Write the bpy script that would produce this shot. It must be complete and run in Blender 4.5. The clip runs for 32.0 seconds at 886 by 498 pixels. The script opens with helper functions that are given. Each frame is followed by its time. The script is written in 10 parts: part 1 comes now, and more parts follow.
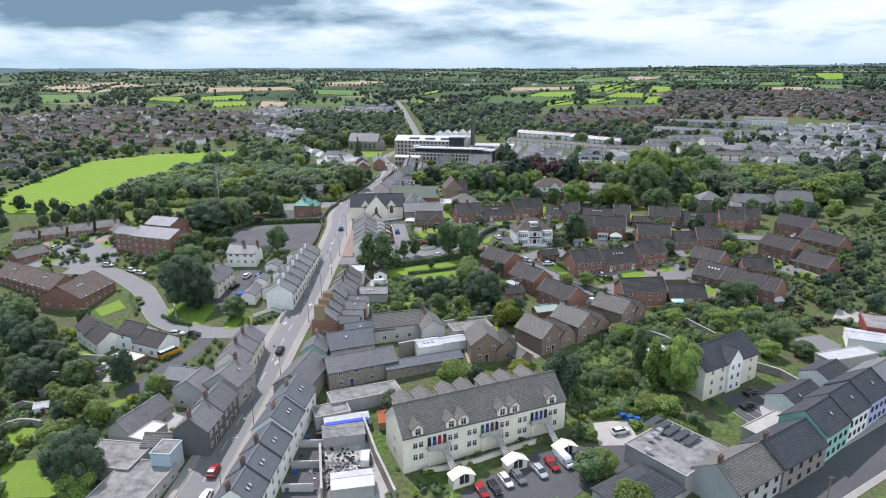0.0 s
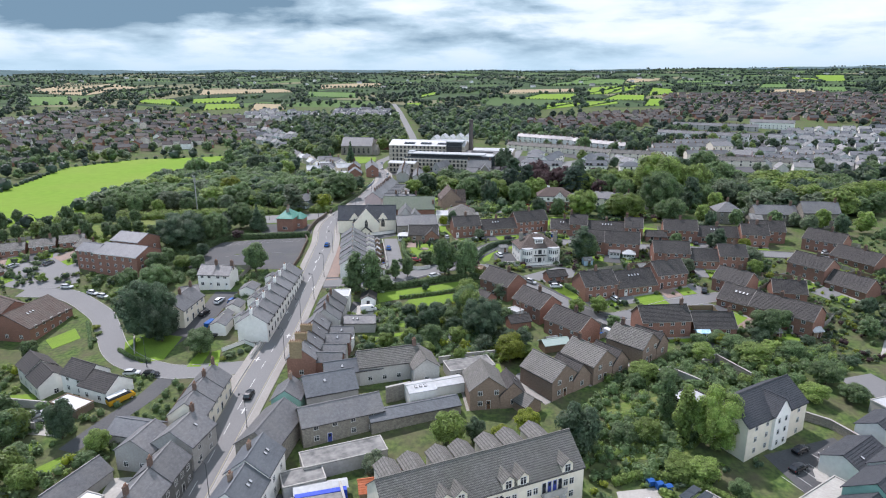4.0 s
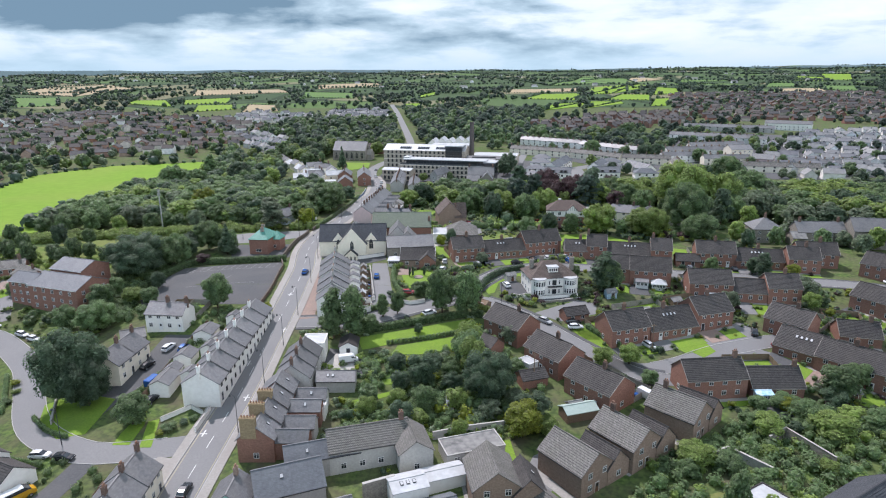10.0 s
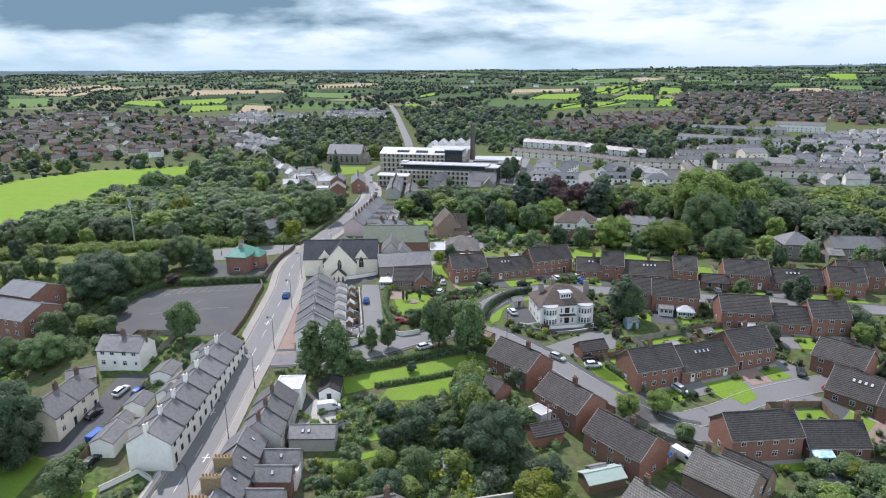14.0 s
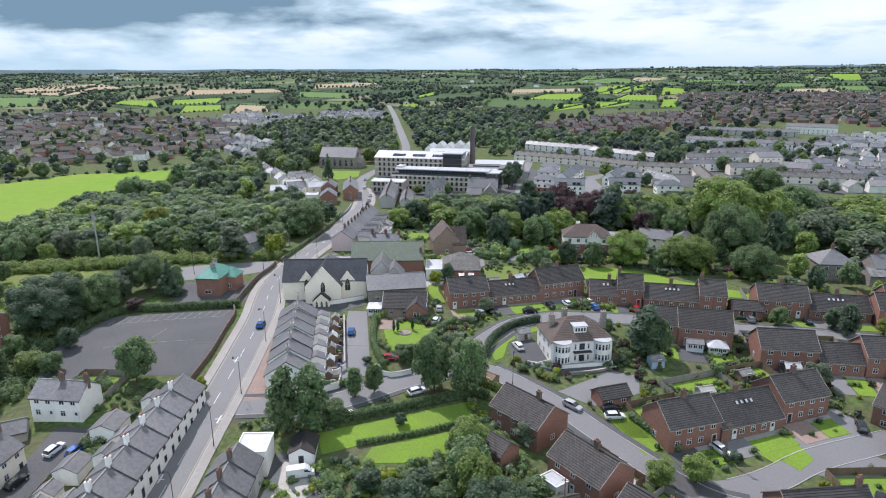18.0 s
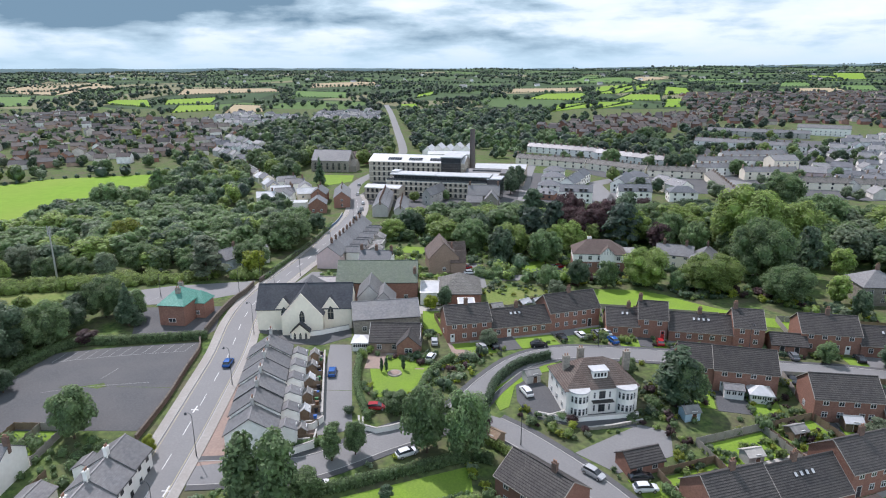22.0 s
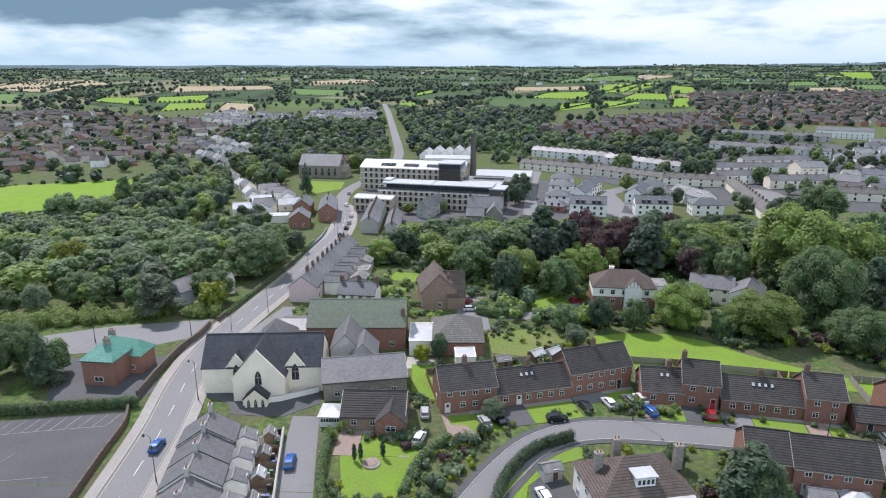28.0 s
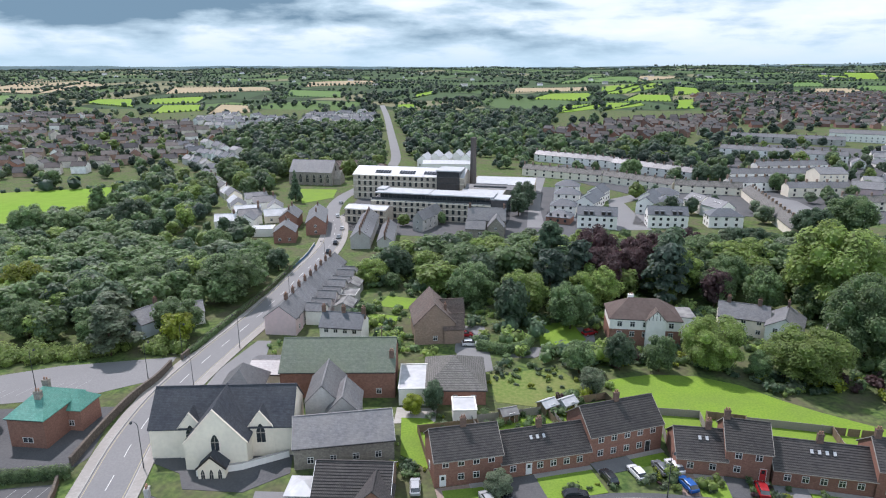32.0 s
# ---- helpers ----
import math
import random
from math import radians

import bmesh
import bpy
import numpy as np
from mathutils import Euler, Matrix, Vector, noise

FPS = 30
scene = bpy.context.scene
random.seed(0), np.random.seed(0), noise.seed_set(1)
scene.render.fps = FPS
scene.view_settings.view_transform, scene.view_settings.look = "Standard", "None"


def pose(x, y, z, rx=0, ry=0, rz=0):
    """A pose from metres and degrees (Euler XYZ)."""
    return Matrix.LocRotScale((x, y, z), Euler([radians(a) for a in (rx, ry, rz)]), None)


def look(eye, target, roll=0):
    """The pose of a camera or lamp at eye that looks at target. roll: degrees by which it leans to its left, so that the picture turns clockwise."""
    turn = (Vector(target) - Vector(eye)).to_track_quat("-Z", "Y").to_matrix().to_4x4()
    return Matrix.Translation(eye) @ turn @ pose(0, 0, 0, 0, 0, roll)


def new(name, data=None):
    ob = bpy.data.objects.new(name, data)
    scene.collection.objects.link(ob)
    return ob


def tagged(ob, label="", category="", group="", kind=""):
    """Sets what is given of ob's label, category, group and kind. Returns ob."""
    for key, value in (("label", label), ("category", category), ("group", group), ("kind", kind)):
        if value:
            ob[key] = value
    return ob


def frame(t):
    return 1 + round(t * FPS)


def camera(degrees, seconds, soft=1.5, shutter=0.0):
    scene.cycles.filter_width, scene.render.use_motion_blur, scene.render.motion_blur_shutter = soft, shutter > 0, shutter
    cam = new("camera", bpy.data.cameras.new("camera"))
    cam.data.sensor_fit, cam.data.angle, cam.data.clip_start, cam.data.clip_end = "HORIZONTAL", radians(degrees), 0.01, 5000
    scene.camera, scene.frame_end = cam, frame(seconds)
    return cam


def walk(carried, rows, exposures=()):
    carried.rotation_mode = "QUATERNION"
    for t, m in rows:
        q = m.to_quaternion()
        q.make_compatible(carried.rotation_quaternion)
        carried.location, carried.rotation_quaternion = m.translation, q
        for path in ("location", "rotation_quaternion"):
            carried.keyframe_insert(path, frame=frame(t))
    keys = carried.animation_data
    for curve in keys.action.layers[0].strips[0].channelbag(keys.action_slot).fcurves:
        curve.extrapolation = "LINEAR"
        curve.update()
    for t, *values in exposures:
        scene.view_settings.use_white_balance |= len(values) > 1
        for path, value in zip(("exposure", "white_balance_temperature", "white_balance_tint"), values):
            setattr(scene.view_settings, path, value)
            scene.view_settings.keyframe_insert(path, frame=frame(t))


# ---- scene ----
cam = camera(70.1, 32.0, soft=1.1)
PATH = [
    (0, (0.47, -0.51, 69.29), (-4.91, 124.53, 34.12), -0.09),
    (1, (0.42, 5.65, 69.20), (-4.85, 130.70, 34.05), -0.09),
    (2, (0.36, 11.80, 69.11), (-4.82, 136.86, 33.98), -0.08),
    (3, (0.31, 17.97, 69.03), (-4.76, 143.08, 34.06), -0.06),
    (4, (0.26, 24.12, 68.94), (-4.71, 149.28, 34.14), -0.08),
    (5, (0.21, 30.26, 68.86), (-4.72, 155.43, 34.06), -0.17),
    (6, (0.16, 36.41, 68.78), (-4.77, 161.54, 33.88), -0.24),
    (7, (0.12, 42.55, 68.72), (-4.84, 167.65, 33.71), -0.22),
    (8, (0.07, 48.67, 68.64), (-4.90, 173.77, 33.62), -0.19),
    (9, (0.01, 54.78, 68.58), (-5.00, 179.89, 33.63), -0.20),
    (10, (-0.03, 60.89, 68.51), (-5.10, 186.03, 33.67), -0.23),
    (11, (-0.07, 66.99, 68.46), (-5.12, 192.14, 33.67), -0.23),
    (12, (-0.10, 73.06, 68.41), (-5.15, 198.22, 33.62), -0.22),
    (13, (-0.14, 79.13, 68.35), (-5.24, 204.27, 33.54), -0.23),
    (14, (-0.17, 85.18, 68.30), (-5.34, 210.31, 33.45), -0.25),
    (15, (-0.21, 91.21, 68.26), (-5.42, 216.33, 33.38), -0.26),
    (16, (-0.23, 97.21, 68.24), (-5.43, 222.34, 33.33), -0.25),
    (17, (-0.26, 103.21, 68.20), (-5.38, 228.33, 33.28), -0.20),
    (18, (-0.29, 109.17, 68.17), (-5.33, 234.30, 33.25), -0.15),
    (19, (-0.30, 115.13, 68.16), (-5.32, 240.25, 33.24), -0.15),
    (20, (-0.33, 121.06, 68.15), (-5.33, 246.18, 33.23), -0.16),
    (21, (-0.33, 126.95, 68.13), (-5.32, 252.06, 33.15), -0.16),
    (22, (-0.34, 132.82, 68.13), (-5.30, 257.89, 33.03), -0.13),
    (23, (-0.35, 138.67, 68.13), (-5.32, 263.69, 32.88), -0.09),
    (24, (-0.35, 144.48, 68.15), (-5.33, 269.48, 32.76), -0.03),
    (25, (-0.35, 150.28, 68.17), (-5.29, 275.26, 32.76), 0.04),
    (26, (-0.34, 156.03, 68.20), (-5.25, 281.02, 32.79), 0.10),
    (27, (-0.33, 161.75, 68.22), (-5.25, 286.72, 32.75), 0.11),
    (28, (-0.31, 167.44, 68.26), (-5.29, 292.40, 32.75), 0.07),
    (29, (-0.29, 173.10, 68.31), (-5.34, 298.06, 32.85), 0.02),
    (30, (-0.27, 178.71, 68.37), (-5.36, 303.71, 33.01), -0.02),
    (31, (-0.23, 184.29, 68.43), (-5.32, 309.30, 33.10), -0.01),
    (32, (-0.21, 189.84, 68.50), (-5.21, 314.82, 33.12), 0.03),
]
walk(cam, [(t, look(eye, target, roll)) for t, eye, target, roll in PATH], [(0, 0.05, 5870, 22), (32, 0.05, 5870, 22)])

# ---- sky, sun, exposure ----
SUN_AZ, SUN_EL = -38.0, 54.0      # degrees left of straight ahead, degrees up
scene.view_settings.exposure = 0.0
world = bpy.data.worlds.new("sky")
scene.world = world
world.use_nodes = True
wn, wl = world.node_tree.nodes, world.node_tree.links
wn.clear()


def wnode(kind):
    return wn.new(kind)


sky = wnode("ShaderNodeTexSky")
sky.sky_type, sky.sun_disc = "NISHITA", False
sky.sun_elevation, sky.sun_rotation = radians(SUN_EL), radians(SUN_AZ)
sky.air_density, sky.dust_density = 1.0, 1.5
tc = wnode("ShaderNodeTexCoord")
mp = wnode("ShaderNodeMapping")
mp.inputs["Scale"].default_value = (2.2, 2.2, 6.0)
mp.inputs["Location"].default_value = (0.35, 0.2, 0.4)
cloud = wnode("ShaderNodeTexNoise")
cloud.inputs["Scale"].default_value, cloud.inputs["Detail"].default_value, cloud.inputs["Roughness"].default_value = 4.4, 8.0, 0.56
cloud.inputs["Distortion"].default_value = 0.35
cover = wnode("ShaderNodeValToRGB")
cover.color_ramp.elements[0].position, cover.color_ramp.elements[1].position = 0.34, 0.52
shade = wnode("ShaderNodeTexNoise")
shade.inputs["Scale"].default_value, shade.inputs["Detail"].default_value, shade.inputs["Roughness"].default_value = 2.3, 7.0, 0.52
mp2 = wnode("ShaderNodeMapping")
mp2.inputs["Scale"].default_value = (2.1, 2.1, 11.0)
mp2.inputs["Location"].default_value = (1.7, 0.9, 0.15)
tone = wnode("ShaderNodeValToRGB")
tone.color_ramp.elements[0].position, tone.color_ramp.elements[0].color = 0.24, (0.20, 0.32, 0.38, 1)
tone.color_ramp.elements[1].position, tone.color_ramp.elements[1].color = 0.66, (0.97, 1.02, 0.98, 1)
mid = tone.color_ramp.elements.new(0.42)
mid.color = (0.56, 0.73, 0.75, 1)
mid = tone.color_ramp.elements.new(0.53)
mid.color = (0.86, 0.97, 0.95, 1)
haze = wnode("ShaderNodeMixRGB")
haze.inputs[2].default_value = (0.55, 0.75, 0.79, 1)
sep = wnode("ShaderNodeSeparateXYZ")
low = wnode("ShaderNodeMapRange")
low.inputs["From Min"].default_value, low.inputs["From Max"].default_value = 0.0, 0.055
low.inputs["To Min"].default_value, low.inputs["To Max"].default_value = 0.9, 0.0
gain = wnode("ShaderNodeMixRGB")
gain.blend_type = "MULTIPLY"
gain.inputs[0].default_value = 1.0
gain.inputs[2].default_value = (0.86, 0.86, 0.86, 1)
skyg = wnode("ShaderNodeMixRGB")
skyg.blend_type = "MULTIPLY"
skyg.inputs[0].default_value = 1.0
skyg.inputs[2].default_value = (0.11, 0.11, 0.11, 1)
mix = wnode("ShaderNodeMixRGB")
bg = wnode("ShaderNodeBackground")
out = wnode("ShaderNodeOutputWorld")
wl.new(tc.outputs["Generated"], mp.inputs[0])
wl.new(tc.outputs["Generated"], mp2.inputs[0])
wl.new(tc.outputs["Generated"], sep.inputs[0])
wl.new(mp.outputs[0], cloud.inputs["Vector"])
wl.new(mp2.outputs[0], shade.inputs["Vector"])
wl.new(cloud.outputs["Fac"], cover.inputs[0])
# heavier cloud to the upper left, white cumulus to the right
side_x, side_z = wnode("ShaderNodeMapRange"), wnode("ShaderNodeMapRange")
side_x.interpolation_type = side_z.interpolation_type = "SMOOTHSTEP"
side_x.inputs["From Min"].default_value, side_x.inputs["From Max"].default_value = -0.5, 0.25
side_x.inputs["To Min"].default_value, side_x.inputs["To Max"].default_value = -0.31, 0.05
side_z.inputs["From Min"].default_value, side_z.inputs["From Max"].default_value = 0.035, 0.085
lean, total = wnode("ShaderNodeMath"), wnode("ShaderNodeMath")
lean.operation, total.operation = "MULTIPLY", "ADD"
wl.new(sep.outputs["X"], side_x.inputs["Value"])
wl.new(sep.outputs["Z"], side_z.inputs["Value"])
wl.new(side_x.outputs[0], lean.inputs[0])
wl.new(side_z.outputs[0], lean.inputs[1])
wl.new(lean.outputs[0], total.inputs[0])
puff, body = wnode("ShaderNodeMath"), wnode("ShaderNodeMath")      # smaller billows on the broad masses
puff.operation, body.operation = "MULTIPLY_ADD", "ADD"
puff.inputs[1].default_value, puff.inputs[2].default_value = 0.5, -0.25
wl.new(cloud.outputs["Fac"], puff.inputs[0])
wl.new(puff.outputs[0], body.inputs[0])
wl.new(shade.outputs["Fac"], body.inputs[1])
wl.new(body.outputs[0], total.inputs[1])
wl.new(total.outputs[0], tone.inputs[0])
wl.new(sep.outputs["Z"], low.inputs["Value"])
wl.new(low.outputs[0], haze.inputs[0])
wl.new(tone.outputs[0], haze.inputs[1])
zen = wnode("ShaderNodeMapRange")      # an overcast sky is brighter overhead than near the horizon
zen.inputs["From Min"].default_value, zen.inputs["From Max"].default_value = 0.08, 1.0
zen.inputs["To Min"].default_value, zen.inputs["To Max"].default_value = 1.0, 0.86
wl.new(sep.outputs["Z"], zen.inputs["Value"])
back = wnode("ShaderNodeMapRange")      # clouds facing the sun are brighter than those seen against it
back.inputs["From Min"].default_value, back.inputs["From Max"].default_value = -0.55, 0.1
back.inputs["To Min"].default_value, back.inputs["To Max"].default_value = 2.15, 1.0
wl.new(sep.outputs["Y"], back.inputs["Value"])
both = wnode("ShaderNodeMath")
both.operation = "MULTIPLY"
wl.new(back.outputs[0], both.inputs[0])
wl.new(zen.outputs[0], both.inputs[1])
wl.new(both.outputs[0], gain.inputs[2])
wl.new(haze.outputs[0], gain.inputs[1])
wl.new(sky.outputs[0], skyg.inputs[1])
high = wnode("ShaderNodeMapRange")      # the blue shows only well above the horizon
high.inputs["From Min"].default_value, high.inputs["From Max"].default_value = 0.12, 0.4
high.inputs["To Min"].default_value, high.inputs["To Max"].default_value = 1.0, 0.0
wl.new(sep.outputs["Z"], high.inputs["Value"])
full = wnode("ShaderNodeMath")
full.operation = "MAXIMUM"
wl.new(high.outputs[0], full.inputs[0])
wl.new(cover.outputs[0], full.inputs[1])
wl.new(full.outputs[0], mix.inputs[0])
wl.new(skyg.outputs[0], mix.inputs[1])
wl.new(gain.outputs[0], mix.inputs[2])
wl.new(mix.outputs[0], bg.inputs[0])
bg.inputs[1].default_value = 1.0
wl.new(bg.outputs[0], out.inputs[0])

sun = new("sun", bpy.data.lights.new("sun", "SUN"))
sun.data.energy, sun.data.angle, sun.data.color = 5.0, radians(0.8), (1.0, 0.94, 0.84)
sd = Vector((math.sin(radians(SUN_AZ)) * math.cos(radians(SUN_EL)), math.cos(radians(SUN_AZ)) * math.cos(radians(SUN_EL)), math.sin(radians(SUN_EL))))
sun.matrix_world = look(sd * 500, (0, 0, 0))

# ---- materials ----


def mat(name, c1, c2, rough=0.8, fine=4.0, coarse=0.12, bump=0.15, spec=0.3, metal=0.0, c3=None, rand=0.0, weights=(0.6, 0.5)):
    """Two-scale mottled surface: c1 to c2 by fine grain, c3 by broad stains, rand varies it from thing to thing."""
    m = bpy.data.materials.new(name)
    m.use_nodes = True
    n, k = m.node_tree.nodes, m.node_tree.links
    b = n["Principled BSDF"]
    b.inputs["Roughness"].default_value, b.inputs["Metallic"].default_value = rough, metal
    b.inputs["Specular IOR Level"].default_value = spec
    t = n.new("ShaderNodeTexCoord")
    a1, a2 = n.new("ShaderNodeTexNoise"), n.new("ShaderNodeTexNoise")
    a1.inputs["Scale"].default_value, a1.inputs["Detail"].default_value = fine, 5
    a2.inputs["Scale"].default_value, a2.inputs["Detail"].default_value = coarse, 4
    k.new(t.outputs["Object"], a1.inputs["Vector"])
    k.new(t.outputs["Object"], a2.inputs["Vector"])
    r1, r2 = n.new("ShaderNodeMapRange"), n.new("ShaderNodeMapRange")
    for r, a in ((r1, a1), (r2, a2)):
        r.inputs["From Min"].default_value, r.inputs["From Max"].default_value = 0.35, 0.68
        k.new(a.outputs["Fac"], r.inputs["Value"])
    x1, x2 = n.new("ShaderNodeMixRGB"), n.new("ShaderNodeMixRGB")
    x1.inputs[1].default_value, x1.inputs[2].default_value = (*c1, 1), (*c2, 1)
    x2.inputs[2].default_value = (*(c3 or c2), 1)
    k.new(r1.outputs[0], x1.inputs[0])
    sc = n.new("ShaderNodeMath")
    sc.operation, sc.inputs[1].default_value = "MULTIPLY", weights[1]
    k.new(r2.outputs[0], sc.inputs[0])
    k.new(sc.outputs[0], x2.inputs[0])
    k.new(x1.outputs[0], x2.inputs[1])
    last = x2.outputs[0]
    if rand:
        oi, hs = n.new("ShaderNodeObjectInfo"), n.new("ShaderNodeHueSaturation")
        mr = n.new("ShaderNodeMapRange")
        mr.inputs["To Min"].default_value, mr.inputs["To Max"].default_value = 1 - rand, 1 + rand
        k.new(oi.outputs["Random"], mr.inputs["Value"])
        k.new(mr.outputs[0], hs.inputs["Value"])
        k.new(last, hs.inputs["Color"])
        last = hs.outputs[0]
    k.new(last, b.inputs["Base Color"])
    if bump:
        bp = n.new("ShaderNodeBump")
        bp.inputs["Strength"].default_value, bp.inputs["Distance"].default_value = bump, 0.05
        k.new(a1.outputs["Fac"], bp.inputs["Height"])
        k.new(bp.outputs[0], b.inputs["Normal"])
    return m


def courses(m, across, up, dark=0.55, depth=0.03, offset=0.5, line=0.10):
    """Lays courses (tiles, slates, bricks) over a mottled material: across and up are the piece's size in metres."""
    n, k = m.node_tree.nodes, m.node_tree.links
    b = n["Principled BSDF"]
    src = b.inputs["Base Color"].links[0].from_socket
    t, s, c = n.new("ShaderNodeTexCoord"), n.new("ShaderNodeSeparateXYZ"), n.new("ShaderNodeCombineXYZ")
    ad = n.new("ShaderNodeMath")
    k.new(t.outputs["Object"], s.inputs[0])
    k.new(s.outputs["X"], ad.inputs[0])
    k.new(s.outputs["Y"], ad.inputs[1])
    k.new(ad.outputs[0], c.inputs["X"])
    k.new(s.outputs["Z"], c.inputs["Y"])
    br = n.new("ShaderNodeTexBrick")
    br.offset = offset
    br.inputs["Scale"].default_value = 1.0
    br.inputs["Brick Width"].default_value, br.inputs["Row Height"].default_value = across, up
    br.inputs["Mortar Size"].default_value = up * line
    br.inputs["Mortar Smooth"].default_value = 0.6
    br.inputs["Color1"].default_value, br.inputs["Color2"].default_value = (1, 1, 1, 1), (0.80, 0.80, 0.80, 1)
    br.inputs["Mortar"].default_value = (dark, dark, dark, 1)
    k.new(c.outputs[0], br.inputs["Vector"])
    mu = n.new("ShaderNodeMixRGB")
    mu.blend_type, mu.inputs[0].default_value = "MULTIPLY", 1.0
    k.new(src, mu.inputs[1])
    k.new(br.outputs["Color"], mu.inputs[2])
    k.new(mu.outputs[0], b.inputs["Base Color"])
    bp = n.new("ShaderNodeBump")
    bp.inputs["Strength"].default_value, bp.inputs["Distance"].default_value = 0.6, depth
    bp.invert = True
    k.new(br.outputs["Fac"], bp.inputs["Height"])
    old = b.inputs["Normal"].links
    if old:
        k.new(old[0].from_socket, bp.inputs["Normal"])
    k.new(bp.outputs[0], b.inputs["Normal"])
    return m


def plain(name, c, rough=0.6, metal=0.0, spec=0.4):
    return mat(name, c, [v * 0.86 for v in c], rough, 6.0, 0.6, 0.05, spec, metal, [v * 0.75 for v in c], 0.0, (0.5, 0.4))


M_GROUND = mat("garden_ground", (0.042, 0.075, 0.024), (0.115, 0.165, 0.045), 0.95, 0.9, 0.16, 0.8, 0.1, 0, (0.110, 0.092, 0.066), 0.0, (0.6, 0.75))
M_LAWN = mat("lawn_grass", (0.130, 0.218, 0.024), (0.180, 0.275, 0.034), 0.9, 2.5, 0.14, 0.3, 0.15, 0, (0.125, 0.175, 0.042))
M_FIELD = mat("pasture", (0.140, 0.240, 0.024), (0.168, 0.278, 0.030), 0.9, 0.25, 0.02, 0.2, 0.1, 0, (0.190, 0.245, 0.045))
M_FIELD2 = mat("dull_pasture", (0.080, 0.150, 0.042), (0.11, 0.185, 0.055), 0.9, 0.2, 0.015, 0.2, 0.1, 0, (0.125, 0.175, 0.065))
M_STRAW = mat("cut_straw", (0.30, 0.245, 0.155), (0.36, 0.295, 0.19), 0.95, 0.2, 0.02, 0.2, 0.1, 0, (0.26, 0.22, 0.14))
M_MEADOW = mat("rough_meadow", (0.09, 0.15, 0.03), (0.16, 0.20, 0.06), 0.95, 1.2, 0.09, 0.5, 0.1, 0, (0.20, 0.17, 0.08))
M_ROAD = mat("worn_asphalt", (0.150, 0.150, 0.150), (0.186, 0.185, 0.183), 0.8, 3.0, 0.10, 0.2, 0.5, 0, (0.145, 0.145, 0.147), 0.0, (0.6, 0.6))
M_TAR = mat("dark_tarmac", (0.062, 0.064, 0.068), (0.088, 0.090, 0.093), 0.85, 3.0, 0.12, 0.2, 0.3, 0, (0.105, 0.102, 0.10))
M_PAVE = mat("concrete_paving", (0.26, 0.245, 0.225), (0.32, 0.305, 0.28), 0.85, 2.0, 0.2, 0.2, 0.3, 0, (0.24, 0.22, 0.20))
M_PINKPAVE = mat("red_block_paving", (0.24, 0.17, 0.14), (0.30, 0.22, 0.18), 0.85, 2.0, 0.2, 0.2, 0.3, 0, (0.20, 0.17, 0.15))
M_KERB = plain("kerb_stone", (0.38, 0.37, 0.35), 0.8)
M_LINE = mat("road_paint", (0.62, 0.62, 0.60), (0.48, 0.48, 0.46), 0.7, 5.0, 0.5, 0.05)
M_LINEWORN = mat("worn_bay_paint", (0.36, 0.36, 0.35), (0.22, 0.22, 0.22), 0.75, 5.0, 0.5, 0.05)
M_YELLOW = mat("yellow_road_paint", (0.40, 0.35, 0.20), (0.30, 0.27, 0.19), 0.7, 5.0, 0.5, 0.05)
M_SLATE = courses(mat("grey_slate", (0.112, 0.112, 0.116), (0.168, 0.168, 0.174), 0.46, 1.5, 0.25, 0.1, 0.55, 0, (0.205, 0.196, 0.182), 0.18), 0.5, 0.16, 0.7, 0.015)
M_SLATEBLUE = courses(mat("blue_slate", (0.082, 0.090, 0.102), (0.115, 0.124, 0.136), 0.52, 1.5, 0.25, 0.1, 0.5, 0, (0.14, 0.15, 0.16), 0.12), 0.5, 0.16, 0.7, 0.015)
M_CHURCHSLATE = courses(mat("dark_church_slate", (0.040, 0.045, 0.055), (0.060, 0.066, 0.078), 0.75, 1.5, 0.25, 0.1, 0.25, 0, (0.075, 0.08, 0.085)), 0.5, 0.2, 0.6, 0.015)
M_SANDSTONE = courses(mat("tan_sandstone", (0.42, 0.375, 0.305), (0.52, 0.465, 0.385), 0.9, 2.2, 0.3, 0.3, 0.2, 0, (0.38, 0.33, 0.27)), 0.7, 0.35, 0.75, 0.03)
M_VERGE = plain("cream_verge", (0.34, 0.31, 0.27), 0.7)
M_TILE = courses(mat("dark_concrete_tile", (0.052, 0.048, 0.047), (0.076, 0.070, 0.067), 0.7, 1.5, 0.3, 0.1, 0.3, 0, (0.098, 0.09, 0.08), 0.14), 0.33, 0.27, 0.45, 0.04, 0.0, 0.2)
M_TILEGREY = courses(mat("weathered_grey_tile", (0.16, 0.15, 0.14), (0.215, 0.205, 0.19), 0.65, 1.5, 0.3, 0.1, 0.3, 0, (0.13, 0.13, 0.10), 0.08), 0.33, 0.27, 0.42, 0.04, 0.0, 0.2)
M_TILEBROWN = courses(mat("brown_tile", (0.112, 0.080, 0.066), (0.155, 0.114, 0.095), 0.75, 1.5, 0.3, 0.1, 0.3, 0, (0.17, 0.15, 0.13), 0.08), 0.33, 0.27, 0.42, 0.04, 0.0, 0.2)
M_GREENROOF = courses(mat("green_copper_tile", (0.07, 0.25, 0.195), (0.115, 0.32, 0.25), 0.6, 1.5, 0.3, 0.1, 0.4, 0, (0.15, 0.31, 0.25)), 0.33, 0.2, 0.7, 0.03, 0.0)
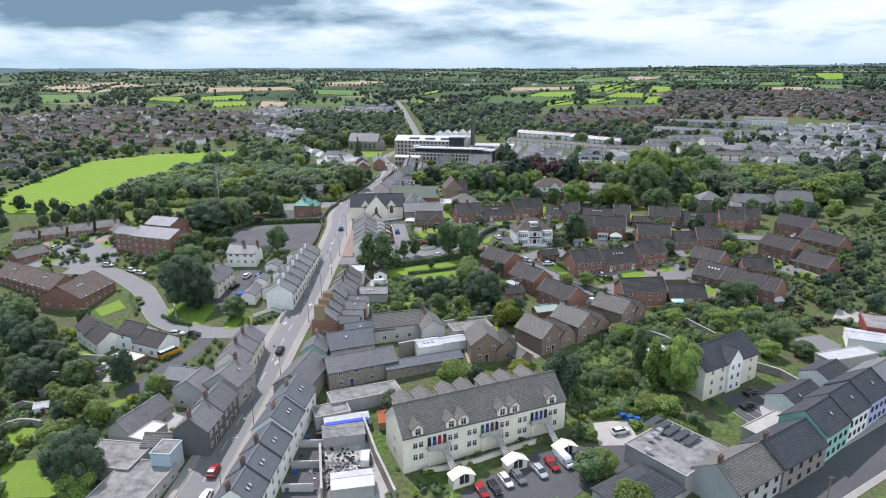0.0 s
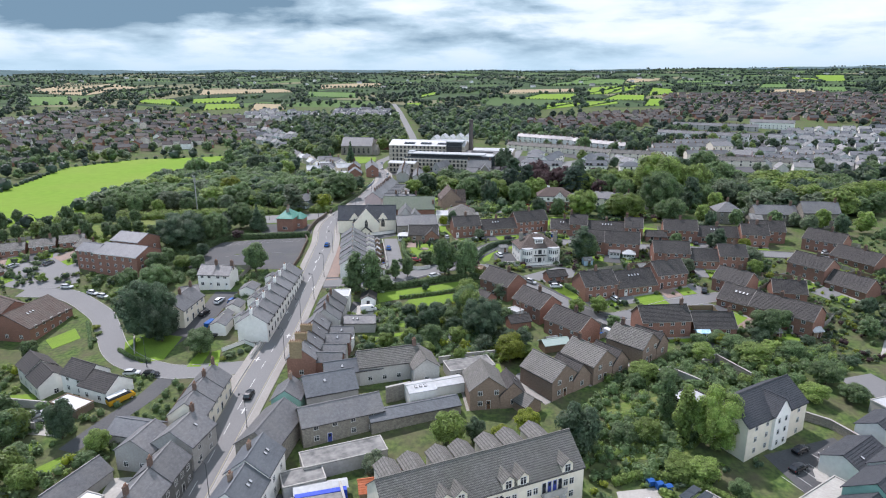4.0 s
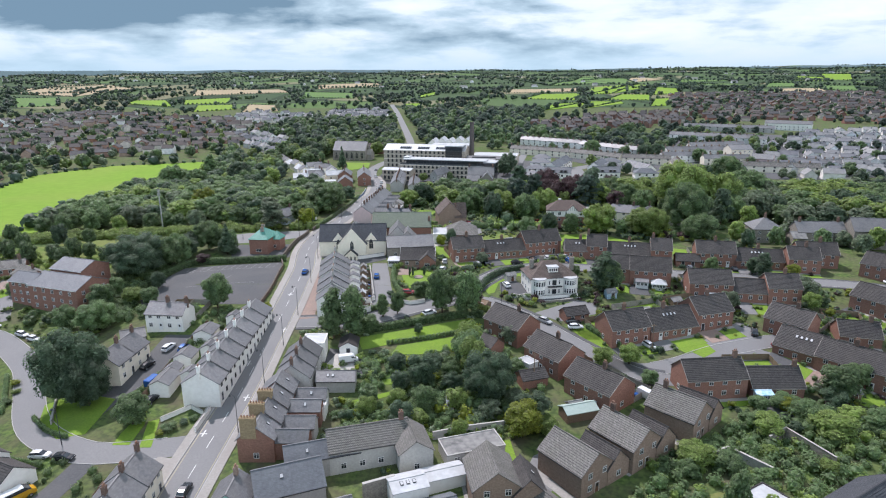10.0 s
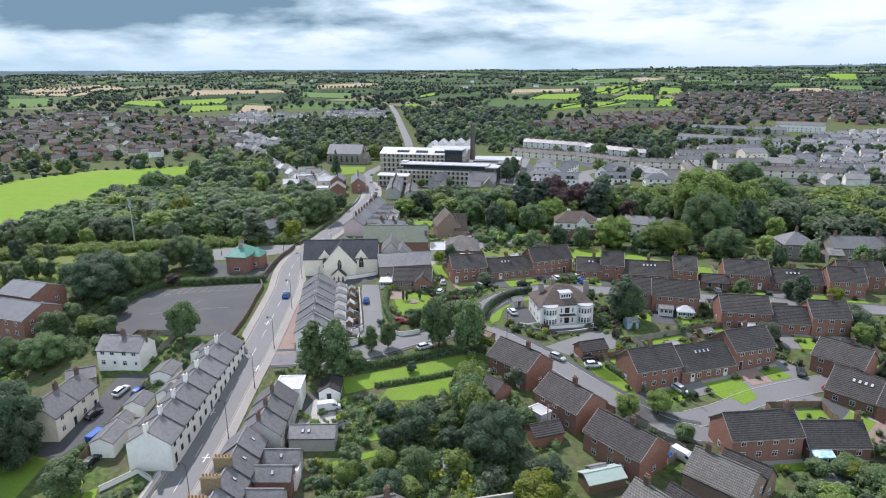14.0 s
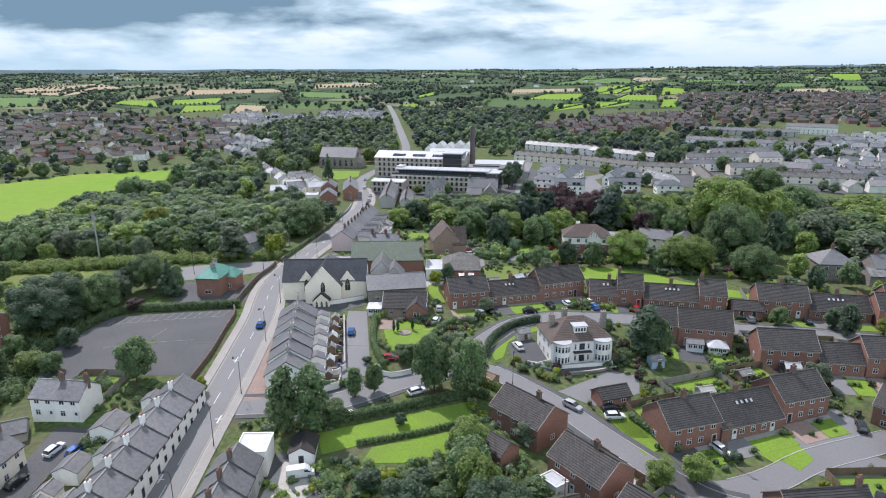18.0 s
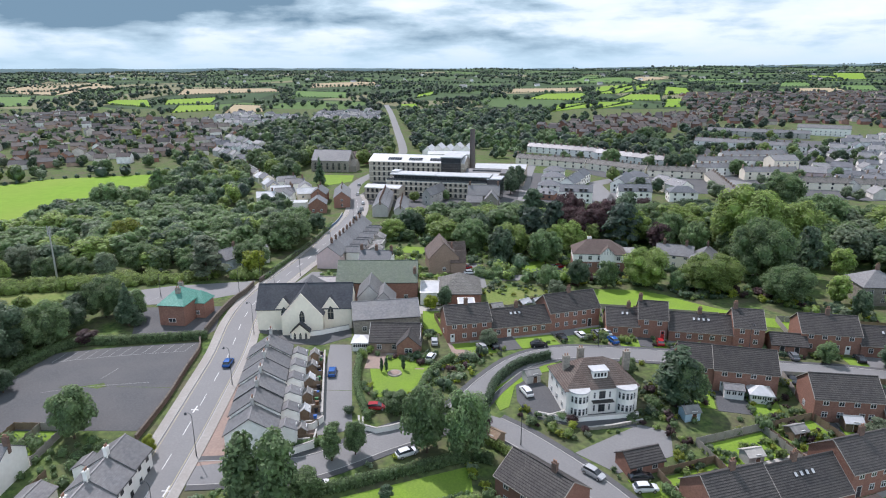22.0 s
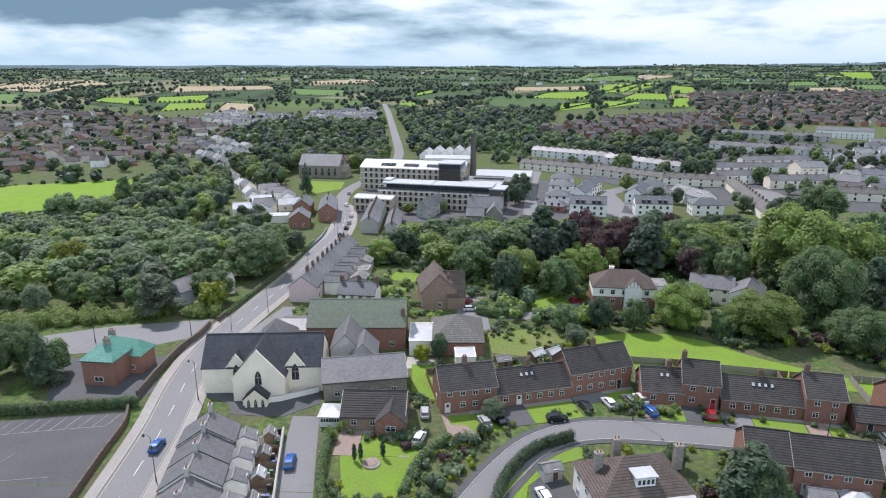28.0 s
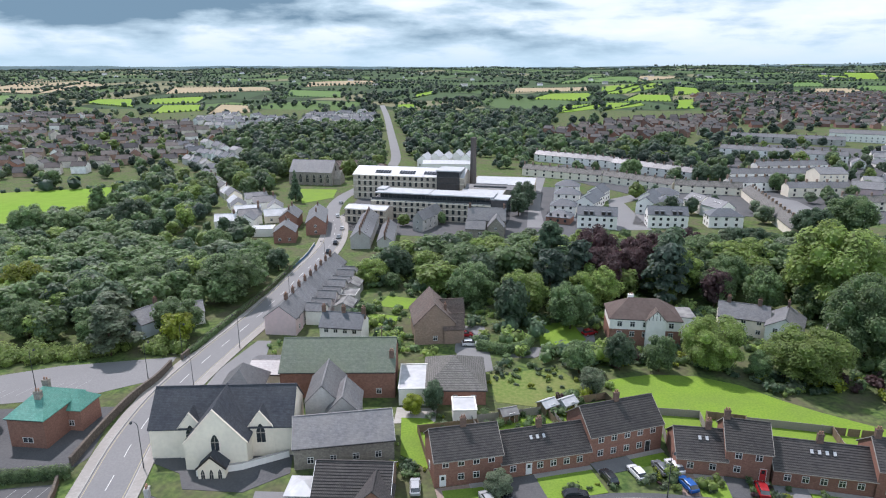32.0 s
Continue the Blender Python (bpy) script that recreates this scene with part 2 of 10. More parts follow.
M_MOSSROOF = courses(mat("mossy_slate", (0.12, 0.145, 0.11), (0.16, 0.18, 0.14), 0.7, 1.5, 0.25, 0.1, 0.3, 0, (0.14, 0.17, 0.11)), 0.4, 0.18, 0.7, 0.02)
M_BRICK = courses(mat("red_brick", (0.250, 0.128, 0.094), (0.330, 0.178, 0.132), 0.85, 3.0, 0.3, 0.15, 0.2, 0, (0.25, 0.14, 0.105), 0.12), 0.45, 0.15, 0.8, 0.012)
M_BROWNBRICK = courses(mat("buff_brick", (0.26, 0.185, 0.14), (0.34, 0.25, 0.19), 0.85, 3.0, 0.3, 0.15, 0.2, 0, (0.24, 0.18, 0.14), 0.06), 0.45, 0.15, 0.8, 0.012)
M_STONE = courses(mat("grey_rubble_stone", (0.23, 0.21, 0.18), (0.36, 0.33, 0.28), 0.9, 2.2, 0.3, 0.3, 0.2, 0, (0.28, 0.25, 0.21)), 0.6, 0.3, 0.7, 0.03)
M_DARKSTONE = courses(mat("dark_rubble_stone", (0.10, 0.085, 0.07), (0.17, 0.145, 0.12), 0.9, 2.2, 0.3, 0.3, 0.2, 0, (0.14, 0.115, 0.095)), 0.6, 0.3, 0.7, 0.03)
M_WHITE = mat("white_render", (0.83, 0.81, 0.76), (0.75, 0.73, 0.68), 0.85, 1.2, 0.18, 0.08, 0.2, 0, (0.65, 0.62, 0.56), 0.05)
M_CREAM = mat("cream_render", (0.80, 0.73, 0.60), (0.72, 0.66, 0.54), 0.85, 1.2, 0.18, 0.08, 0.2, 0, (0.62, 0.56, 0.46))
M_GREYRENDER = mat("grey_roughcast", (0.39, 0.375, 0.35), (0.47, 0.455, 0.425), 0.9, 2.5, 0.2, 0.2, 0.2, 0, (0.27, 0.26, 0.24), 0.12)
M_PINK = mat("pink_render", (0.62, 0.47, 0.46), (0.56, 0.43, 0.42), 0.85, 1.2, 0.2, 0.08, 0.2, 0, (0.5, 0.41, 0.40))
M_TEAL = mat("teal_render", (0.30, 0.50, 0.42), (0.27, 0.45, 0.38), 0.85, 1.2, 0.2, 0.08)
M_LILAC = mat("lilac_render", (0.40, 0.40, 0.56), (0.36, 0.36, 0.50), 0.85, 1.2, 0.2, 0.08)
M_FELT = mat("felt_flat_roof", (0.10, 0.10, 0.10), (0.22, 0.215, 0.205), 0.85, 0.8, 0.22, 0.15, 0.2, 0, (0.30, 0.295, 0.28), 0.0, (0.6, 0.7))
M_METALROOF = mat("pale_metal_roof", (0.40, 0.41, 0.42), (0.50, 0.51, 0.52), 0.5, 1.0, 0.3, 0.05, 0.4, 0.1, (0.32, 0.32, 0.31))
M_TRIM = plain("white_trim", (0.66, 0.655, 0.63), 0.5)
M_DARKTRIM = plain("black_gutter", (0.04, 0.04, 0.042), 0.5)
M_CONC = mat("weathered_concrete", (0.36, 0.345, 0.32), (0.44, 0.42, 0.39), 0.9, 2.0, 0.3, 0.2, 0.2, 0, (0.26, 0.25, 0.22))
M_WOOD = mat("fence_timber", (0.16, 0.11, 0.07), (0.23, 0.165, 0.11), 0.85, 3.0, 0.4, 0.2, 0.2, 0, (0.19, 0.16, 0.13), 0.1)
M_STEEL = plain("painted_steel", (0.06, 0.065, 0.07), 0.45, 0.3)
M_TIMBERDK = plain("dark_stained_timber", (0.035, 0.03, 0.028), 0.7)
M_GLASS = mat("window_glass", (0.02, 0.025, 0.03), (0.04, 0.046, 0.052), 0.12, 0.8, 0.3, 0.0, 0.8)
M_POT = plain("terracotta_pot", (0.27, 0.15, 0.10), 0.8)
M_CHIMNEY = courses(mat("dark_brown_brick", (0.14, 0.092, 0.075), (0.19, 0.13, 0.10), 0.9, 3.0, 0.3, 0.15, 0.2), 0.45, 0.15, 0.8, 0.012)
M_DARKRENDER = mat("dark_grey_roughcast", (0.105, 0.105, 0.102), (0.15, 0.148, 0.142), 0.9, 2.5, 0.2, 0.2, 0.2, 0, (0.12, 0.115, 0.105))
M_TILEBLUE = courses(mat("blue_grey_tile", (0.050, 0.055, 0.065), (0.075, 0.080, 0.090), 0.7, 1.5, 0.3, 0.1, 0.3, 0, (0.09, 0.092, 0.098)), 0.33, 0.27, 0.5, 0.04, 0.0, 0.2)
M_TYRE = plain("tyre_rubber", (0.02, 0.02, 0.02), 0.85)
M_RIM = plain("alloy_rim", (0.5, 0.5, 0.5), 0.35, 0.7)
M_BARK = mat("bark", (0.07, 0.05, 0.035), (0.12, 0.09, 0.065), 0.95, 5.0, 0.6, 0.4, 0.1)


def leafmat(name, c1, c2, c3):
    m = mat(name, c1, c2, 0.58, 1.1, 0.25, 0.0, 0.45, 0, c3, 0.22)
    n, k = m.node_tree.nodes, m.node_tree.links
    b = n["Principled BSDF"]
    ge = n.new("ShaderNodeNewGeometry")
    hs, mr = n.new("ShaderNodeHueSaturation"), n.new("ShaderNodeMapRange")
    mr.inputs["To Min"].default_value, mr.inputs["To Max"].default_value = 0.58, 1.45
    src = b.inputs["Base Color"].links[0].from_socket
    k.new(ge.outputs["Random Per Island"], mr.inputs["Value"])
    k.new(mr.outputs[0], hs.inputs["Value"])
    k.new(src, hs.inputs["Color"])
    k.new(hs.outputs[0], b.inputs["Base Color"])
    tr, ad = n.new("ShaderNodeBsdfTranslucent"), n.new("ShaderNodeMixShader")
    ad.inputs[0].default_value = 0.5
    through_leaf = n.new("ShaderNodeHueSaturation")      # light through a leaf is yellower and stronger than off it
    through_leaf.inputs["Hue"].default_value, through_leaf.inputs["Value"].default_value = 0.49, 1.55
    k.new(hs.outputs[0], through_leaf.inputs["Color"])
    k.new(through_leaf.outputs[0], tr.inputs["Color"])
    k.new(b.outputs[0], ad.inputs[1])
    k.new(tr.outputs[0], ad.inputs[2])
    k.new(ad.outputs[0], n["Material Output"].inputs["Surface"])
    return m


M_LEAF = leafmat("green_leaves", (0.100, 0.160, 0.068), (0.140, 0.210, 0.086), (0.152, 0.204, 0.092))
M_LEAFDK = leafmat("dark_green_leaves", (0.062, 0.104, 0.058), (0.085, 0.135, 0.072), (0.095, 0.130, 0.078))
M_LEAFLT = leafmat("light_green_leaves", (0.155, 0.228, 0.058), (0.200, 0.276, 0.072), (0.205, 0.252, 0.076))
M_LEAFYEL = leafmat("yellow_green_leaves", (0.16, 0.21, 0.02), (0.23, 0.27, 0.03), (0.20, 0.22, 0.03))
M_LEAFGREY = leafmat("grey_green_leaves", (0.13, 0.17, 0.10), (0.17, 0.21, 0.13), (0.18, 0.22, 0.14))
M_LEAFDEEP = leafmat("deep_green_leaves", (0.044, 0.072, 0.052), (0.060, 0.094, 0.064), (0.066, 0.092, 0.070))
M_LEAFRED = leafmat("copper_leaves", (0.060, 0.032, 0.036), (0.080, 0.042, 0.044), (0.07, 0.05, 0.04))


def countryside():
    """Far farmland: small hedged fields of many greens and straw."""
    m = mat("far_farmland", (0.07, 0.12, 0.04), (0.09, 0.14, 0.05), 0.95, 0.05, 0.008, 0.0, 0.1)
    n, k = m.node_tree.nodes, m.node_tree.links
    b = n["Principled BSDF"]
    src = b.inputs["Base Color"].links[0].from_socket
    t, mp_ = n.new("ShaderNodeTexCoord"), n.new("ShaderNodeMapping")
    mp_.inputs["Scale"].default_value = (0.0065, 0.0045, 0.0)
    v, e = n.new("ShaderNodeTexVoronoi"), n.new("ShaderNodeTexVoronoi")
    v.inputs["Randomness"].default_value = e.inputs["Randomness"].default_value = 0.85
    e.feature = "DISTANCE_TO_EDGE"
    v.inputs["Scale"].default_value = e.inputs["Scale"].default_value = 1.0
    k.new(t.outputs["Object"], mp_.inputs[0])
    k.new(mp_.outputs[0], v.inputs["Vector"])
    k.new(mp_.outputs[0], e.inputs["Vector"])
    sp, r = n.new("ShaderNodeSeparateColor"), n.new("ShaderNodeValToRGB")
    r.color_ramp.interpolation = "CONSTANT"
    cols = ((0.034, 0.055, 0.034), (0.055, 0.088, 0.040), (0.040, 0.062, 0.036), (0.09, 0.145, 0.048), (0.045, 0.07, 0.038), (0.20, 0.175, 0.115), (0.07, 0.11, 0.045), (0.036, 0.056, 0.034))
    while len(r.color_ramp.elements) < len(cols):
        r.color_ramp.elements.new(0.5)
    for i, c in enumerate(cols):
        r.color_ramp.elements[i].position, r.color_ramp.elements[i].color = i / len(cols), (*c, 1)
    k.new(v.outputs["Color"], sp.inputs[0])
    k.new(sp.outputs[0], r.inputs[0])
    x, hd, x2 = n.new("ShaderNodeMixRGB"), n.new("ShaderNodeMapRange"), n.new("ShaderNodeMixRGB")
    x.inputs[0].default_value = 0.3
    k.new(r.outputs[0], x.inputs[1])
    k.new(src, x.inputs[2])
    hd.inputs["From Min"].default_value, hd.inputs["From Max"].default_value = 0.03, 0.06
    k.new(e.outputs["Distance"], hd.inputs["Value"])
    x2.inputs[1].default_value = (0.03, 0.048, 0.024, 1)
    k.new(hd.outputs[0], x2.inputs[0])
    k.new(x.outputs[0], x2.inputs[2])
    k.new(x2.outputs[0], b.inputs["Base Color"])
    return m


M_FARM = countryside()

# ---- building tools ----
GY = [0, 50, 90, 124, 162, 195, 228, 254, 280, 340, 430, 545, 780, 1040, 1560, 2500, 3600, 4950]
GZ = [-14, -12.5, -11, -9, -5.5, -4, 0, 2.6, 3.2, 3.2, 2, 1, 7, 14, 25, 42, 60, 86]


def ease(a, b, v):
    t = min(1.0, max(0.0, (v - a) / (b - a)))
    return t * t * (3 - 2 * t)


def G(x, y):
    """Height of the ground."""
    z = 0.25 * np.interp(y - 9, GY, GZ) + 0.5 * np.interp(y, GY, GZ) + 0.25 * np.interp(y + 9, GY, GZ)
    z -= 5 * ease(-78, -130, x) * (1 - ease(220, 300, y))
    z += max(0.0, x - 260) * 0.012 * ease(650, 1560, y)
    far = ease(1300, 2600, y)
    if far:
        z += far * (5 * math.sin(x / 230 + 1.3) * math.sin(y / 310) + 4 * math.sin(x / 97 + y / 180))
    return float(z)


def mesh(name, verts, faces, materials):
    me = bpy.data.meshes.new(name)
    me.from_pydata([tuple(v) for v in verts], [], faces)
    for m in materials if isinstance(materials, (list, tuple)) else [materials]:
        me.materials.append(m)
    me.update()
    return me


def part(name, data, parent, label="", m=None):
    ob = new(name, data)
    ob.parent = parent
    if m is not None:
        ob.matrix_basis = m
    return tagged(ob, label) if label else ob


def thing(name, label, category, x, y, yaw=0, z=None, group="", kind=""):
    ob = new(name)
    ob.empty_display_size = 0.3
    ob.matrix_basis = pose(x, y, G(x, y) if z is None else z, 0, 0, yaw)
    return tagged(ob, label, category, group, kind)


class Geo:
    """Gathers boxes and prisms into one mesh."""

    def __init__(self):
        self.v, self.f, self.mi = [], [], []

    def add(self, verts, faces, mi=0):
        o = len(self.v)
        self.v += [tuple(v) for v in verts]
        self.f += [tuple(i + o for i in f) for f in faces]
        self.mi += [mi] * len(faces)
        return self

    def box(self, x0, x1, y0, y1, z0, z1, mi=0):
        v = [(x, y, z) for z in (z0, z1) for x, y in ((x0, y0), (x1, y0), (x1, y1), (x0, y1))]
        return self.add(v, [(3, 2, 1, 0), (4, 5, 6, 7), (0, 1, 5, 4), (1, 2, 6, 5), (2, 3, 7, 6), (3, 0, 4, 7)], mi)

    def prism(self, profile, x0, x1, mi=0, axis="x"):
        """profile: (y, z) points, anticlockwise seen from +x, run from x0 to x1."""
        n = len(profile)
        if axis == "x":
            v = [(x0, a, b) for a, b in profile] + [(x1, a, b) for a, b in profile]
        elif axis == "y":
            v = [(-a, x0, b) for a, b in profile] + [(-a, x1, b) for a, b in profile]
        else:
            v = [(a, b, x0) for a, b in profile] + [(a, b, x1) for a, b in profile]
        f = [tuple(range(n - 1, -1, -1)), tuple(range(n, 2 * n))]
        f += [(i, (i + 1) % n, n + (i + 1) % n, n + i) for i in range(n)]
        return self.add(v, f, mi)

    def tube(self, x, y, z0, z1, r0, r1, n=8, mi=0):
        v = [(x + r * math.cos(6.28319 * i / n), y + r * math.sin(6.28319 * i / n), z) for z, r in ((z0, r0), (z1, r1)) for i in range(n)]
        f = [tuple(range(n - 1, -1, -1)), tuple(range(n, 2 * n))] + [(i, (i + 1) % n, n + (i + 1) % n, n + i) for i in range(n)]
        return self.add(v, f, mi)

    def mesh(self, name, materials):
        me = mesh(name, self.v, self.f, materials)
        if any(self.mi):
            me.polygons.foreach_set("material_index", self.mi)
        return me


def cuts(bm, step):
    xs = [v.co.x for v in bm.verts]
    ys = [v.co.y for v in bm.verts]
    for lo, hi, no in ((min(xs), max(xs), (1, 0, 0)), (min(ys), max(ys), (0, 1, 0))):
        c = math.ceil(lo / step) * step
        while c < hi:
            bmesh.ops.bisect_plane(bm, geom=bm.verts[:] + bm.edges[:] + bm.faces[:], plane_co=(no[0] * c, no[1] * c, 0), plane_no=no, dist=0.001)
            c += step


def patch(name, pts, dz, material, label="", category="ground", step=6.0, skirt=0.4, kind="structure", group=""):
    """A surface that lies on the ground, dz above it, with an edge that goes down into it."""
    bm = bmesh.new()
    bm.faces.new([bm.verts.new((x, y, 0)) for x, y in pts])
    cuts(bm, step)
    bmesh.ops.triangulate(bm, faces=bm.faces[:])
    bm.normal_update()
    if sum(f.normal.z * f.calc_area() for f in bm.faces) < 0:
        bmesh.ops.reverse_faces(bm, faces=bm.faces[:])
    for v in bm.verts:
        v.co.z = G(v.co.x, v.co.y) + dz
    if skirt:
        ex = bmesh.ops.extrude_edge_only(bm, edges=[e for e in bm.edges if e.is_boundary])
        bmesh.ops.translate(bm, vec=(0, 0, -skirt), verts=[g for g in ex["geom"] if isinstance(g, bmesh.types.BMVert)])
    me = bpy.data.meshes.new(name)
    bm.to_mesh(me)
    bm.free()
    me.materials.append(material)
    return tagged(new(name, me), label or name.replace("_", " "), category, group, kind)


def curve(pts, step=3.0):
    """Points along a smooth line through pts."""
    p = [Vector((*q, 0)) for q in pts]
    p = [2 * p[0] - p[1]] + p + [2 * p[-1] - p[-2]]
    r = []
    for a, b, c, d in zip(p, p[1:], p[2:], p[3:]):
        n = max(1, int((c - b).length / step))
        for i in range(n):
            t = i / n
            r.append(0.5 * (2 * b + (c - a) * t + (2 * a - 5 * b + 4 * c - d) * t * t + (3 * b - a - 3 * c + d) * t ** 3))
    return r + [p[-2]]


def offset(line, d):
    """The line moved d metres to its left."""
    r = []
    for i, q in enumerate(line):
        t = (line[min(i + 1, len(line) - 1)] - line[max(i - 1, 0)]).normalized()
        r.append(q + Vector((-t.y, t.x, 0)) * d)
    return r


def strip(name, line, d0, d1, dz, material, label="", category="road", skirt=0.35, cols=4, kind="structure", top=0.0):
    """A band along a line, from d0 to d1 metres to its left, dz over the ground."""
    sides = [offset(line, d0 + (d1 - d0) * i / cols) for i in range(cols + 1)]
    n = len(line)
    v = [(q.x, q.y, G(q.x, q.y) + dz) for s in sides for q in s]
    f = [(c * n + i, c * n + i + 1, (c + 1) * n + i + 1, (c + 1) * n + i) for c in range(cols) for i in range(n - 1)]
    if d1 > d0:
        pass
    else:
        f = [g[::-1] for g in f]
    o = len(v)
    for s in (0, cols):
        v += [(x, y, z - skirt) for x, y, z in v[s * n:(s + 1) * n]]
    for j, s in enumerate((0, cols)):
        f += [(s * n + i, o + j * n + i, o + j * n + i + 1, s * n + i + 1) for i in range(n - 1)]
    me = mesh(name, v, f, material)
    bm = bmesh.new()
    bm.from_mesh(me)
    bmesh.ops.recalc_face_normals(bm, faces=bm.faces[:])
    bm.to_mesh(me)
    bm.free()
    return tagged(new(name, me), label or name.replace("_", " "), category, "", kind)


# ---- houses ----
WINDOWS = {}


def lattice(xs, zs, y0, y1):
    """A flat frame in one piece: bars at the even gaps of xs and zs, openings at the odd ones."""
    g = Geo()
    n = len(xs)
    g.v = [(x, y0, z) for z in zs for x in xs] + [(x, y1, z) for z in zs for x in xs]
    o = n * len(zs)
    solid = lambda i, j: 0 <= i < n - 1 and 0 <= j < len(zs) - 1 and not (i % 2 and j % 2)
    for j in range(len(zs) - 1):
        for i in range(n - 1):
            if not solid(i, j):
                continue
            a, b, c, d = j * n + i, j * n + i + 1, (j + 1) * n + i + 1, (j + 1) * n + i
            g.f.append((a, b, c, d))
            for (p, q), (ii, jj) in (((a, b), (i, j - 1)), ((b, c), (i + 1, j)), ((c, d), (i, j + 1)), ((d, a), (i - 1, j))):
                if not solid(ii, jj):
                    g.f.append((q, p, p + o, q + o))
    g.mi = [0] * len(g.f)
    return g


def window(parent, w, h, m, style="white", panes=True):
    """A framed window, its face towards -y of m."""
    key = (w, h, style, panes)
    if key not in WINDOWS:
        t = 0.08
        xs = [-w / 2, -w / 2 + t, w / 2 - t, w / 2] if w <= 0.8 else [-w / 2, -w / 2 + t, -0.035, 0.035, w / 2 - t, w / 2]
        zs = [-t, 0, h - t, h] if h <= 1.0 else [-t, 0, h * 0.62, h * 0.62 + 0.06, h - t, h]
        g = lattice(xs, zs, -0.07, 0.05)
        glass = (-w / 2 + 0.02, w / 2 - 0.02, -0.025, 0.04, 0, h - 0.02)
        if not panes:
            g.box(*glass, 1)
        WINDOWS[key] = (g.mesh("window", [M_TIMBERDK if style == "dark" else M_TRIM, M_GLASS]), Geo().box(*glass).mesh("pane", M_GLASS))
    a, b = WINDOWS[key]
    ob = part("window", a, parent, m=m)
    if panes:
        part("pane", b, ob)
    return ob


DOORS = {}


def door(parent, m, material, w=0.95, h=2.05):
    key = (material.name, w, h)
    if key not in DOORS:
        g = Geo().box(-w / 2, w / 2, -0.04, 0.05, 0, h)
        g.box(-w / 2 - 0.08, -w / 2, -0.07, 0.05, 0, h + 0.08, 1).box(w / 2, w / 2 + 0.08, -0.07, 0.05, 0, h + 0.08, 1).box(-w / 2, w / 2, -0.07, 0.05, h, h + 0.08, 1)
        g.box(-w * 0.28, w * 0.28, -0.055, -0.04, h * 0.58, h * 0.9, 2)
        DOORS[key] = g.mesh("door", [material, M_TRIM, M_GLASS])
    return part("door", DOORS[key], parent, m=m)


def side(L, D, s):
    """Matrix of a wall's middle at its foot, looking out along -y: s is f, b, l or r."""
    return {"f": pose(0, -D / 2, 0), "b": pose(0, D / 2, 0, 0, 0, 180), "l": pose(-L / 2, 0, 0, 0, 0, -90), "r": pose(L / 2, 0, 0, 0, 0, 90)}[s]


def windows(parent, L, D, eave, s, cols, rows, w=1.1, h=1.15, style="white", z0=0.95, skip=(), panes=True, pitch=2.55):
    span = (L if s in "fb" else D) * 0.9
    for r in range(rows):
        for c in range(cols):
            if (c, r) in skip:
                continue
            x = span * ((c + 0.5) / cols - 0.5)
            window(parent, w, h, side(L, D, s) @ pose(x, 0, z0 + r * pitch), style, panes)


CHIM = {}


def chimney(parent, x, y, z, w=0.95, d=0.6, h=1.5, material=None, pots=2):
    material = material or M_CHIMNEY
    key = (w, d, h, material.name)
    if key not in CHIM:
        CHIM[key] = Geo().box(-w / 2, w / 2, -d / 2, d / 2, -1.6, h).box(-w / 2 - 0.06, w / 2 + 0.06, -d / 2 - 0.06, d / 2 + 0.06, h - 0.22, h - 0.05).mesh("chimney", material)
    if "pot" not in CHIM:
        CHIM["pot"] = Geo().tube(0, 0, 0, 0.42, 0.14, 0.11, 8).tube(0, 0, 0.38, 0.46, 0.15, 0.15, 8).mesh("chimney_pot", M_POT)
    c = part("chimney", CHIM[key], parent, m=pose(x, y, z))
    for i in range(pots):
        part("chimney_pot", CHIM["pot"], c, m=pose((i - (pots - 1) / 2) * w / max(pots, 1) * 0.85, 0, h))
    return c


def roofgeo(L, D, eave, rise, over=0.3, verge=0.2, t=0.16, course=0.0):
    """A pitched roof slab with its ridge along x; course: height of each lapped row of tiles."""
    s = rise / (D / 2)
    a, b = -D / 2 - over, eave - over * s
    left = [(a, b)]
    if course:
        z = course * math.ceil(b / course + 0.2)
        while z < eave + rise - 0.1:
            y = a + (z - b) / s
            left += [(y, z - 0.045), (y, z + 0.02)]
            z += course
    prof = [(a, b - t), (0, eave + rise - t), (-a, b - t)] + [(-y, z) for y, z in left] + [(0, eave + rise + 0.02)] + left[::-1]
    g = Geo().prism(prof[::-1], -L / 2 - verge, L / 2 + verge)
    g.box(-L / 2 - verge, L / 2 + verge, -0.12, 0.12, eave + rise - 0.03, eave + rise + 0.09)
    return g


def hipgeo(L, D, eave, rise, over=0.35, t=0.16, full=True, left=True, right=True):
    l, d = L / 2 + over, D / 2 + over
    z0 = eave - over * rise / (D / 2)
    rl = -max(0.01, L / 2 - D / 2) if left else -l
    rr = max(0.01, L / 2 - D / 2) if right else l
    v = [(-l, -d, z0), (l, -d, z0), (l, d, z0), (-l, d, z0), (rl, 0, eave + rise), (rr, 0, eave + rise)]
    v += [(x, y, z - t) for x, y, z in v[:4]]
    f = [(0, 1, 5, 4), (1, 2, 5), (2, 3, 4, 5), (3, 0, 4), (6, 7, 1, 0), (7, 8, 2, 1), (8, 9, 3, 2), (9, 6, 0, 3), (9, 8, 7, 6)]
    return Geo().add(v, f)


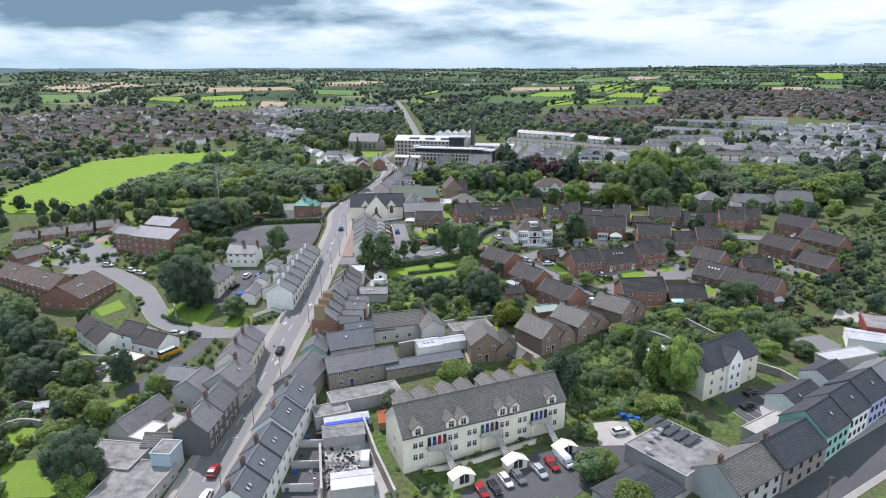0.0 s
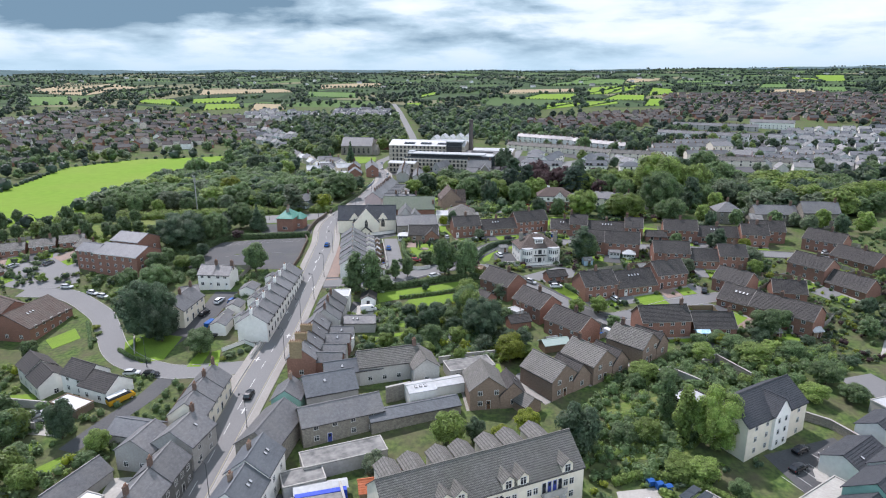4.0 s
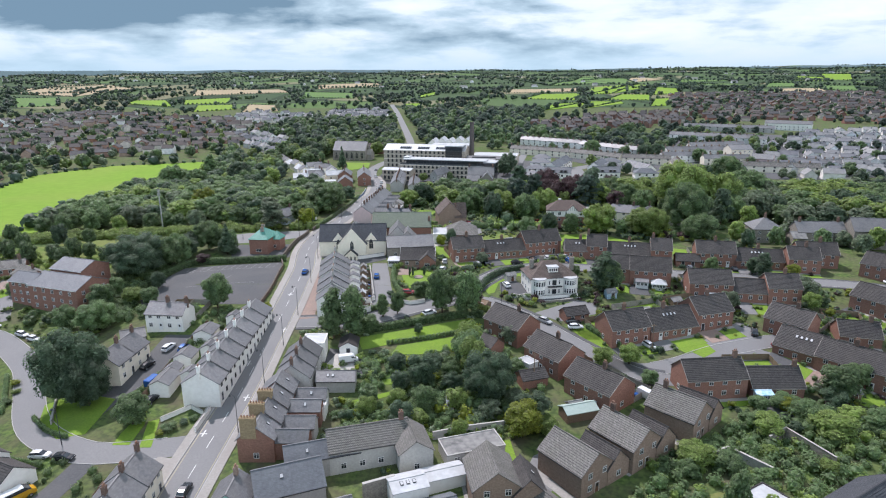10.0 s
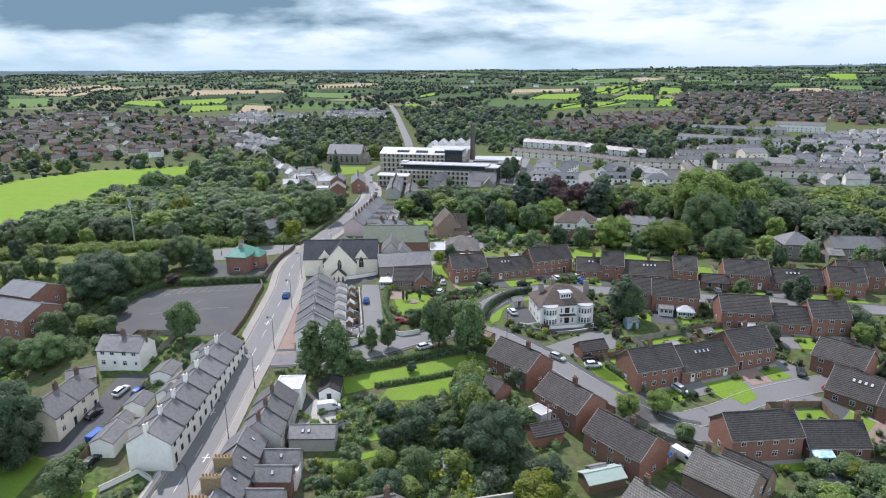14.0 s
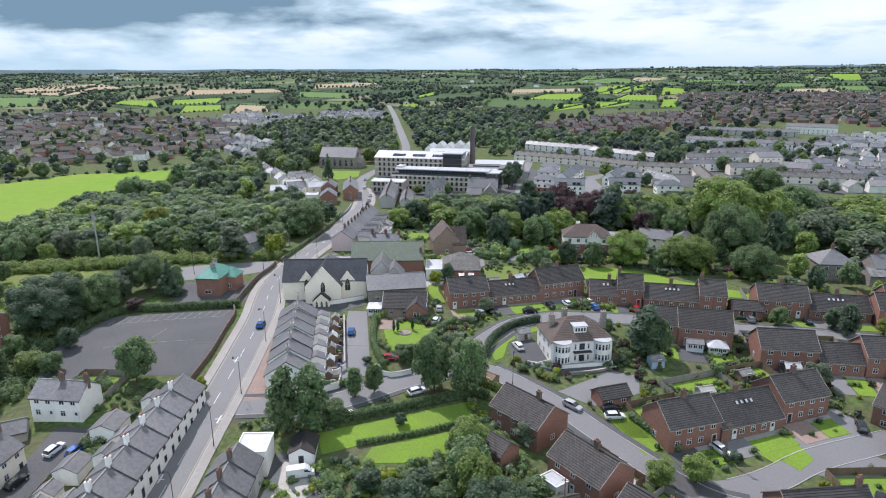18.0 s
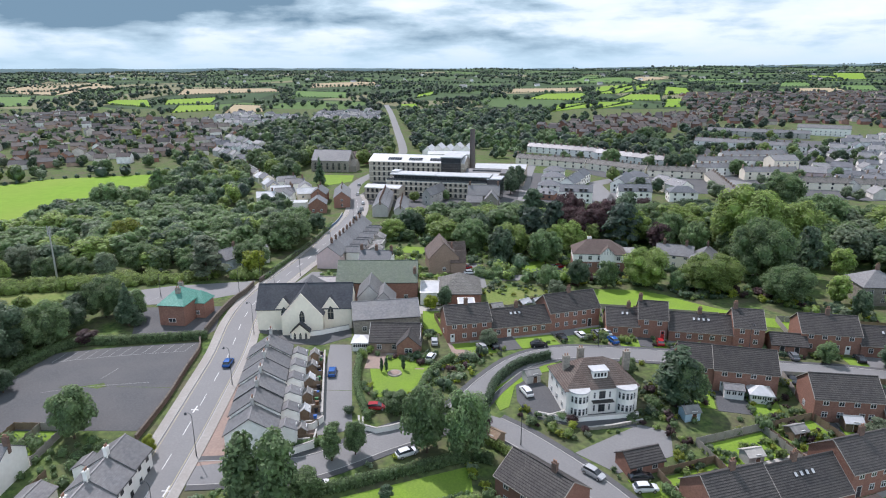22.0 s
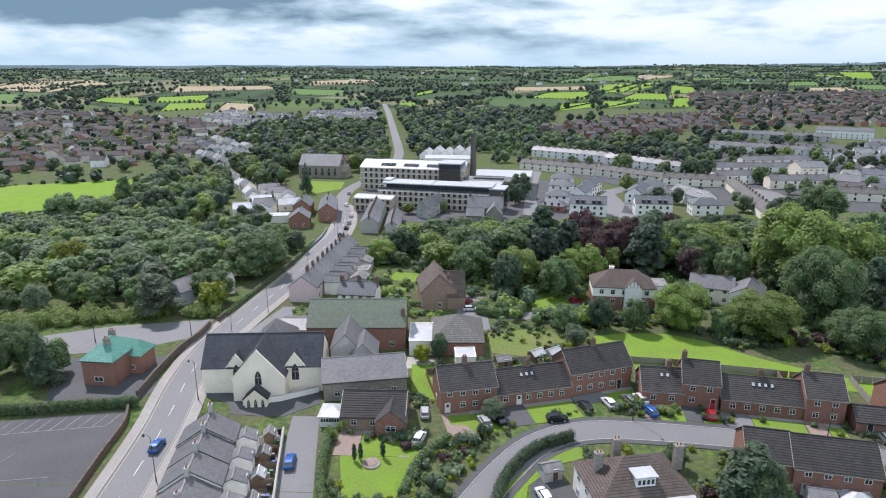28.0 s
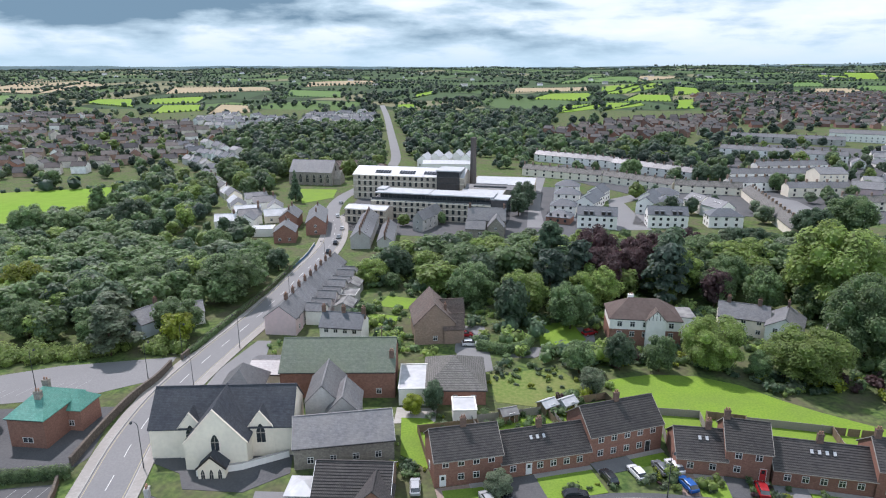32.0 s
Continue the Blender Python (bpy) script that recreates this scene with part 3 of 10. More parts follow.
def shell(L, D, eave, rise, foot=2.5):
    if rise <= 0:
        return Geo().box(-L / 2, L / 2, -D / 2, D / 2, -foot, eave)
    return Geo().prism([(-D / 2, -foot), (D / 2, -foot), (D / 2, eave - 0.1), (0, eave + rise - 0.12), (-D / 2, eave - 0.1)], -L / 2, L / 2)


def house(name, label, x, y, yaw, L, D, eave, rise, wall, roof, hip=False, win=None, chim=(), doors=(), velux=(), group="", trim=None, category="house", style="white", chimmat=None, gutter=True, verge=None, over=0.3, panes=True, z=None, parent=None, ww=1.1, wh=1.15):
    """win: {side: (cols, rows)}; chim: places along the ridge, -0.5 to 0.5; doors: (side, place along it, material)."""
    panes = panes and (parent is not None or y < 296)
    if parent is None:
        if z is None:
            c, s = math.cos(radians(yaw)), math.sin(radians(yaw))
            z = min(G(x + a * L * c - b * D * s, y + a * L * s + b * D * c) for a in (-0.4, 0.4) for b in (-0.4, 0.4)) + 0.15
        e = thing(name, label, category, x, y, yaw, z, group)
        own = e
    else:
        e = own = part(name, shell(L, D, eave, rise if not hip else 0).mesh("wall", wall), parent, label, pose(x, y, z or 0, 0, 0, yaw))
    if parent is None:
        part("wall", shell(L, D, eave, 0 if hip else rise).mesh("wall", wall), e)
    if rise > 0:
        g = hipgeo(L, D, eave, rise) if hip else roofgeo(L, D, eave, rise, over, course=0.27 if "tile" in roof.name else 0.0)
        part("roof", g.mesh("roof", roof), e)
        sl = rise / (D / 2)
        if gutter and parent is None:
            for s in (-1, 1):
                yy = s * (D / 2 + over)
                part("gutter", Geo().box(-L / 2 - 0.2, L / 2 + 0.2, yy - 0.07, yy + 0.07, eave - over * sl - 0.22, eave - over * sl - 0.08).mesh("gutter", trim or M_DARKTRIM), e)
        if verge and not hip:
            for s in (-1, 1):
                xx = s * (L / 2 + 0.21)
                a, b = -D / 2 - over, eave - over * sl
                part("bargeboard", Geo().prism([(a, b + 0.02), (0, eave + rise + 0.04), (-a, b + 0.02), (-a, b - 0.12), (0, eave + rise - 0.12), (a, b - 0.12)][::-1], xx - 0.04, xx + 0.04).mesh("bargeboard", verge), e)
        for c in chim:
            u, vv = c if isinstance(c, tuple) else (c, 0.0)
            chimney(e, u * L, vv * D, eave + rise * (1 - 2 * abs(vv)), material=chimmat)
        for u, vv, n in velux:
            zz = eave + rise * (1 - 2 * abs(vv))
            ang = math.degrees(math.atan(sl)) * (1 if vv < 0 else -1)
            for i in range(n):
                m = pose(u * L + i * 1.15, vv * D, zz + 0.07, ang)
                part("roof_window", Geo().box(-0.3, 0.3, -0.42, 0.42, -0.05, 0.10).mesh("roof_window", M_DARKTRIM), e, m=m)
                # the pane's pale opaque colour stands in for sky reflected in dark glass
                part("roof_window_pane", Geo().box(-0.24, 0.24, -0.35, 0.35, 0.0, 0.115).mesh("roof_window_pane", M_METALROOF), e, m=m)
    else:
        g = Geo().box(-L / 2 - 0.1, L / 2 + 0.1, -D / 2 - 0.1, D / 2 + 0.1, eave, eave + 0.12)
        part("roof", g.mesh("roof", roof), e)
        p = Geo()
        for s in (-1, 1):
            p.box(-L / 2 - 0.12, L / 2 + 0.12, s * (D / 2) - 0.12, s * (D / 2) + 0.12, eave + 0.1, eave + 0.3)
            p.box(s * (L / 2) - 0.12, s * (L / 2) + 0.12, -D / 2 + 0.12, D / 2 - 0.12, eave + 0.1, eave + 0.3)
        part("parapet", p.mesh("parapet", trim or wall), e)
    for s, (cols, rows) in (win or {}).items():
        windows(e, L, D, eave, s, cols, rows, ww, wh, style, 0.95, [(int((p + 0.45) / 0.9 * cols), 0) for q, p, _ in doors if q == s], panes)
    for s, p, m in doors:
        door(e, side(L, D, s) @ pose(p * (L if s in "fb" else D), 0, 0), m)
    return e

# ---- ground, roads, yards, lawns ----


def ground_sheet():
    xs = sorted({*range(-260, 261, 4)} | {s * int(260 + 8 * i ** 1.75) for i in range(1, 33) for s in (-1, 1)})
    ys = [-400, -250, -150, -90, -50, -25, -8] + [10 + 4 * i for i in range(153)] + [int(622 + 9 * i ** 1.72) for i in range(1, 41)]
    ys = [y for y in ys if y < 4980]
    v = [(x, y, G(x, y)) for y in ys for x in xs]
    n = len(xs)
    f = [(j * n + i, j * n + i + 1, (j + 1) * n + i + 1, (j + 1) * n + i) for j in range(len(ys) - 1) for i in range(n - 1)]
    ob = new("ground", mesh("ground", v, f, [M_GROUND, M_FARM]))
    ob.data.polygons.foreach_set("material_index", [1 if v[p[0]][1] > 1080 else 0 for p in f])
    for p in ob.data.polygons:
        p.use_smooth = True
    return tagged(ob, "rolling green ground of gardens and countryside", "ground", kind="structure")


ground_sheet()



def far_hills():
    """The hills that close the horizon, distance haze painted into their blue colour."""
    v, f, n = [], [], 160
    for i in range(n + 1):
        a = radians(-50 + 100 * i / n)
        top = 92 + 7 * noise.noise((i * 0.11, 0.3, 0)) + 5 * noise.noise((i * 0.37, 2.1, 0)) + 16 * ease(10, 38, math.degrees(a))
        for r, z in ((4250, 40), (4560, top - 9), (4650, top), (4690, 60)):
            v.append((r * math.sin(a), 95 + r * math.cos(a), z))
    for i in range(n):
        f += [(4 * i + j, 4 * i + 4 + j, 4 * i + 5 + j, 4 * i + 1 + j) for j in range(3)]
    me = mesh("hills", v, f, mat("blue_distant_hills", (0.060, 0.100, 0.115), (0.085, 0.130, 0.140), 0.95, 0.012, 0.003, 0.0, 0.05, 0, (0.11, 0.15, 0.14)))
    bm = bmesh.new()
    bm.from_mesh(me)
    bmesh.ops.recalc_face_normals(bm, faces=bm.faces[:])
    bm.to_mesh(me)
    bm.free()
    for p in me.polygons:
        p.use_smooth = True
    return tagged(new("backdrop_hills", me), "low hills on the horizon tinted with blue haze", "hills", "", "structure")


far_hills()

MAIN = curve([(-53, -140), (-53, -60), (-53, 40), (-52.5, 104), (-52.5, 136), (-53.3, 187), (-54, 212), (-54.7, 240), (-57, 268), (-61, 290), (-62.3, 308), (-60.5, 328), (-57.8, 350), (-55.8, 387), (-54.3, 423), (-58, 456), (-67, 492), (-69, 530), (-63, 563), (-55, 600), (-54, 640), (-57, 684), (-75, 807), (-105, 1006), (-133, 1175)])
NEARMAIN = [q for q in MAIN if q.y < 480]
strip("road_main", MAIN, -3.7, 3.7, 0.06, M_ROAD, "worn grey asphalt main road through the town")
strip("pavement_west", NEARMAIN, 3.85, 5.7, 0.19, M_PAVE, "pale concrete pavement along the main road", "pavement", cols=2)
strip("pavement_east", NEARMAIN, -5.7, -3.85, 0.19, M_PAVE, "pale concrete pavement along the main road", "pavement", cols=2)
strip("kerb_west", NEARMAIN, 3.7, 3.85, 0.20, M_KERB, "stone kerb", "kerb", cols=1)
strip("kerb_east", NEARMAIN, -3.85, -3.7, 0.20, M_KERB, "stone kerb", "kerb", cols=1)
strip("yellow_line_west", NEARMAIN, 3.25, 3.38, 0.075, M_YELLOW, "yellow edge line", "road marking", 0.02, 1)
strip("yellow_line_east", NEARMAIN, -3.38, -3.25, 0.075, M_YELLOW, "yellow edge line", "road marking", 0.02, 1)


def dashes(line, length=4.0, gap=5.0, width=0.13):
    g, d, on = Geo(), 0.0, True
    k = int(line[0].y)
    for a, b in zip(line, line[1:]):
        t = (b - a).normalized()
        n = Vector((-t.y, t.x, 0)) * width / 2
        d += (b - a).length
        if on:
            z = [G(q.x, q.y) + 0.075 for q in (a, b)]
            g.add([(*(a - n).xy, z[0]), (*(b - n).xy, z[1]), (*(b + n).xy, z[1]), (*(a + n).xy, z[0])], [(0, 1, 2, 3)])
        if d > (length if on else gap):
            on, d = not on, 0.0
    return tagged(new("centre_line", g.mesh("centre_line", M_LINE)), "broken white centre line", "road marking", kind="structure")


dashes(curve([(q.x, q.y) for q in NEARMAIN[::4]], 1.0))

ESTATE = curve([(-58, 227), (-42.5, 228.3), (-29.4, 229.7), (-15.9, 237.6), (-3.2, 245.5), (5.5, 259), (13, 268.5), (24, 273.5), (43.6, 272.5), (58.5, 270), (71.7, 266.5), (85.7, 265), (104, 261), (122, 258), (138, 252)])
BRANCH = curve([(-6, 246), (2, 244.5), (8.5, 240.5), (19.1, 230), (27.5, 219.5), (37, 208.5), (44, 203), (52, 201)])
BRANCH2 = curve([(36, 209), (44, 206), (54, 209), (64, 214.5), (76.7, 219), (86, 222)])
LEFT = curve([(-50, 174), (-58, 173), (-66, 171), (-77, 170), (-89, 175.5), (-99, 185), (-111, 202), (-120, 213), (-138, 226), (-156, 228)])
LANE = curve([(-75, 170), (-76.5, 158), (-80.8, 147), (-84, 138)])
YARD = curve([(-86, 180), (-84, 192), (-81.4, 199), (-79.6, 208), (-79.2, 220)])
STREET = curve([(-40, 38), (0, 64), (40, 90), (59.5, 103.2), (70.4, 110.3), (82.4, 118.1), (98, 128.3), (116, 140)])
for nm, ln, w, m, lb in (("road_estate", ESTATE, 2.9, M_ROAD, "grey asphalt estate road"), ("road_branch", BRANCH, 2.5, M_ROAD, "grey asphalt estate road"), ("road_court", BRANCH2, 2.7, M_ROAD, "grey asphalt court"), ("road_side", LEFT, 3.4, M_ROAD, "pale asphalt side road"), ("lane", LANE, 2.4, M_TAR, "narrow asphalt lane"), ("yard_road", YARD, 4.2, M_TAR, "dark asphalt yard road"), ("road_street", STREET, 4.2, M_TAR, "dark asphalt shopping street")):
    strip(nm, ln, -w, w, 0.05 if nm != "lane" else 0.035, m, lb)
    if nm not in ("yard_road", "lane"):
        for s in (-1, 1):
            strip("kerb", ln[3:-1], s * w, s * (w + 0.15), 0.13, M_KERB, "stone kerb", "kerb", cols=1)
    if nm in ("road_estate", "road_branch", "road_street"):
        for s in (-1, 1):
            strip("pavement", ln[3:-1], s * (w + 0.15), s * (w + 1.4), 0.12, M_PAVE if nm == "road_street" else M_TAR, "narrow footway beside the road", "pavement", cols=1)

patch("car_park", [(-66.6, 276.5), (-99.9, 270.2), (-106, 249.2), (-99, 238), (-64.1, 239), (-63.2, 250.8)], 0.05, M_TAR, "empty dark tarmac car park", "car park")
patch("car_park", [(-112, 309), (-92.9, 318.2), (-68.6, 324), (-67.6, 313), (-79.1, 305), (-98.4, 299.9)], 0.05, M_ROAD, "pale tarmac yard in tree shade behind the brick house", "car park").data.name = "car_park_back"
patch("forecourt", [(-94.6, 299), (-70.5, 301), (-66, 284), (-67.5, 279.5), (-85.6, 278.5)], 0.04, M_TAR, "tarmac forecourt of the green-roofed house", "forecourt")
patch("driveway", [(-34, 276), (-28.7, 276), (-22.3, 240.5), (-29.5, 238.5)], 0.05, M_ROAD, "grey asphalt lane behind the white terrace", "driveway")
patch("villa_yard", [(19.8, 235.2), (33.6, 243.9), (39, 241.7), (37.5, 234.9), (26.5, 230)], 0.05, M_ROAD, "gravelly grey parking yard below the white villa", "driveway")
patch("villa_drive", [(10.5, 259), (14, 262.4), (17, 257), (33, 246.5), (33, 243), (22, 242.5), (12.7, 245.4), (10.3, 251.3)], 0.06, M_TAR, "dark drive round the white villa", "driveway")
patch("apartment_car_park", [(-4, 103), (15.5, 119), (29.2, 121.6), (36, 123), (38, 117), (25.5, 109), (16.8, 101)], 0.05, M_TAR, "tarmac car park before the cream apartments", "car park")
patch("turning_head", [(29.3, 129.6), (37.2, 131), (38.5, 122), (29.2, 121.4)], 0.06, M_CONC, "pale concrete turning place", "driveway")
patch("flats_car_park", [(62, 141.3), (79.5, 147.6), (84, 135.5), (66, 127)], 0.05, M_TAR, "dark tarmac parking court of the flats", "car park")
patch("pavement_corner", [(-58.4, 128), (-57.5, 168.5), (-61.5, 169), (-63.5, 160), (-62.5, 128)], 0.15, M_PAVE, "wide pale pavement at the junction", "pavement")


def lawn(pts, label="bright mown lawn", m=None, dz=0.08):
    return patch("lawn", pts, dz, m or M_LAWN, label, "lawn", 5.0, 0.3)


lawn([(-30, 219.5), (0.5, 231), (1, 224.6), (-18.6, 217.2), (-27.6, 213.4)])
lawn([(-18.5, 215.7), (-2.6, 221.2), (-2.4, 214.8), (-12, 211.6), (-19.7, 211.3)])
lawn([(4.6, 254.5), (13.2, 264.6), (20, 268.5), (21.5, 265), (15.5, 262.6), (10.2, 257), (8.5, 249), (6.6, 247.6)], "curved lawn inside the clipped hedge")
lawn([(27.7, 228.4), (31, 229.5), (38.5, 218.5), (33.5, 215.7)])
lawn([(52.2, 219.5), (60.8, 221.7), (64.5, 217.6), (57, 213.5)])
lawn([(31, 316.5), (41, 319.5), (51, 319), (59, 315), (64, 309.5), (70, 304.5), (80, 298), (96, 291), (96, 287.5), (69.2, 292.4), (40.9, 300), (30.5, 305.5)], "long sunlit lawn behind the brick terrace")
lawn([(-12.7, 299.1), (-7.1, 299), (-2.1, 290.8), (-6.7, 282.9), (-11.6, 286.8)])
lawn([(-23, 266.9), (-15.8, 268.9), (-8.2, 265.7), (-11.5, 252.3), (-19.6, 251.6)], "round-cornered lawn before the bungalow")
lawn([(-99.4, 553.9), (-76.8, 552.8), (-74.2, 528.5), (-87.2, 511.9)], "small green before the stone church")
lawn([(-98.5, 189.5), (-92.9, 193.6), (-81.6, 189.9), (-80.8, 176.3), (-86, 174.6), (-94.5, 181.2)])
lawn([(-3.9, 277.2), (2.8, 278.6), (2.7, 271.4), (-1.8, 269.5)])
lawn([(10.3, 280.1), (16, 281.6), (15.9, 276.3), (11.7, 275)])
lawn([(19, 348), (28, 350), (30, 338), (24, 331), (18, 334)], "lawn beside the half-timbered house")
lawn([(-29, 346), (-20, 345), (-18, 352), (-27, 354)], "garden lawn behind the white pair")
lawn([(-26, 360), (-13, 357), (-12, 366), (-24, 369)], "long garden lawn behind the street")
lawn([(-16, 351), (-11, 350), (-10, 356), (-15, 357)], "small garden lawn by the brown house")
patch("hall_front", [(-56, 296), (-48.5, 297.5), (-46.4, 318), (-49, 334), (-52.4, 334), (-56, 318)], 0.10, M_ROAD, "paved forecourt beside the halls", "forecourt")
lawn([(70, 262), (78, 261), (77, 254), (70, 255)])
lawn([(88, 273), (98, 271), (97, 266.5), (88, 268.5)])
lawn([(66, 208), (72, 208), (72, 203), (66, 203)])
lawn([(2, 175), (9, 177), (10, 170), (3, 168)])
lawn([(-127, 196), (-122, 203), (-116, 196), (-121, 190)])
lawn([(-107.5, 124.1), (-104.6, 126.5), (-100.2, 126.2), (-97.5, 121.6), (-100, 119.1), (-104.6, 120.2)], "mown back lawn with flower borders")
lawn([(-115.5, 164), (-107.1, 163.2), (-105.1, 158.9), (-111.6, 160.3)], "round back lawn behind the white cottages")
lawn([(-107.9, 137.5), (-92.7, 141.9), (-91.1, 139.1), (-103, 134.5)], "narrow back garden lawn")
lawn([(-90.6, 101.4), (-99.6, 113.5), (-91.9, 113.4), (-77.9, 105.6), (-75.2, 101.2)], "long rough grass in a back garden")
lawn([(-87.8, 132.3), (-84.1, 136.2), (-81.6, 132.8), (-84.5, 130)], "small patch of bright grass")
lawn([(-66.9, 171.9), (-69.5, 181.1), (-67.5, 182.2), (-65.4, 175.5), (-64.5, 172)], "grass strip at the junction corner")
lawn([(-72.9, 172.5), (-73.2, 177.1), (-72.4, 186.8), (-69.8, 180.1), (-69.4, 172.7)], "grass under the corner tree")
patch("forecourt", [(-51.5, 285.9), (-46, 276), (-36, 275.6), (-29.6, 280.8), (-31.1, 289.1), (-39, 286.3)], 0.07, M_TAR, "dark tarmac forecourt of the church", "forecourt").data.name = "church_forecourt"
patch("terrace_front", [(-44.3, 230.5), (-48.8, 229.5), (-50.4, 254), (-51.6, 267), (-49.6, 264.5)], 0.06, M_PINKPAVE, "brownish paved strip before the stepped terrace", "pavement")
patch("mill_yard", [(-60, 462), (-46, 448), (44, 436), (70, 470), (64, 560), (-46, 590), (-60, 545), (-60, 500)], 0.05, M_TAR, "tarmac yard round the mill", "yard", 8.0, 0.4)
patch("van_yard", [(-36.1, 199.1), (-35.8, 205.8), (-34.2, 211.3), (-28.6, 209.7), (-25.9, 204.5), (-31.3, 199.3)], 0.06, M_CONC, "pale concrete yard with a van", "yard")
lawn([(-20.7, 199.8), (-17.6, 200.4), (-17.5, 197.9), (-20.4, 197.4)], "strip of garden lawn")
lawn([(-27.6, 190.1), (-18.0, 194.9), (-17.4, 193.2), (-26.3, 188.7)], "long strip of garden lawn")
patch("yard_concrete", [(111.5, 184.5), (120.4, 196.7), (130, 189.1), (123.4, 183)], 0.06, M_CONC, "pale concrete works yard", "yard")
patch("yard_tarmac", [(94.2, 171.9), (103.3, 174.9), (105.8, 168.2), (100, 161.6), (94.4, 166.3)], 0.06, M_ROAD, "grey tarmac yard behind the shops", "yard")
patch("yard_light", [(69.9, 137.1), (75.6, 141.8), (78, 137.5), (73.3, 131.2), (69.1, 134)], 0.08, M_CONC, "pale concrete strip in the parking court", "yard")
patch("shared_drive", [(13.3, 171.7), (18.1, 175), (19.4, 169.7), (16.8, 163.1), (13.4, 158.3), (10.2, 163.9)], 0.06, M_ROAD, "grey shared drive of the brown brick houses", "driveway")
patch("meadow", [(-181.4, 283.5), (-154.6, 305), (-123.5, 312), (-112, 290), (-120, 272.9), (-148.4, 270)], 0.06, M_MEADOW, "rough meadow below the wood", "meadow")
patch("meadow", [(5, 318), (20, 322), (27, 312), (20, 303), (6, 306)], 0.06, M_MEADOW, "patch of dry uncut grass", "meadow").data.name = "meadow_small"
patch("meadow", [(33, 158), (52, 164), (55, 150), (44, 138), (31, 140)], 0.06, M_MEADOW, "overgrown bank behind the flats", "meadow").data.name = "meadow_bank"


def field(pts, m, label, step=40.0):
    return patch("field", pts, 0.5, m, label, "field", step, 1.2)


field([(-255, 318), (-275, 379), (-297, 480), (-270, 530), (-203, 556), (-180, 488), (-200, 450), (-180, 330), (-195, 290), (-223, 290)], M_FIELD, "bright green pasture on the slope", 8.0)
field([(233, 1933), (522, 2097), (578, 2485), (445, 2685)], M_FIELD2, "dull green pasture with hedges")
field([(85, 1542), (273, 1634), (283, 1785), (114, 1775)], M_STRAW, "pale tan stubble field")
field([(107, 1325), (199, 1283), (257, 1534), (163, 1503)], M_FIELD, "bright green pasture with hedges")
field([(261, 1490), (316, 1504), (490, 1815), (501, 2010), (321, 1778)], M_FIELD, "bright green pasture with hedges")
field([(258, 1288), (333, 1268), (380, 1434), (326, 1461)], M_FIELD, "bright green pasture with hedges")
field([(378, 1415), (449, 1466), (503, 1653), (479, 1749)], M_FIELD, "bright green pasture with hedges")
field([(112, 1039), (183, 1120), (215, 1239), (140, 1166)], M_FIELD, "bright green pasture with hedges")
field([(186, 1086), (266, 1187), (275, 1242), (219, 1240)], M_FIELD, "bright green pasture with hedges")
field([(295, 1125), (322, 1125), (383, 1311), (350, 1298)], M_FIELD, "bright green pasture with hedges")
field([(641, 2118), (804, 2128), (927, 2525), (825, 2559)], M_FIELD2, "dull green pasture with hedges")
field([(659, 1480), (740, 1431), (812, 1600), (705, 1591)], M_STRAW, "pale tan stubble field")
field([(734, 1703), (805, 1690), (958, 2042), (882, 2013)], M_FIELD2, "dull green pasture with hedges")
field([(984, 2084), (1031, 1978), (1191, 2308), (1169, 2449)], M_FIELD, "bright green pasture with hedges")
field([(774, 1553), (829, 1479), (927, 1667), (870, 1709)], M_FIELD2, "dull green pasture with hedges")
field([(1100, 2105), (1189, 2134), (1480, 2676), (1407, 2805)], M_FIELD, "bright green pasture with hedges")
field([(510, 2201), (704, 2383), (815, 2831), (698, 2874)], M_STRAW, "pale tan stubble field")
field([(-1084, 1560), (-856, 1436), (-920, 1807), (-1172, 2143), (-1420, 2290), (-1271, 1889)], M_STRAW, "pale tan stubble field")
field([(-604, 1458), (-421, 1598), (-504, 1779), (-691, 1691)], M_STRAW, "pale tan stubble field")
field([(-502, 1183), (-437, 1217), (-482, 1385), (-555, 1305)], M_FIELD, "bright green pasture with hedges")
field([(-417, 1022), (-369, 1067), (-410, 1176), (-467, 1158)], M_FIELD, "bright green pasture with hedges")
field([(-619, 1203), (-490, 1117), (-589, 1302), (-647, 1297)], M_FIELD, "bright green pasture with hedges")
field([(-341, 1018), (-291, 1040), (-329, 1155), (-384, 1178)], M_STRAW, "pale tan stubble field")
field([(-345, 1397), (-229, 1350), (-267, 1558), (-400, 1628)], M_FIELD2, "dull green pasture with hedges")
field([(-407, 1789), (-244, 1921), (-300, 2195), (-466, 2073)], M_STRAW, "pale tan stubble field")
field([(-102, 1065), (-76, 1089), (-84, 1202), (-111, 1186)], M_FIELD, "bright green pasture with hedges")
field([(-100, 1342), (-65, 1483), (-72, 1632), (-104, 1458)], M_FIELD, "bright green pasture with hedges")
field([(-762, 1122), (-709, 1153), (-862, 1393), (-955, 1384)], M_FIELD2, "dull green pasture with hedges")

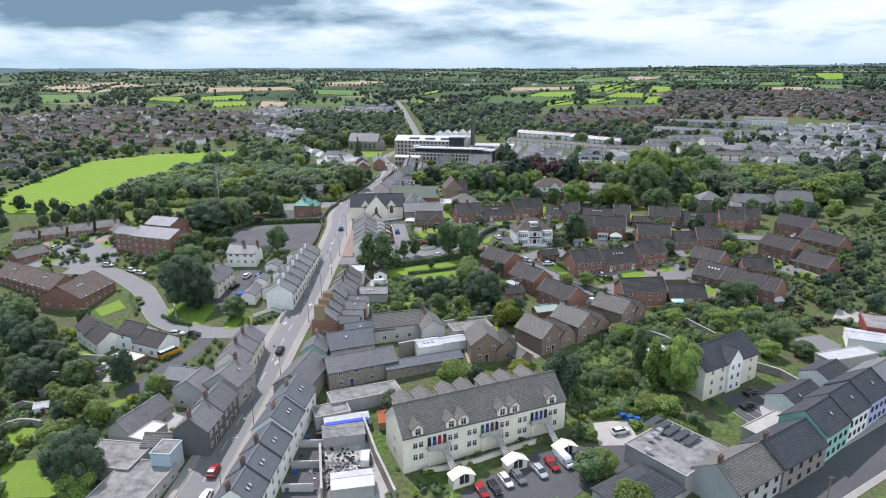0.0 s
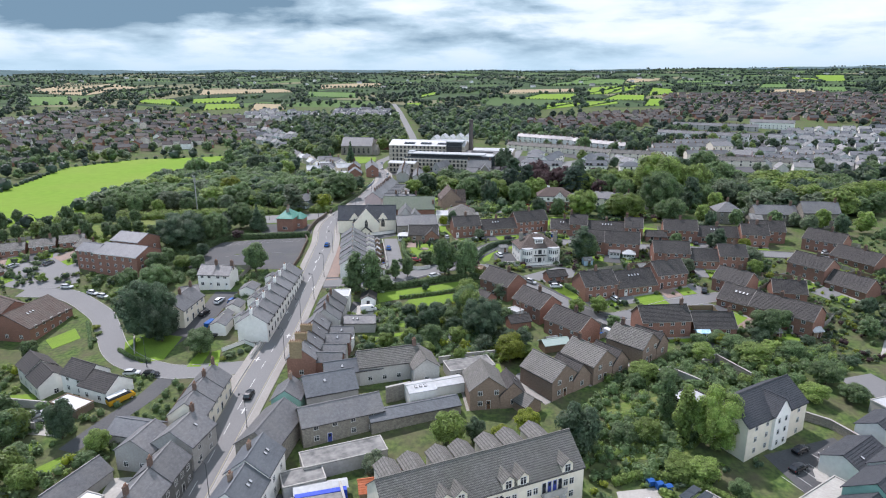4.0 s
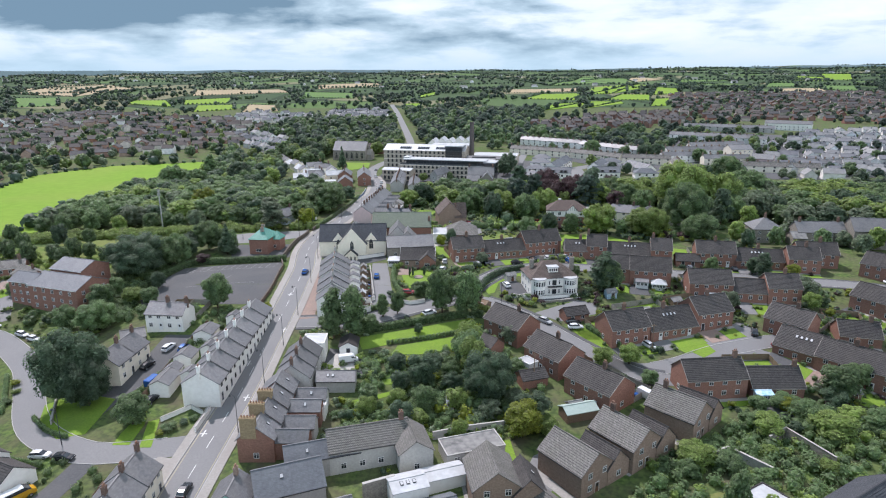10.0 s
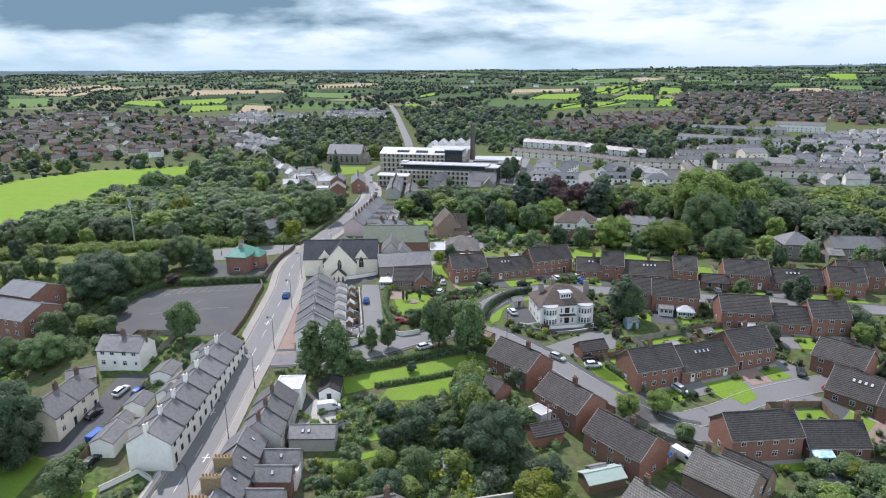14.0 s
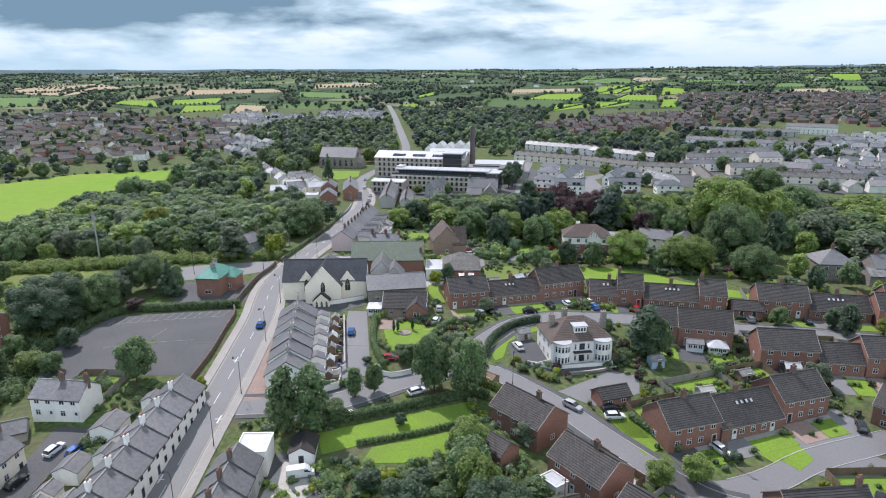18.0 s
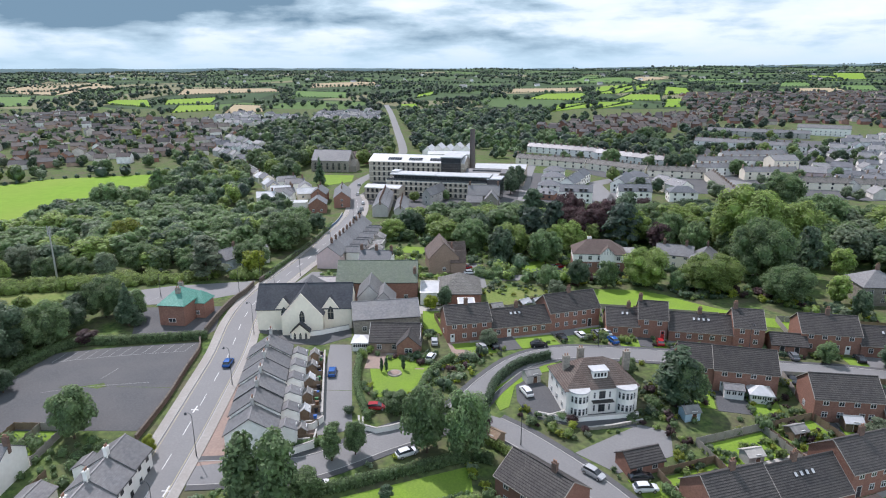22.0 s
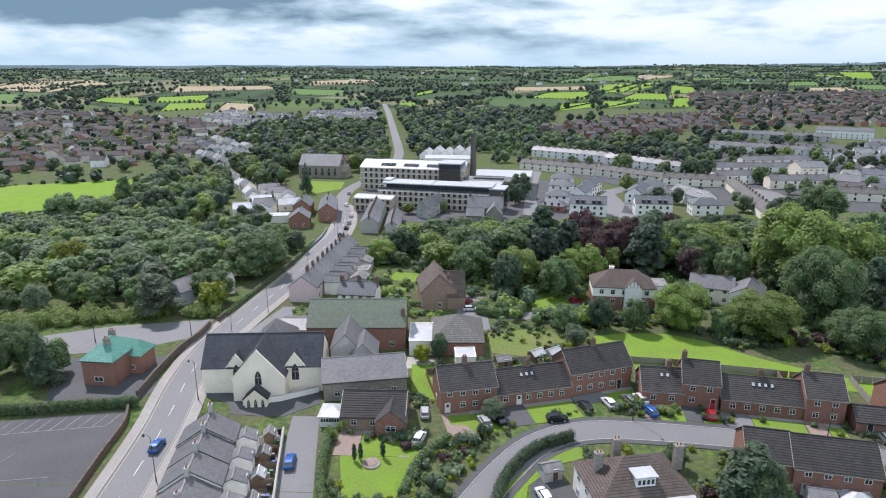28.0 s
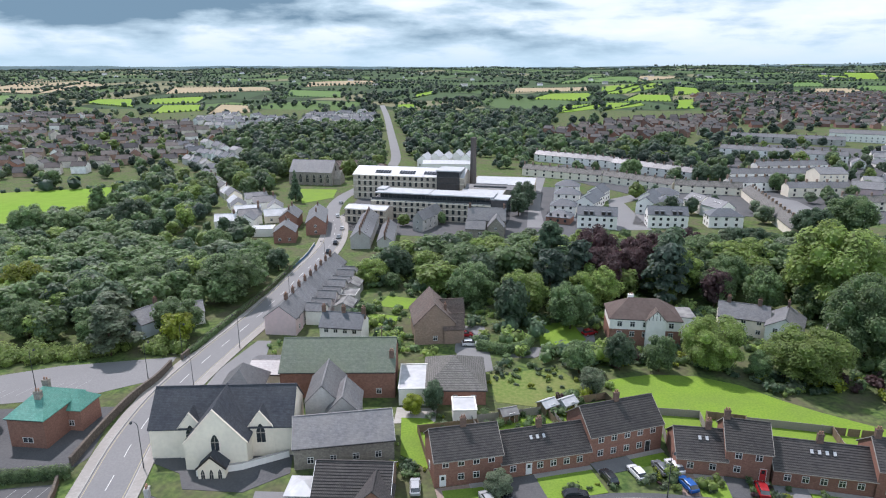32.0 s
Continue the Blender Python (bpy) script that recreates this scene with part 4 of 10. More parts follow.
# ---- houses by the main road and side road ----
M_PINKGREY = mat("weathered_pink_render", (0.55, 0.48, 0.46), (0.62, 0.55, 0.53), 0.9, 1.5, 0.2, 0.15, 0.2, 0, (0.36, 0.31, 0.30))
M_DOORS = {c: plain("door_" + c, v, 0.4) for c, v in {"red": (0.45, 0.03, 0.03), "blue": (0.05, 0.07, 0.3), "black": (0.03, 0.03, 0.035), "green": (0.04, 0.16, 0.07), "white": (0.75, 0.75, 0.73), "brown": (0.14, 0.07, 0.04)}.items()}
DW, DB, DBR = M_DOORS["white"], M_DOORS["black"], M_DOORS["brown"]


def row(n, name, label, x, y, yaw, L, D, eave, rise, wall, roof, group, step=0.0, **kw):
    """n houses end to end along the yaw."""
    w = L / n
    c, s = math.cos(radians(yaw)), math.sin(radians(yaw))
    r = []
    for i in range(n):
        u = (i - (n - 1) / 2) * w
        r.append(house(name, label, x + u * c, y + u * s, yaw, w - 0.02, D, eave, rise, wall, roof, group=group, z=G(x, y) + u * step + 0.1, **kw))
    return r


row(7, "terraced_cottage", "white two-storey terraced cottage with grey slate roof", -60.3, 208.3, 91, 42.3, 8.5, 5, 2.7, M_WHITE, M_SLATE, "white terrace by the road", 0.055, win={"f": (2, 2), "b": (2, 1)}, chim=(-0.5,), chimmat=M_WHITE, doors=(("f", -0.25, DB),), style="dark", ww=0.9)
for i in (1, 3, 4, 6):
    house("rear_extension", "small white rear extension with slate roof", -66.2, 190.5 + i * 6.0, 91, 3.4, 3.8, 3.2 + (i % 2) * 0.9, 1.0, M_WHITE, M_SLATE, win={"b": (1, 1)}, group="rear extensions", gutter=False, z=G(-66, 190 + i * 6) - 0.4)
row(3, "terraced_house", "grey roughcast terraced house with old slate roof", -60.1, 151.7, 93, 18, 8, 5, 3, M_CREAM, M_SLATE, "junction terrace", 0.03, win={"f": (2, 2), "b": (1, 2)}, chim=(0.5,), doors=(("f", 0.25, DB),))
house("corner_house", "grey slated corner house with dark roof", -57.9, 137.6, 82, 9, 9, 5.5, 3, M_GREYRENDER, M_SLATE, win={"f": (2, 2), "l": (1, 2)}, chim=(0.4,), velux=((0.1, -0.25, 1),))
house("side_wing", "slated grey rendered side wing", -65.5, 136, 82, 8, 8, 4.6, 2.6, M_GREYRENDER, M_SLATE, win={"l": (2, 1)})
row(2, "stone_house", "dark grey rendered two-storey house on the road", -57.6, 122.8, 88, 16, 7.5, 5.6, 3, M_DARKRENDER, M_SLATE, "stone houses", 0.03, win={"f": (3, 2)}, chim=(-0.46,), doors=(("f", 0.0, DB),))
house("barn", "long low grey slated barn", -74, 124.5, 74, 13, 6, 3, 2.4, M_GREYRENDER, M_SLATE, category="barn", gutter=False)
house("lean_to", "outbuilding with a pale metal roof", -69.6, 119.5, 74, 7, 4, 2.6, 0, M_GREYRENDER, M_METALROOF, category="shed")
house("rear_wing", "small grey rear wing with tiled roof", -65.2, 116, 0, 6, 5, 3, 1.6, M_GREYRENDER, M_TILEGREY, win={"f": (2, 1)})
house("render_box", "pale blue-grey rendered flat-roofed block", -61, 110.2, -3, 4.2, 5, 5.2, 0, mat("blue_grey_render", (0.36, 0.42, 0.46), (0.42, 0.47, 0.5), 0.8, 1.5, 0.3, 0.1), M_FELT, category="outbuilding")
house("garage_block", "long flat-roofed garage block with mossy felt", -64.5, 103, 84, 13, 11, 3.0, 0, M_CONC, M_FELT, category="garage", win={"f": (4, 1)})
house("garage_block", "flat-roofed workshop with patched roof", -73, 111, 84, 9, 13, 2.8, 0, M_CONC, M_FELT, category="garage")
house("outhouse", "grey slated outhouse beside the lane", -70.5, 142.5, -12, 10, 7, 3, 1.8, M_GREYRENDER, M_SLATEBLUE, category="outhouse")

house("white_house", "white rendered house with dark tiled roof", -112, 171, -40, 8.5, 7, 5, 2.6, M_WHITE, M_TILE, win={"f": (2, 2), "r": (1, 1)}, group="white cottages by the side road")
house("white_house", "lower white rendered house with dark tiled roof", -105.2, 165.4, -40, 9, 7.5, 4, 2.6, M_WHITE, M_TILE, win={"f": (2, 1), "r": (1, 1)}, group="white cottages by the side road")
house("white_house", "white rendered house with dark tiled roof", -94.5, 164, -24, 9, 7, 5, 2.6, M_WHITE, M_TILE, win={"f": (2, 2), "r": (1, 1)}, group="white cottages by the side road")
house("white_house", "lower white rendered house with dark tiled roof", -87.2, 160, -22, 9.5, 7.5, 3.6, 2.6, M_WHITE, M_TILE, win={"f": (2, 1), "r": (1, 1)}, doors=(("r", -0.2, DB),), group="white cottages by the side road")
house("porch_roof", "flat white felted lean-to with clutter", -92, 153.5, -22, 9, 4.5, 2.4, 0, M_WOOD, M_METALROOF, category="shed")
row(2, "white_semi", "white semi-detached house with slate roof", -84.2, 225.4, -4, 11, 7, 4.8, 2.4, M_WHITE, M_SLATE, "white pair by the yard", 0, win={"f": (2, 2), "b": (2, 2)}, chim=(0.45,), doors=(("f", 0.3, DW),))
row(2, "cream_semi", "white rendered semi-detached house with grey roof", -87, 202.7, 88, 14, 8, 5, 2.8, M_CREAM, M_SLATE, "cream pair by the yard", 0, win={"f": (2, 2), "l": (1, 1)}, chim=(0.45,), doors=(("f", 0.3, DB),))
house("garden_shed", "small slated outbuilding behind the pair", -91, 217, 30, 6, 5, 2.8, 1.6, M_GREYRENDER, M_SLATE, category="shed")

# brick flats and the care home on the west side
house("brick_flats", "three-storey red brick flats with pale blue slate roof", -126.4, 246.3, -17, 20, 12.5, 8, 2.6, M_BRICK, M_SLATEBLUE, win={"f": (5, 3), "r": (3, 3)}, category="flats", trim=M_TRIM)
house("brick_flats", "red brick stair wing with pale slate roof", -140.6, 249, -17, 9.5, 8, 7.6, 2, M_BRICK, M_SLATEBLUE, win={"f": (3, 3)}, category="flats", trim=M_TRIM)
house("brick_flats", "taller red brick rear wing of the flats", -127.3, 254.5, -17, 13, 11, 9.6, 2.2, M_BRICK, M_SLATEBLUE, win={"r": (2, 3), "f": (3, 3)}, category="flats", trim=M_TRIM)
house("care_home", "brown-roofed red brick care home end block", -137, 204, 84, 18, 16, 4.4, 4, M_BRICK, M_TILEBROWN, win={"f": (5, 2), "l": (3, 1)}, category="care home", velux=((-0.2, -0.2, 3),), verge=M_DARKTRIM)
house("care_home", "long brown-roofed brick wing of the care home", -158, 214, -27, 36, 12, 4.4, 3.6, M_BRICK, M_TILEBROWN, win={"f": (9, 2)}, category="care home", velux=((-0.3, -0.2, 2), (0.25, -0.2, 2)))
for i in range(4):
    house("bungalow", "low brick bungalow with grey tiled roof", -190 + i * 9.5, 255 + i * 4.6, 26, 9, 7.5, 2.7, 2, M_BRICK, M_TILEGREY, win={"f": (3, 1)}, group="bungalow row", chim=(0.3,), trim=M_TRIM)
house("bungalow", "brick bungalow with grey tiled roof", -150, 262, -35, 13, 8, 2.8, 2.4, M_BRICK, M_TILEGREY, win={"f": (3, 1)}, chim=(0.2,))
house("bungalow", "brick bungalow with grey tiled roof", -136, 262, -60, 11, 8, 2.8, 2.4, M_BRICK, M_TILEGREY, win={"f": (2, 1)})
house("bungalow", "brick bungalow with grey tiled roof", -178, 238, 60, 12, 8, 2.8, 2.4, M_BRICK, M_TILEGREY, win={"f": (2, 1)})

# ---- east side of the main road, near end ----
row(3, "slate_terrace_house", "white-backed terraced house with blue slate roof", -40.6, 104, 88, 21, 8, 6, 3, M_WHITE, M_SLATEBLUE, "near slate terrace", 0.05, win={"f": (2, 2), "b": (2, 2)}, chim=((-0.4, 0.12),), velux=((-0.2, -0.25, 2),))
row(2, "slate_terrace_house", "taller terraced house with blue slate roof and rooflights", -40, 123.6, 87, 17.5, 8.4, 6.4, 3.2, M_WHITE, M_SLATEBLUE, "near slate terrace", 0.08, win={"f": (2, 2), "b": (2, 2)}, chim=((0.0, 0.12),), chimmat=M_BROWNBRICK, velux=((0.0, -0.25, 2),))
house("stone_house", "old house with a brown mossy slate roof", -40.6, 140.5, 82, 14, 9, 5.4, 3, M_STONE, M_SLATE, win={"l": (1, 1), "b": (3, 2)})
house("stone_mill_house", "long rubble-stone house with slate roof", -27.5, 147.6, 26, 18, 7.5, 4.8, 2.6, M_STONE, M_SLATE, win={"f": (4, 2)}, doors=(("f", -0.18, M_DOORS["blue"]),))
house("stone_store", "long low stone store with blue slate lean roof", -11.5, 151.8, 23, 21, 5, 3, 1.1, M_STONE, M_SLATEBLUE, category="store")
house("flat_roof_store", "low store with pale felt roof", -24.5, 136, 24, 17, 5.5, 3, 0, M_CONC, M_FELT, category="store")
house("flat_roof_store", "low concrete store with felt roof", -31, 128.4, 24, 8, 5, 3, 0, M_CONC, M_FELT, category="store")
house("teal_house", "little house with a teal gable", -40.3, 153.5, 92, 7, 6.5, 5, 2.3, M_TEAL, M_SLATE, win={"l": (2, 1)}, chim=(0.3,), chimmat=M_BROWNBRICK)
house("slate_house", "grey house with broad blue slate roof", -32.2, 158.3, 24, 12, 9, 4.6, 3, M_GREYRENDER, M_SLATEBLUE, win={"f": (2, 1)}, velux=((-0.1, -0.2, 1),))
house("slate_wing", "slate-roofed wing with rooflights", -28, 167, 20, 14, 6, 4.2, 2, M_GREYRENDER, M_SLATEBLUE, velux=((-0.2, -0.25, 1), (0.2, -0.25, 1)))
house("grey_house", "long grey roughcast house with tiled roof", -19.5, 170.8, 18, 16, 8, 4.8, 2.6, M_GREYRENDER, M_TILEGREY, win={"f": (4, 1), "l": (1, 1)}, chim=(0.42,))
house("grey_house_wing", "grey gabled wing with tiled roof", -10.8, 170, 108, 9, 6.5, 4.6, 2.3, M_GREYRENDER, M_TILEGREY, win={"l": (1, 1)})
house("conservatory_block", "white flat-roofed block with three rooflights", -10.6, 158.6, 22, 6.5, 5, 4, 0.7, M_WHITE, M_METALROOF, velux=((-0.2, -0.2, 3),), category="extension", gutter=False)
house("metal_roof_shed", "small pale metal-roofed shed", -4.5, 163, 22, 8, 4, 2.8, 0.5, M_WHITE, M_METALROOF, category="shed", gutter=False)
house("low_range", "low dark range of outhouses", 1, 172, 20, 12, 6, 2.6, 0, M_GREYRENDER, M_FELT, category="outhouse", win={"f": (4, 1)})
row(4, "brick_terrace_house", "brick terraced house with old slate roof", -41.6, 179, 92, 22, 7.2, 5.2, 2.8, M_BRICK, M_SLATE, "brick terrace on the road", 0.07, win={"f": (1, 2), "l": (1, 1)}, velux=((0.1, -0.25, 1),))
for i in range(4):
    house("rear_return", "narrow slate-roofed rear return", -34.6, 171 + i * 5.5, 2, 6.5, 4, 4 - 0.5 * (i % 2), 1.6, M_GREYRENDER if i % 2 else M_BRICK, M_SLATE, group="rear returns", win={"f": (1, 1)}, gutter=False, velux=((0.0, -0.25, 1),) if i > 1 else ())
house("flat_extension", "small white flat-roofed extension", -33, 184.5, 2, 4, 4, 2.8, 0, M_WHITE, M_METALROOF, category="extension")
row(3, "gabled_house", "grey slated house with steep gable", -40.5, 199, 92, 15, 8, 5, 3, M_GREYRENDER, M_SLATE, "grey houses on the road", 0.07, win={"f": (1, 2), "l": (1, 1)}, chim=((-0.4, 0.0),))
house("white_flat_block", "white flat-roofed two-storey block", -39.3, 210.3, 4, 5.6, 6.2, 4.8, 0, M_WHITE, M_METALROOF, win={"f": (2, 1)})
house("low_slate_shop", "low grey slate-roofed building", -31, 196.5, 3, 9, 5, 3, 1.4, M_GREYRENDER, M_SLATE, velux=((-0.2, -0.25, 2),))
house("black_garage", "small black-roofed white garage", -31, 213.2, 95, 6, 4.5, 2.6, 1.2, M_WHITE, M_TIMBERDK, category="garage", doors=(("l", 0.0, DB),))

# ---- cream apartments with dormers ----
APT_X, APT_Y, APT_YAW, APT_L, APT_D, APT_E, APT_R = 2.6, 124.1, 26, 38.7, 11, 7.0, 4.6
apt = house("apartment_block", "long cream rendered apartment block with grey tiled roof and dormers", APT_X, APT_Y, APT_YAW, APT_L, APT_D, APT_E, APT_R, M_CREAM, M_TILEGREY, win={"l": (1, 2)}, category="apartments", trim=M_DARKTRIM, z=-8.4)


def dormer(parent, x, y, z, w=2.0, h=1.5, depth=3.4, back=False):
    a = pose(x, y, z, 0, 0, 180 if back else 0)
    body = Geo().prism([(-w / 2, -1.2), (w / 2, -1.2), (w / 2, h), (0, h + 1.0), (-w / 2, h)][::-1], 0, depth, 0, "y")
    d = part("dormer", body.mesh("dormer", M_CREAM), parent, m=a)
    r = Geo().prism([(-w / 2 - 0.25, h - 0.25), (0, h + 1.02), (w / 2 + 0.25, h - 0.25), (w / 2 + 0.25, h - 0.1), (0, h + 1.18), (-w / 2 - 0.25, h - 0.1)][::-1], -0.3, depth, 0, "y")
    part("dormer_roof", r.mesh("dormer_roof", M_TILEGREY), d)
    window(d, 1.25, 1.5, pose(0, -0.0, 0.25))
    return d


for u in (-16.2, -8.8, -6.0, 3.2, 6.2, 15.6):
    dormer(apt, u, -APT_D / 2 - 0.12, APT_E - 0.35, 2.3, 1.75, 3.6)
for u in (-16, -11.5, -6, -1.5, 4, 8.5, 14):
    dormer(apt, u, APT_D / 2 + 0.05, APT_E - 0.2, 3.8, 3.6, 5.4, True)
for bay in range(3):
    u0 = -11.6 + bay * 12.2
    for r in range(2):
        for du in (-5.2, -3.9, 2.6, 3.9):
            window(apt, 1.0, 1.3, side(APT_L, APT_D, "f") @ pose(u0 + du, 0, 1.2 + r * 2.7))
    for i, c in enumerate(("black", "blue", "red", "brown") if bay == 0 else ("green", "blue", "brown", "black") if bay == 1 else ("black", "blue", "blue", "black")):
        door(apt, side(APT_L, APT_D, "f") @ pose(u0 - 2.1 + i * 1.15, 0, 3.5), M_DOORS[c], 0.8, 2.2)
    part("balcony", Geo().box(u0 - 2.8, u0 + 2.2, -APT_D / 2 - 1.3, -APT_D / 2 - 0.02, 3.2, 3.45).box(u0 - 2.8, u0 + 2.2, -APT_D / 2 - 1.3, -APT_D / 2 - 1.22, 3.45, 4.4).mesh("balcony", M_CONC), apt)
    for s in (-2.6, 2.0):
        part("post", Geo().box(u0 + s - 0.12, u0 + s + 0.12, -APT_D / 2 - 1.2, -APT_D / 2 - 0.96, -1.5, 3.2).mesh("post", M_CREAM), apt)
    tread = [(-APT_D / 2 - 1.32 - (i + k) * 0.3, 3.2 - i * 0.19) for i in range(17) for k in (0, 1)]
    soffit = [(-APT_D / 2 - 1.32 - 17 * 0.3, 3.2 - 17 * 0.19 - 0.2), (-APT_D / 2 - 1.32, 2.75)]
    part("stair", Geo().prism(tread + soffit, u0 + 0.3, u0 + 1.6).mesh("stair", M_CONC), apt)
    house("bin_store", "white gabled bin store under the steps", u0 * math.cos(radians(26)) + APT_X + 7.2, u0 * math.sin(radians(26)) + APT_Y - 10.6, 116, 2.4, 4.6, 1.5, 0.9, M_CREAM, M_CREAM, group="bin stores", doors=(("l", -0.1, DB), ("l", 0.14, DB)), category="store", gutter=False, z=-9.2)

# ---- new flats and the shopping street ----
fl = house("flats", "three-storey cream flats with dark grey roof", 62.8, 149, 33, 20.5, 10.5, 7.8, 4, M_CREAM, M_TILEBLUE, win={"f": (5, 3), "r": (2, 3)}, category="flats", trim=M_DARKTRIM, ww=0.9, verge=M_DARKTRIM)
house("front_gable", "white rendered gabled bay", 0.5, -3.6, 90, 4.6, 5.2, 8.2, 3.2, M_WHITE, M_TILEBLUE, parent=fl, win={"l": (2, 3)}, ww=0.8)
house("flat_link", "flat-roofed dark link block", 51.5, 156, 33, 7, 6, 4, 0, M_TIMBERDK, M_METALROOF, category="extension")
SHOPS = (("shop", "grey shop with old slate roof", 53, 108.2, 35, 14.4, M_GREYRENDER, M_TILEGREY, 5.5), ("shop", "stone-faced shop with dark roof", 65, 116.1, 35, 15.5, M_STONE, M_TILEBLUE, 5.5), ("shop", "teal rendered shop with dark roof", 75.4, 124.2, 38, 10.5, M_TEAL, M_TILEBLUE, 6.5), ("shop", "white rendered shop with dark roof", 83.3, 130.6, 37, 9.5, M_WHITE, M_TILEBLUE, 6.5), ("shop", "lilac rendered shop with dark roof", 91.2, 136.6, 37, 10, M_LILAC, M_TILEBLUE, 6.5), ("shop", "grey rendered shop with slate roof", 100, 143, 37, 11, M_GREYRENDER, M_SLATE, 6.2))
for nm, lb, sx, sy, yw, ln, wm, rm, ev in SHOPS:
    house(nm, lb, sx, sy, yw, ln, 10, ev, 3.5, wm, rm, win={"f": (4, 2)}, group="shops on the street", chim=(-0.44,) if ln > 12 else (), category="shop", velux=((0.1, -0.25, 1),) if ln < 12 else (), style="dark")
house("rear_block", "dark-roofed rear block of the shops", 78, 137.5, 37, 12, 8, 4, 2, M_WHITE, M_TILEBLUE, category="extension", velux=((-0.2, -0.25, 1),))
house("rear_block", "dark-roofed rear block of the shops", 90, 147.5, 37, 10, 8, 4, 2, M_WHITE, M_TILEBLUE, category="extension")
house("rear_flat_block", "flat pale-roofed yard building", 68, 125, 35, 13, 8, 3.4, 0, M_CONC, M_CONC, category="yard building")
house("club_hall", "flat pale-roofed hall with solar panels", 43.5, 115.8, -50, 14, 15, 4.5, 0, M_GREYRENDER, M_FELT, category="hall", trim=M_CONC)
house("dark_roof_hall", "low dark hipped roof hall", 33, 104, 37, 14, 10, 3.6, 2.6, M_GREYRENDER, M_TILEBLUE, hip=True, category="hall")
house("yard_store", "row of pale-roofed stores behind the shops", 101, 158, 20, 16, 5, 3, 0, M_CONC, M_METALROOF, category="store")
house("yard_store", "small white flat-roofed workshop", 112, 168, -22, 10, 8, 3.4, 0.6, M_WHITE, M_METALROOF, category="store", gutter=False)
house("red_warehouse", "long dark red sided warehouse", 128, 172, -22, 26, 12, 4.4, 0, mat("dark_red_cladding", (0.20, 0.05, 0.045), (0.25, 0.07, 0.06), 0.7, 1.5, 0.3, 0.1), M_FELT, category="warehouse")

# ---- brown brick houses behind the apartments ----
BB = dict(trim=M_DARKTRIM, group="brown brick houses")
for bx, by, yw, l1 in ((4.6, 160.5, 100, 10), (20.5, 166, 128, 11), (31.5, 173.5, 128, 11), (45, 183, 135, 11)):
    house("brown_brick_house", "brown brick house with grey-brown tiled roof and gable front", bx, by, yw, l1, 8.5, 5, 3.2, M_BROWNBRICK, M_TILEGREY, win={"l": (2, 2), "f": (2, 1), "r": (1, 2)}, doors=(("l", 0.0, DBR),), chim=(0.3,) if bx > 30 else (), **BB)
    c, s = math.cos(radians(yw)), math.sin(radians(yw))
    house("side_gable", "lower tiled side wing with rooflight", bx + 5.8 * s - 1.5 * c, by - 5.8 * c - 1.5 * s, yw, l1 * 0.75, 6, 3.4, 3, M_BROWNBRICK, M_TILE, win={"l": (1, 1)}, velux=((0.0, -0.22, 1),), group="side wings")
house("garage", "brown brick garage with tiled roof", 13.5, 157, 128, 7.5, 4.5, 2.5, 1.6, M_BROWNBRICK, M_TILEGREY, category="garage")

# ---- red brick estate ----
ES = dict(wall=M_BRICK, roof=M_TILE, verge=M_TRIM, trim=M_TRIM)


def estate(label, x, y, yaw, L, D, eave, rise, cols, rows, chim=(0.0,), velux=(), doors=(), gable=("l", "r"), **kw):
    w = {"f": (cols, rows), "b": (cols, rows)}
    return house("brick_house", label, x, y, yaw, L, D, eave, rise, ES["wall"], ES["roof"], win={**w, **{s: (1, 1) for s in gable if rows > 1}}, chim=chim, velux=velux, doors=doors, trim=M_VERGE, verge=M_VERGE, chimmat=M_CHIMNEY, group="red brick estate", **kw)


TWO, ONE = "two-storey red brick house with dark tiled roof", "single-storey red brick house with dark tiled roof"
estate(TWO + " and white verge", 12.2, 222.6, -47, 12.5, 9, 5, 3.2, 3, 2, (0.2,), doors=(("f", 0.3, DW),))
estate(TWO, 21.8, 207.7, -52, 12, 9, 5, 3.2, 3, 2, (0.1,), doors=(("f", 0.0, DW),))
estate(TWO, 30.4, 193.9, -50, 13, 9, 5, 3.2, 3, 2, (0.1,), doors=(("f", 0.2, DW),))
house("garden_room", "small tiled red brick outbuilding", 6.2, 214, -47, 5, 5, 2.6, 1.8, M_BRICK, M_TILE, group="outbuildings", category="shed")
house("garden_room", "brick outbuilding with dark tiled roof", 15.5, 199.6, 20, 6.5, 4.5, 2.4, 1.4, M_BRICK, M_TILE, group="outbuildings", category="shed")
house("green_shed", "long shed with pale green metal roof", 24.5, 186.2, 20, 7.5, 4, 2.2, 0.9, M_WOOD, mat("pale_green_sheet", (0.30, 0.38, 0.34), (0.36, 0.43, 0.39), 0.6, 1.5, 0.3, 0.1), category="shed", gutter=False)
estate(TWO + " ending a terrace", 42, 221.8, 19, 11.6, 9, 5, 3.5, 4, 2, (0.0,), doors=(("f", 0.38, DBR),))
estate(ONE + " between two taller ones", 54.4, 226.2, 19, 14.6, 10, 3, 4.2, 5, 1, (-0.05,), ((-0.12, -0.18, 4),), (("f", -0.3, DW), ("f", 0.32, DW)))
estate(TWO + " ending a terrace", 67.2, 231, 19, 11.5, 9, 5, 3.5, 4, 2, (0.0,), doors=(("f", -0.35, DB),))
estate(TWO + ", a pair", 56.7, 198, 8, 14.4, 8.5, 5, 3.3, 4, 2, ((0.4, 0.0),))
estate(ONE + " and blue-striped awning", 71.2, 198.4, 3, 12, 8, 2.8, 3.4, 3, 1, (0.42,))
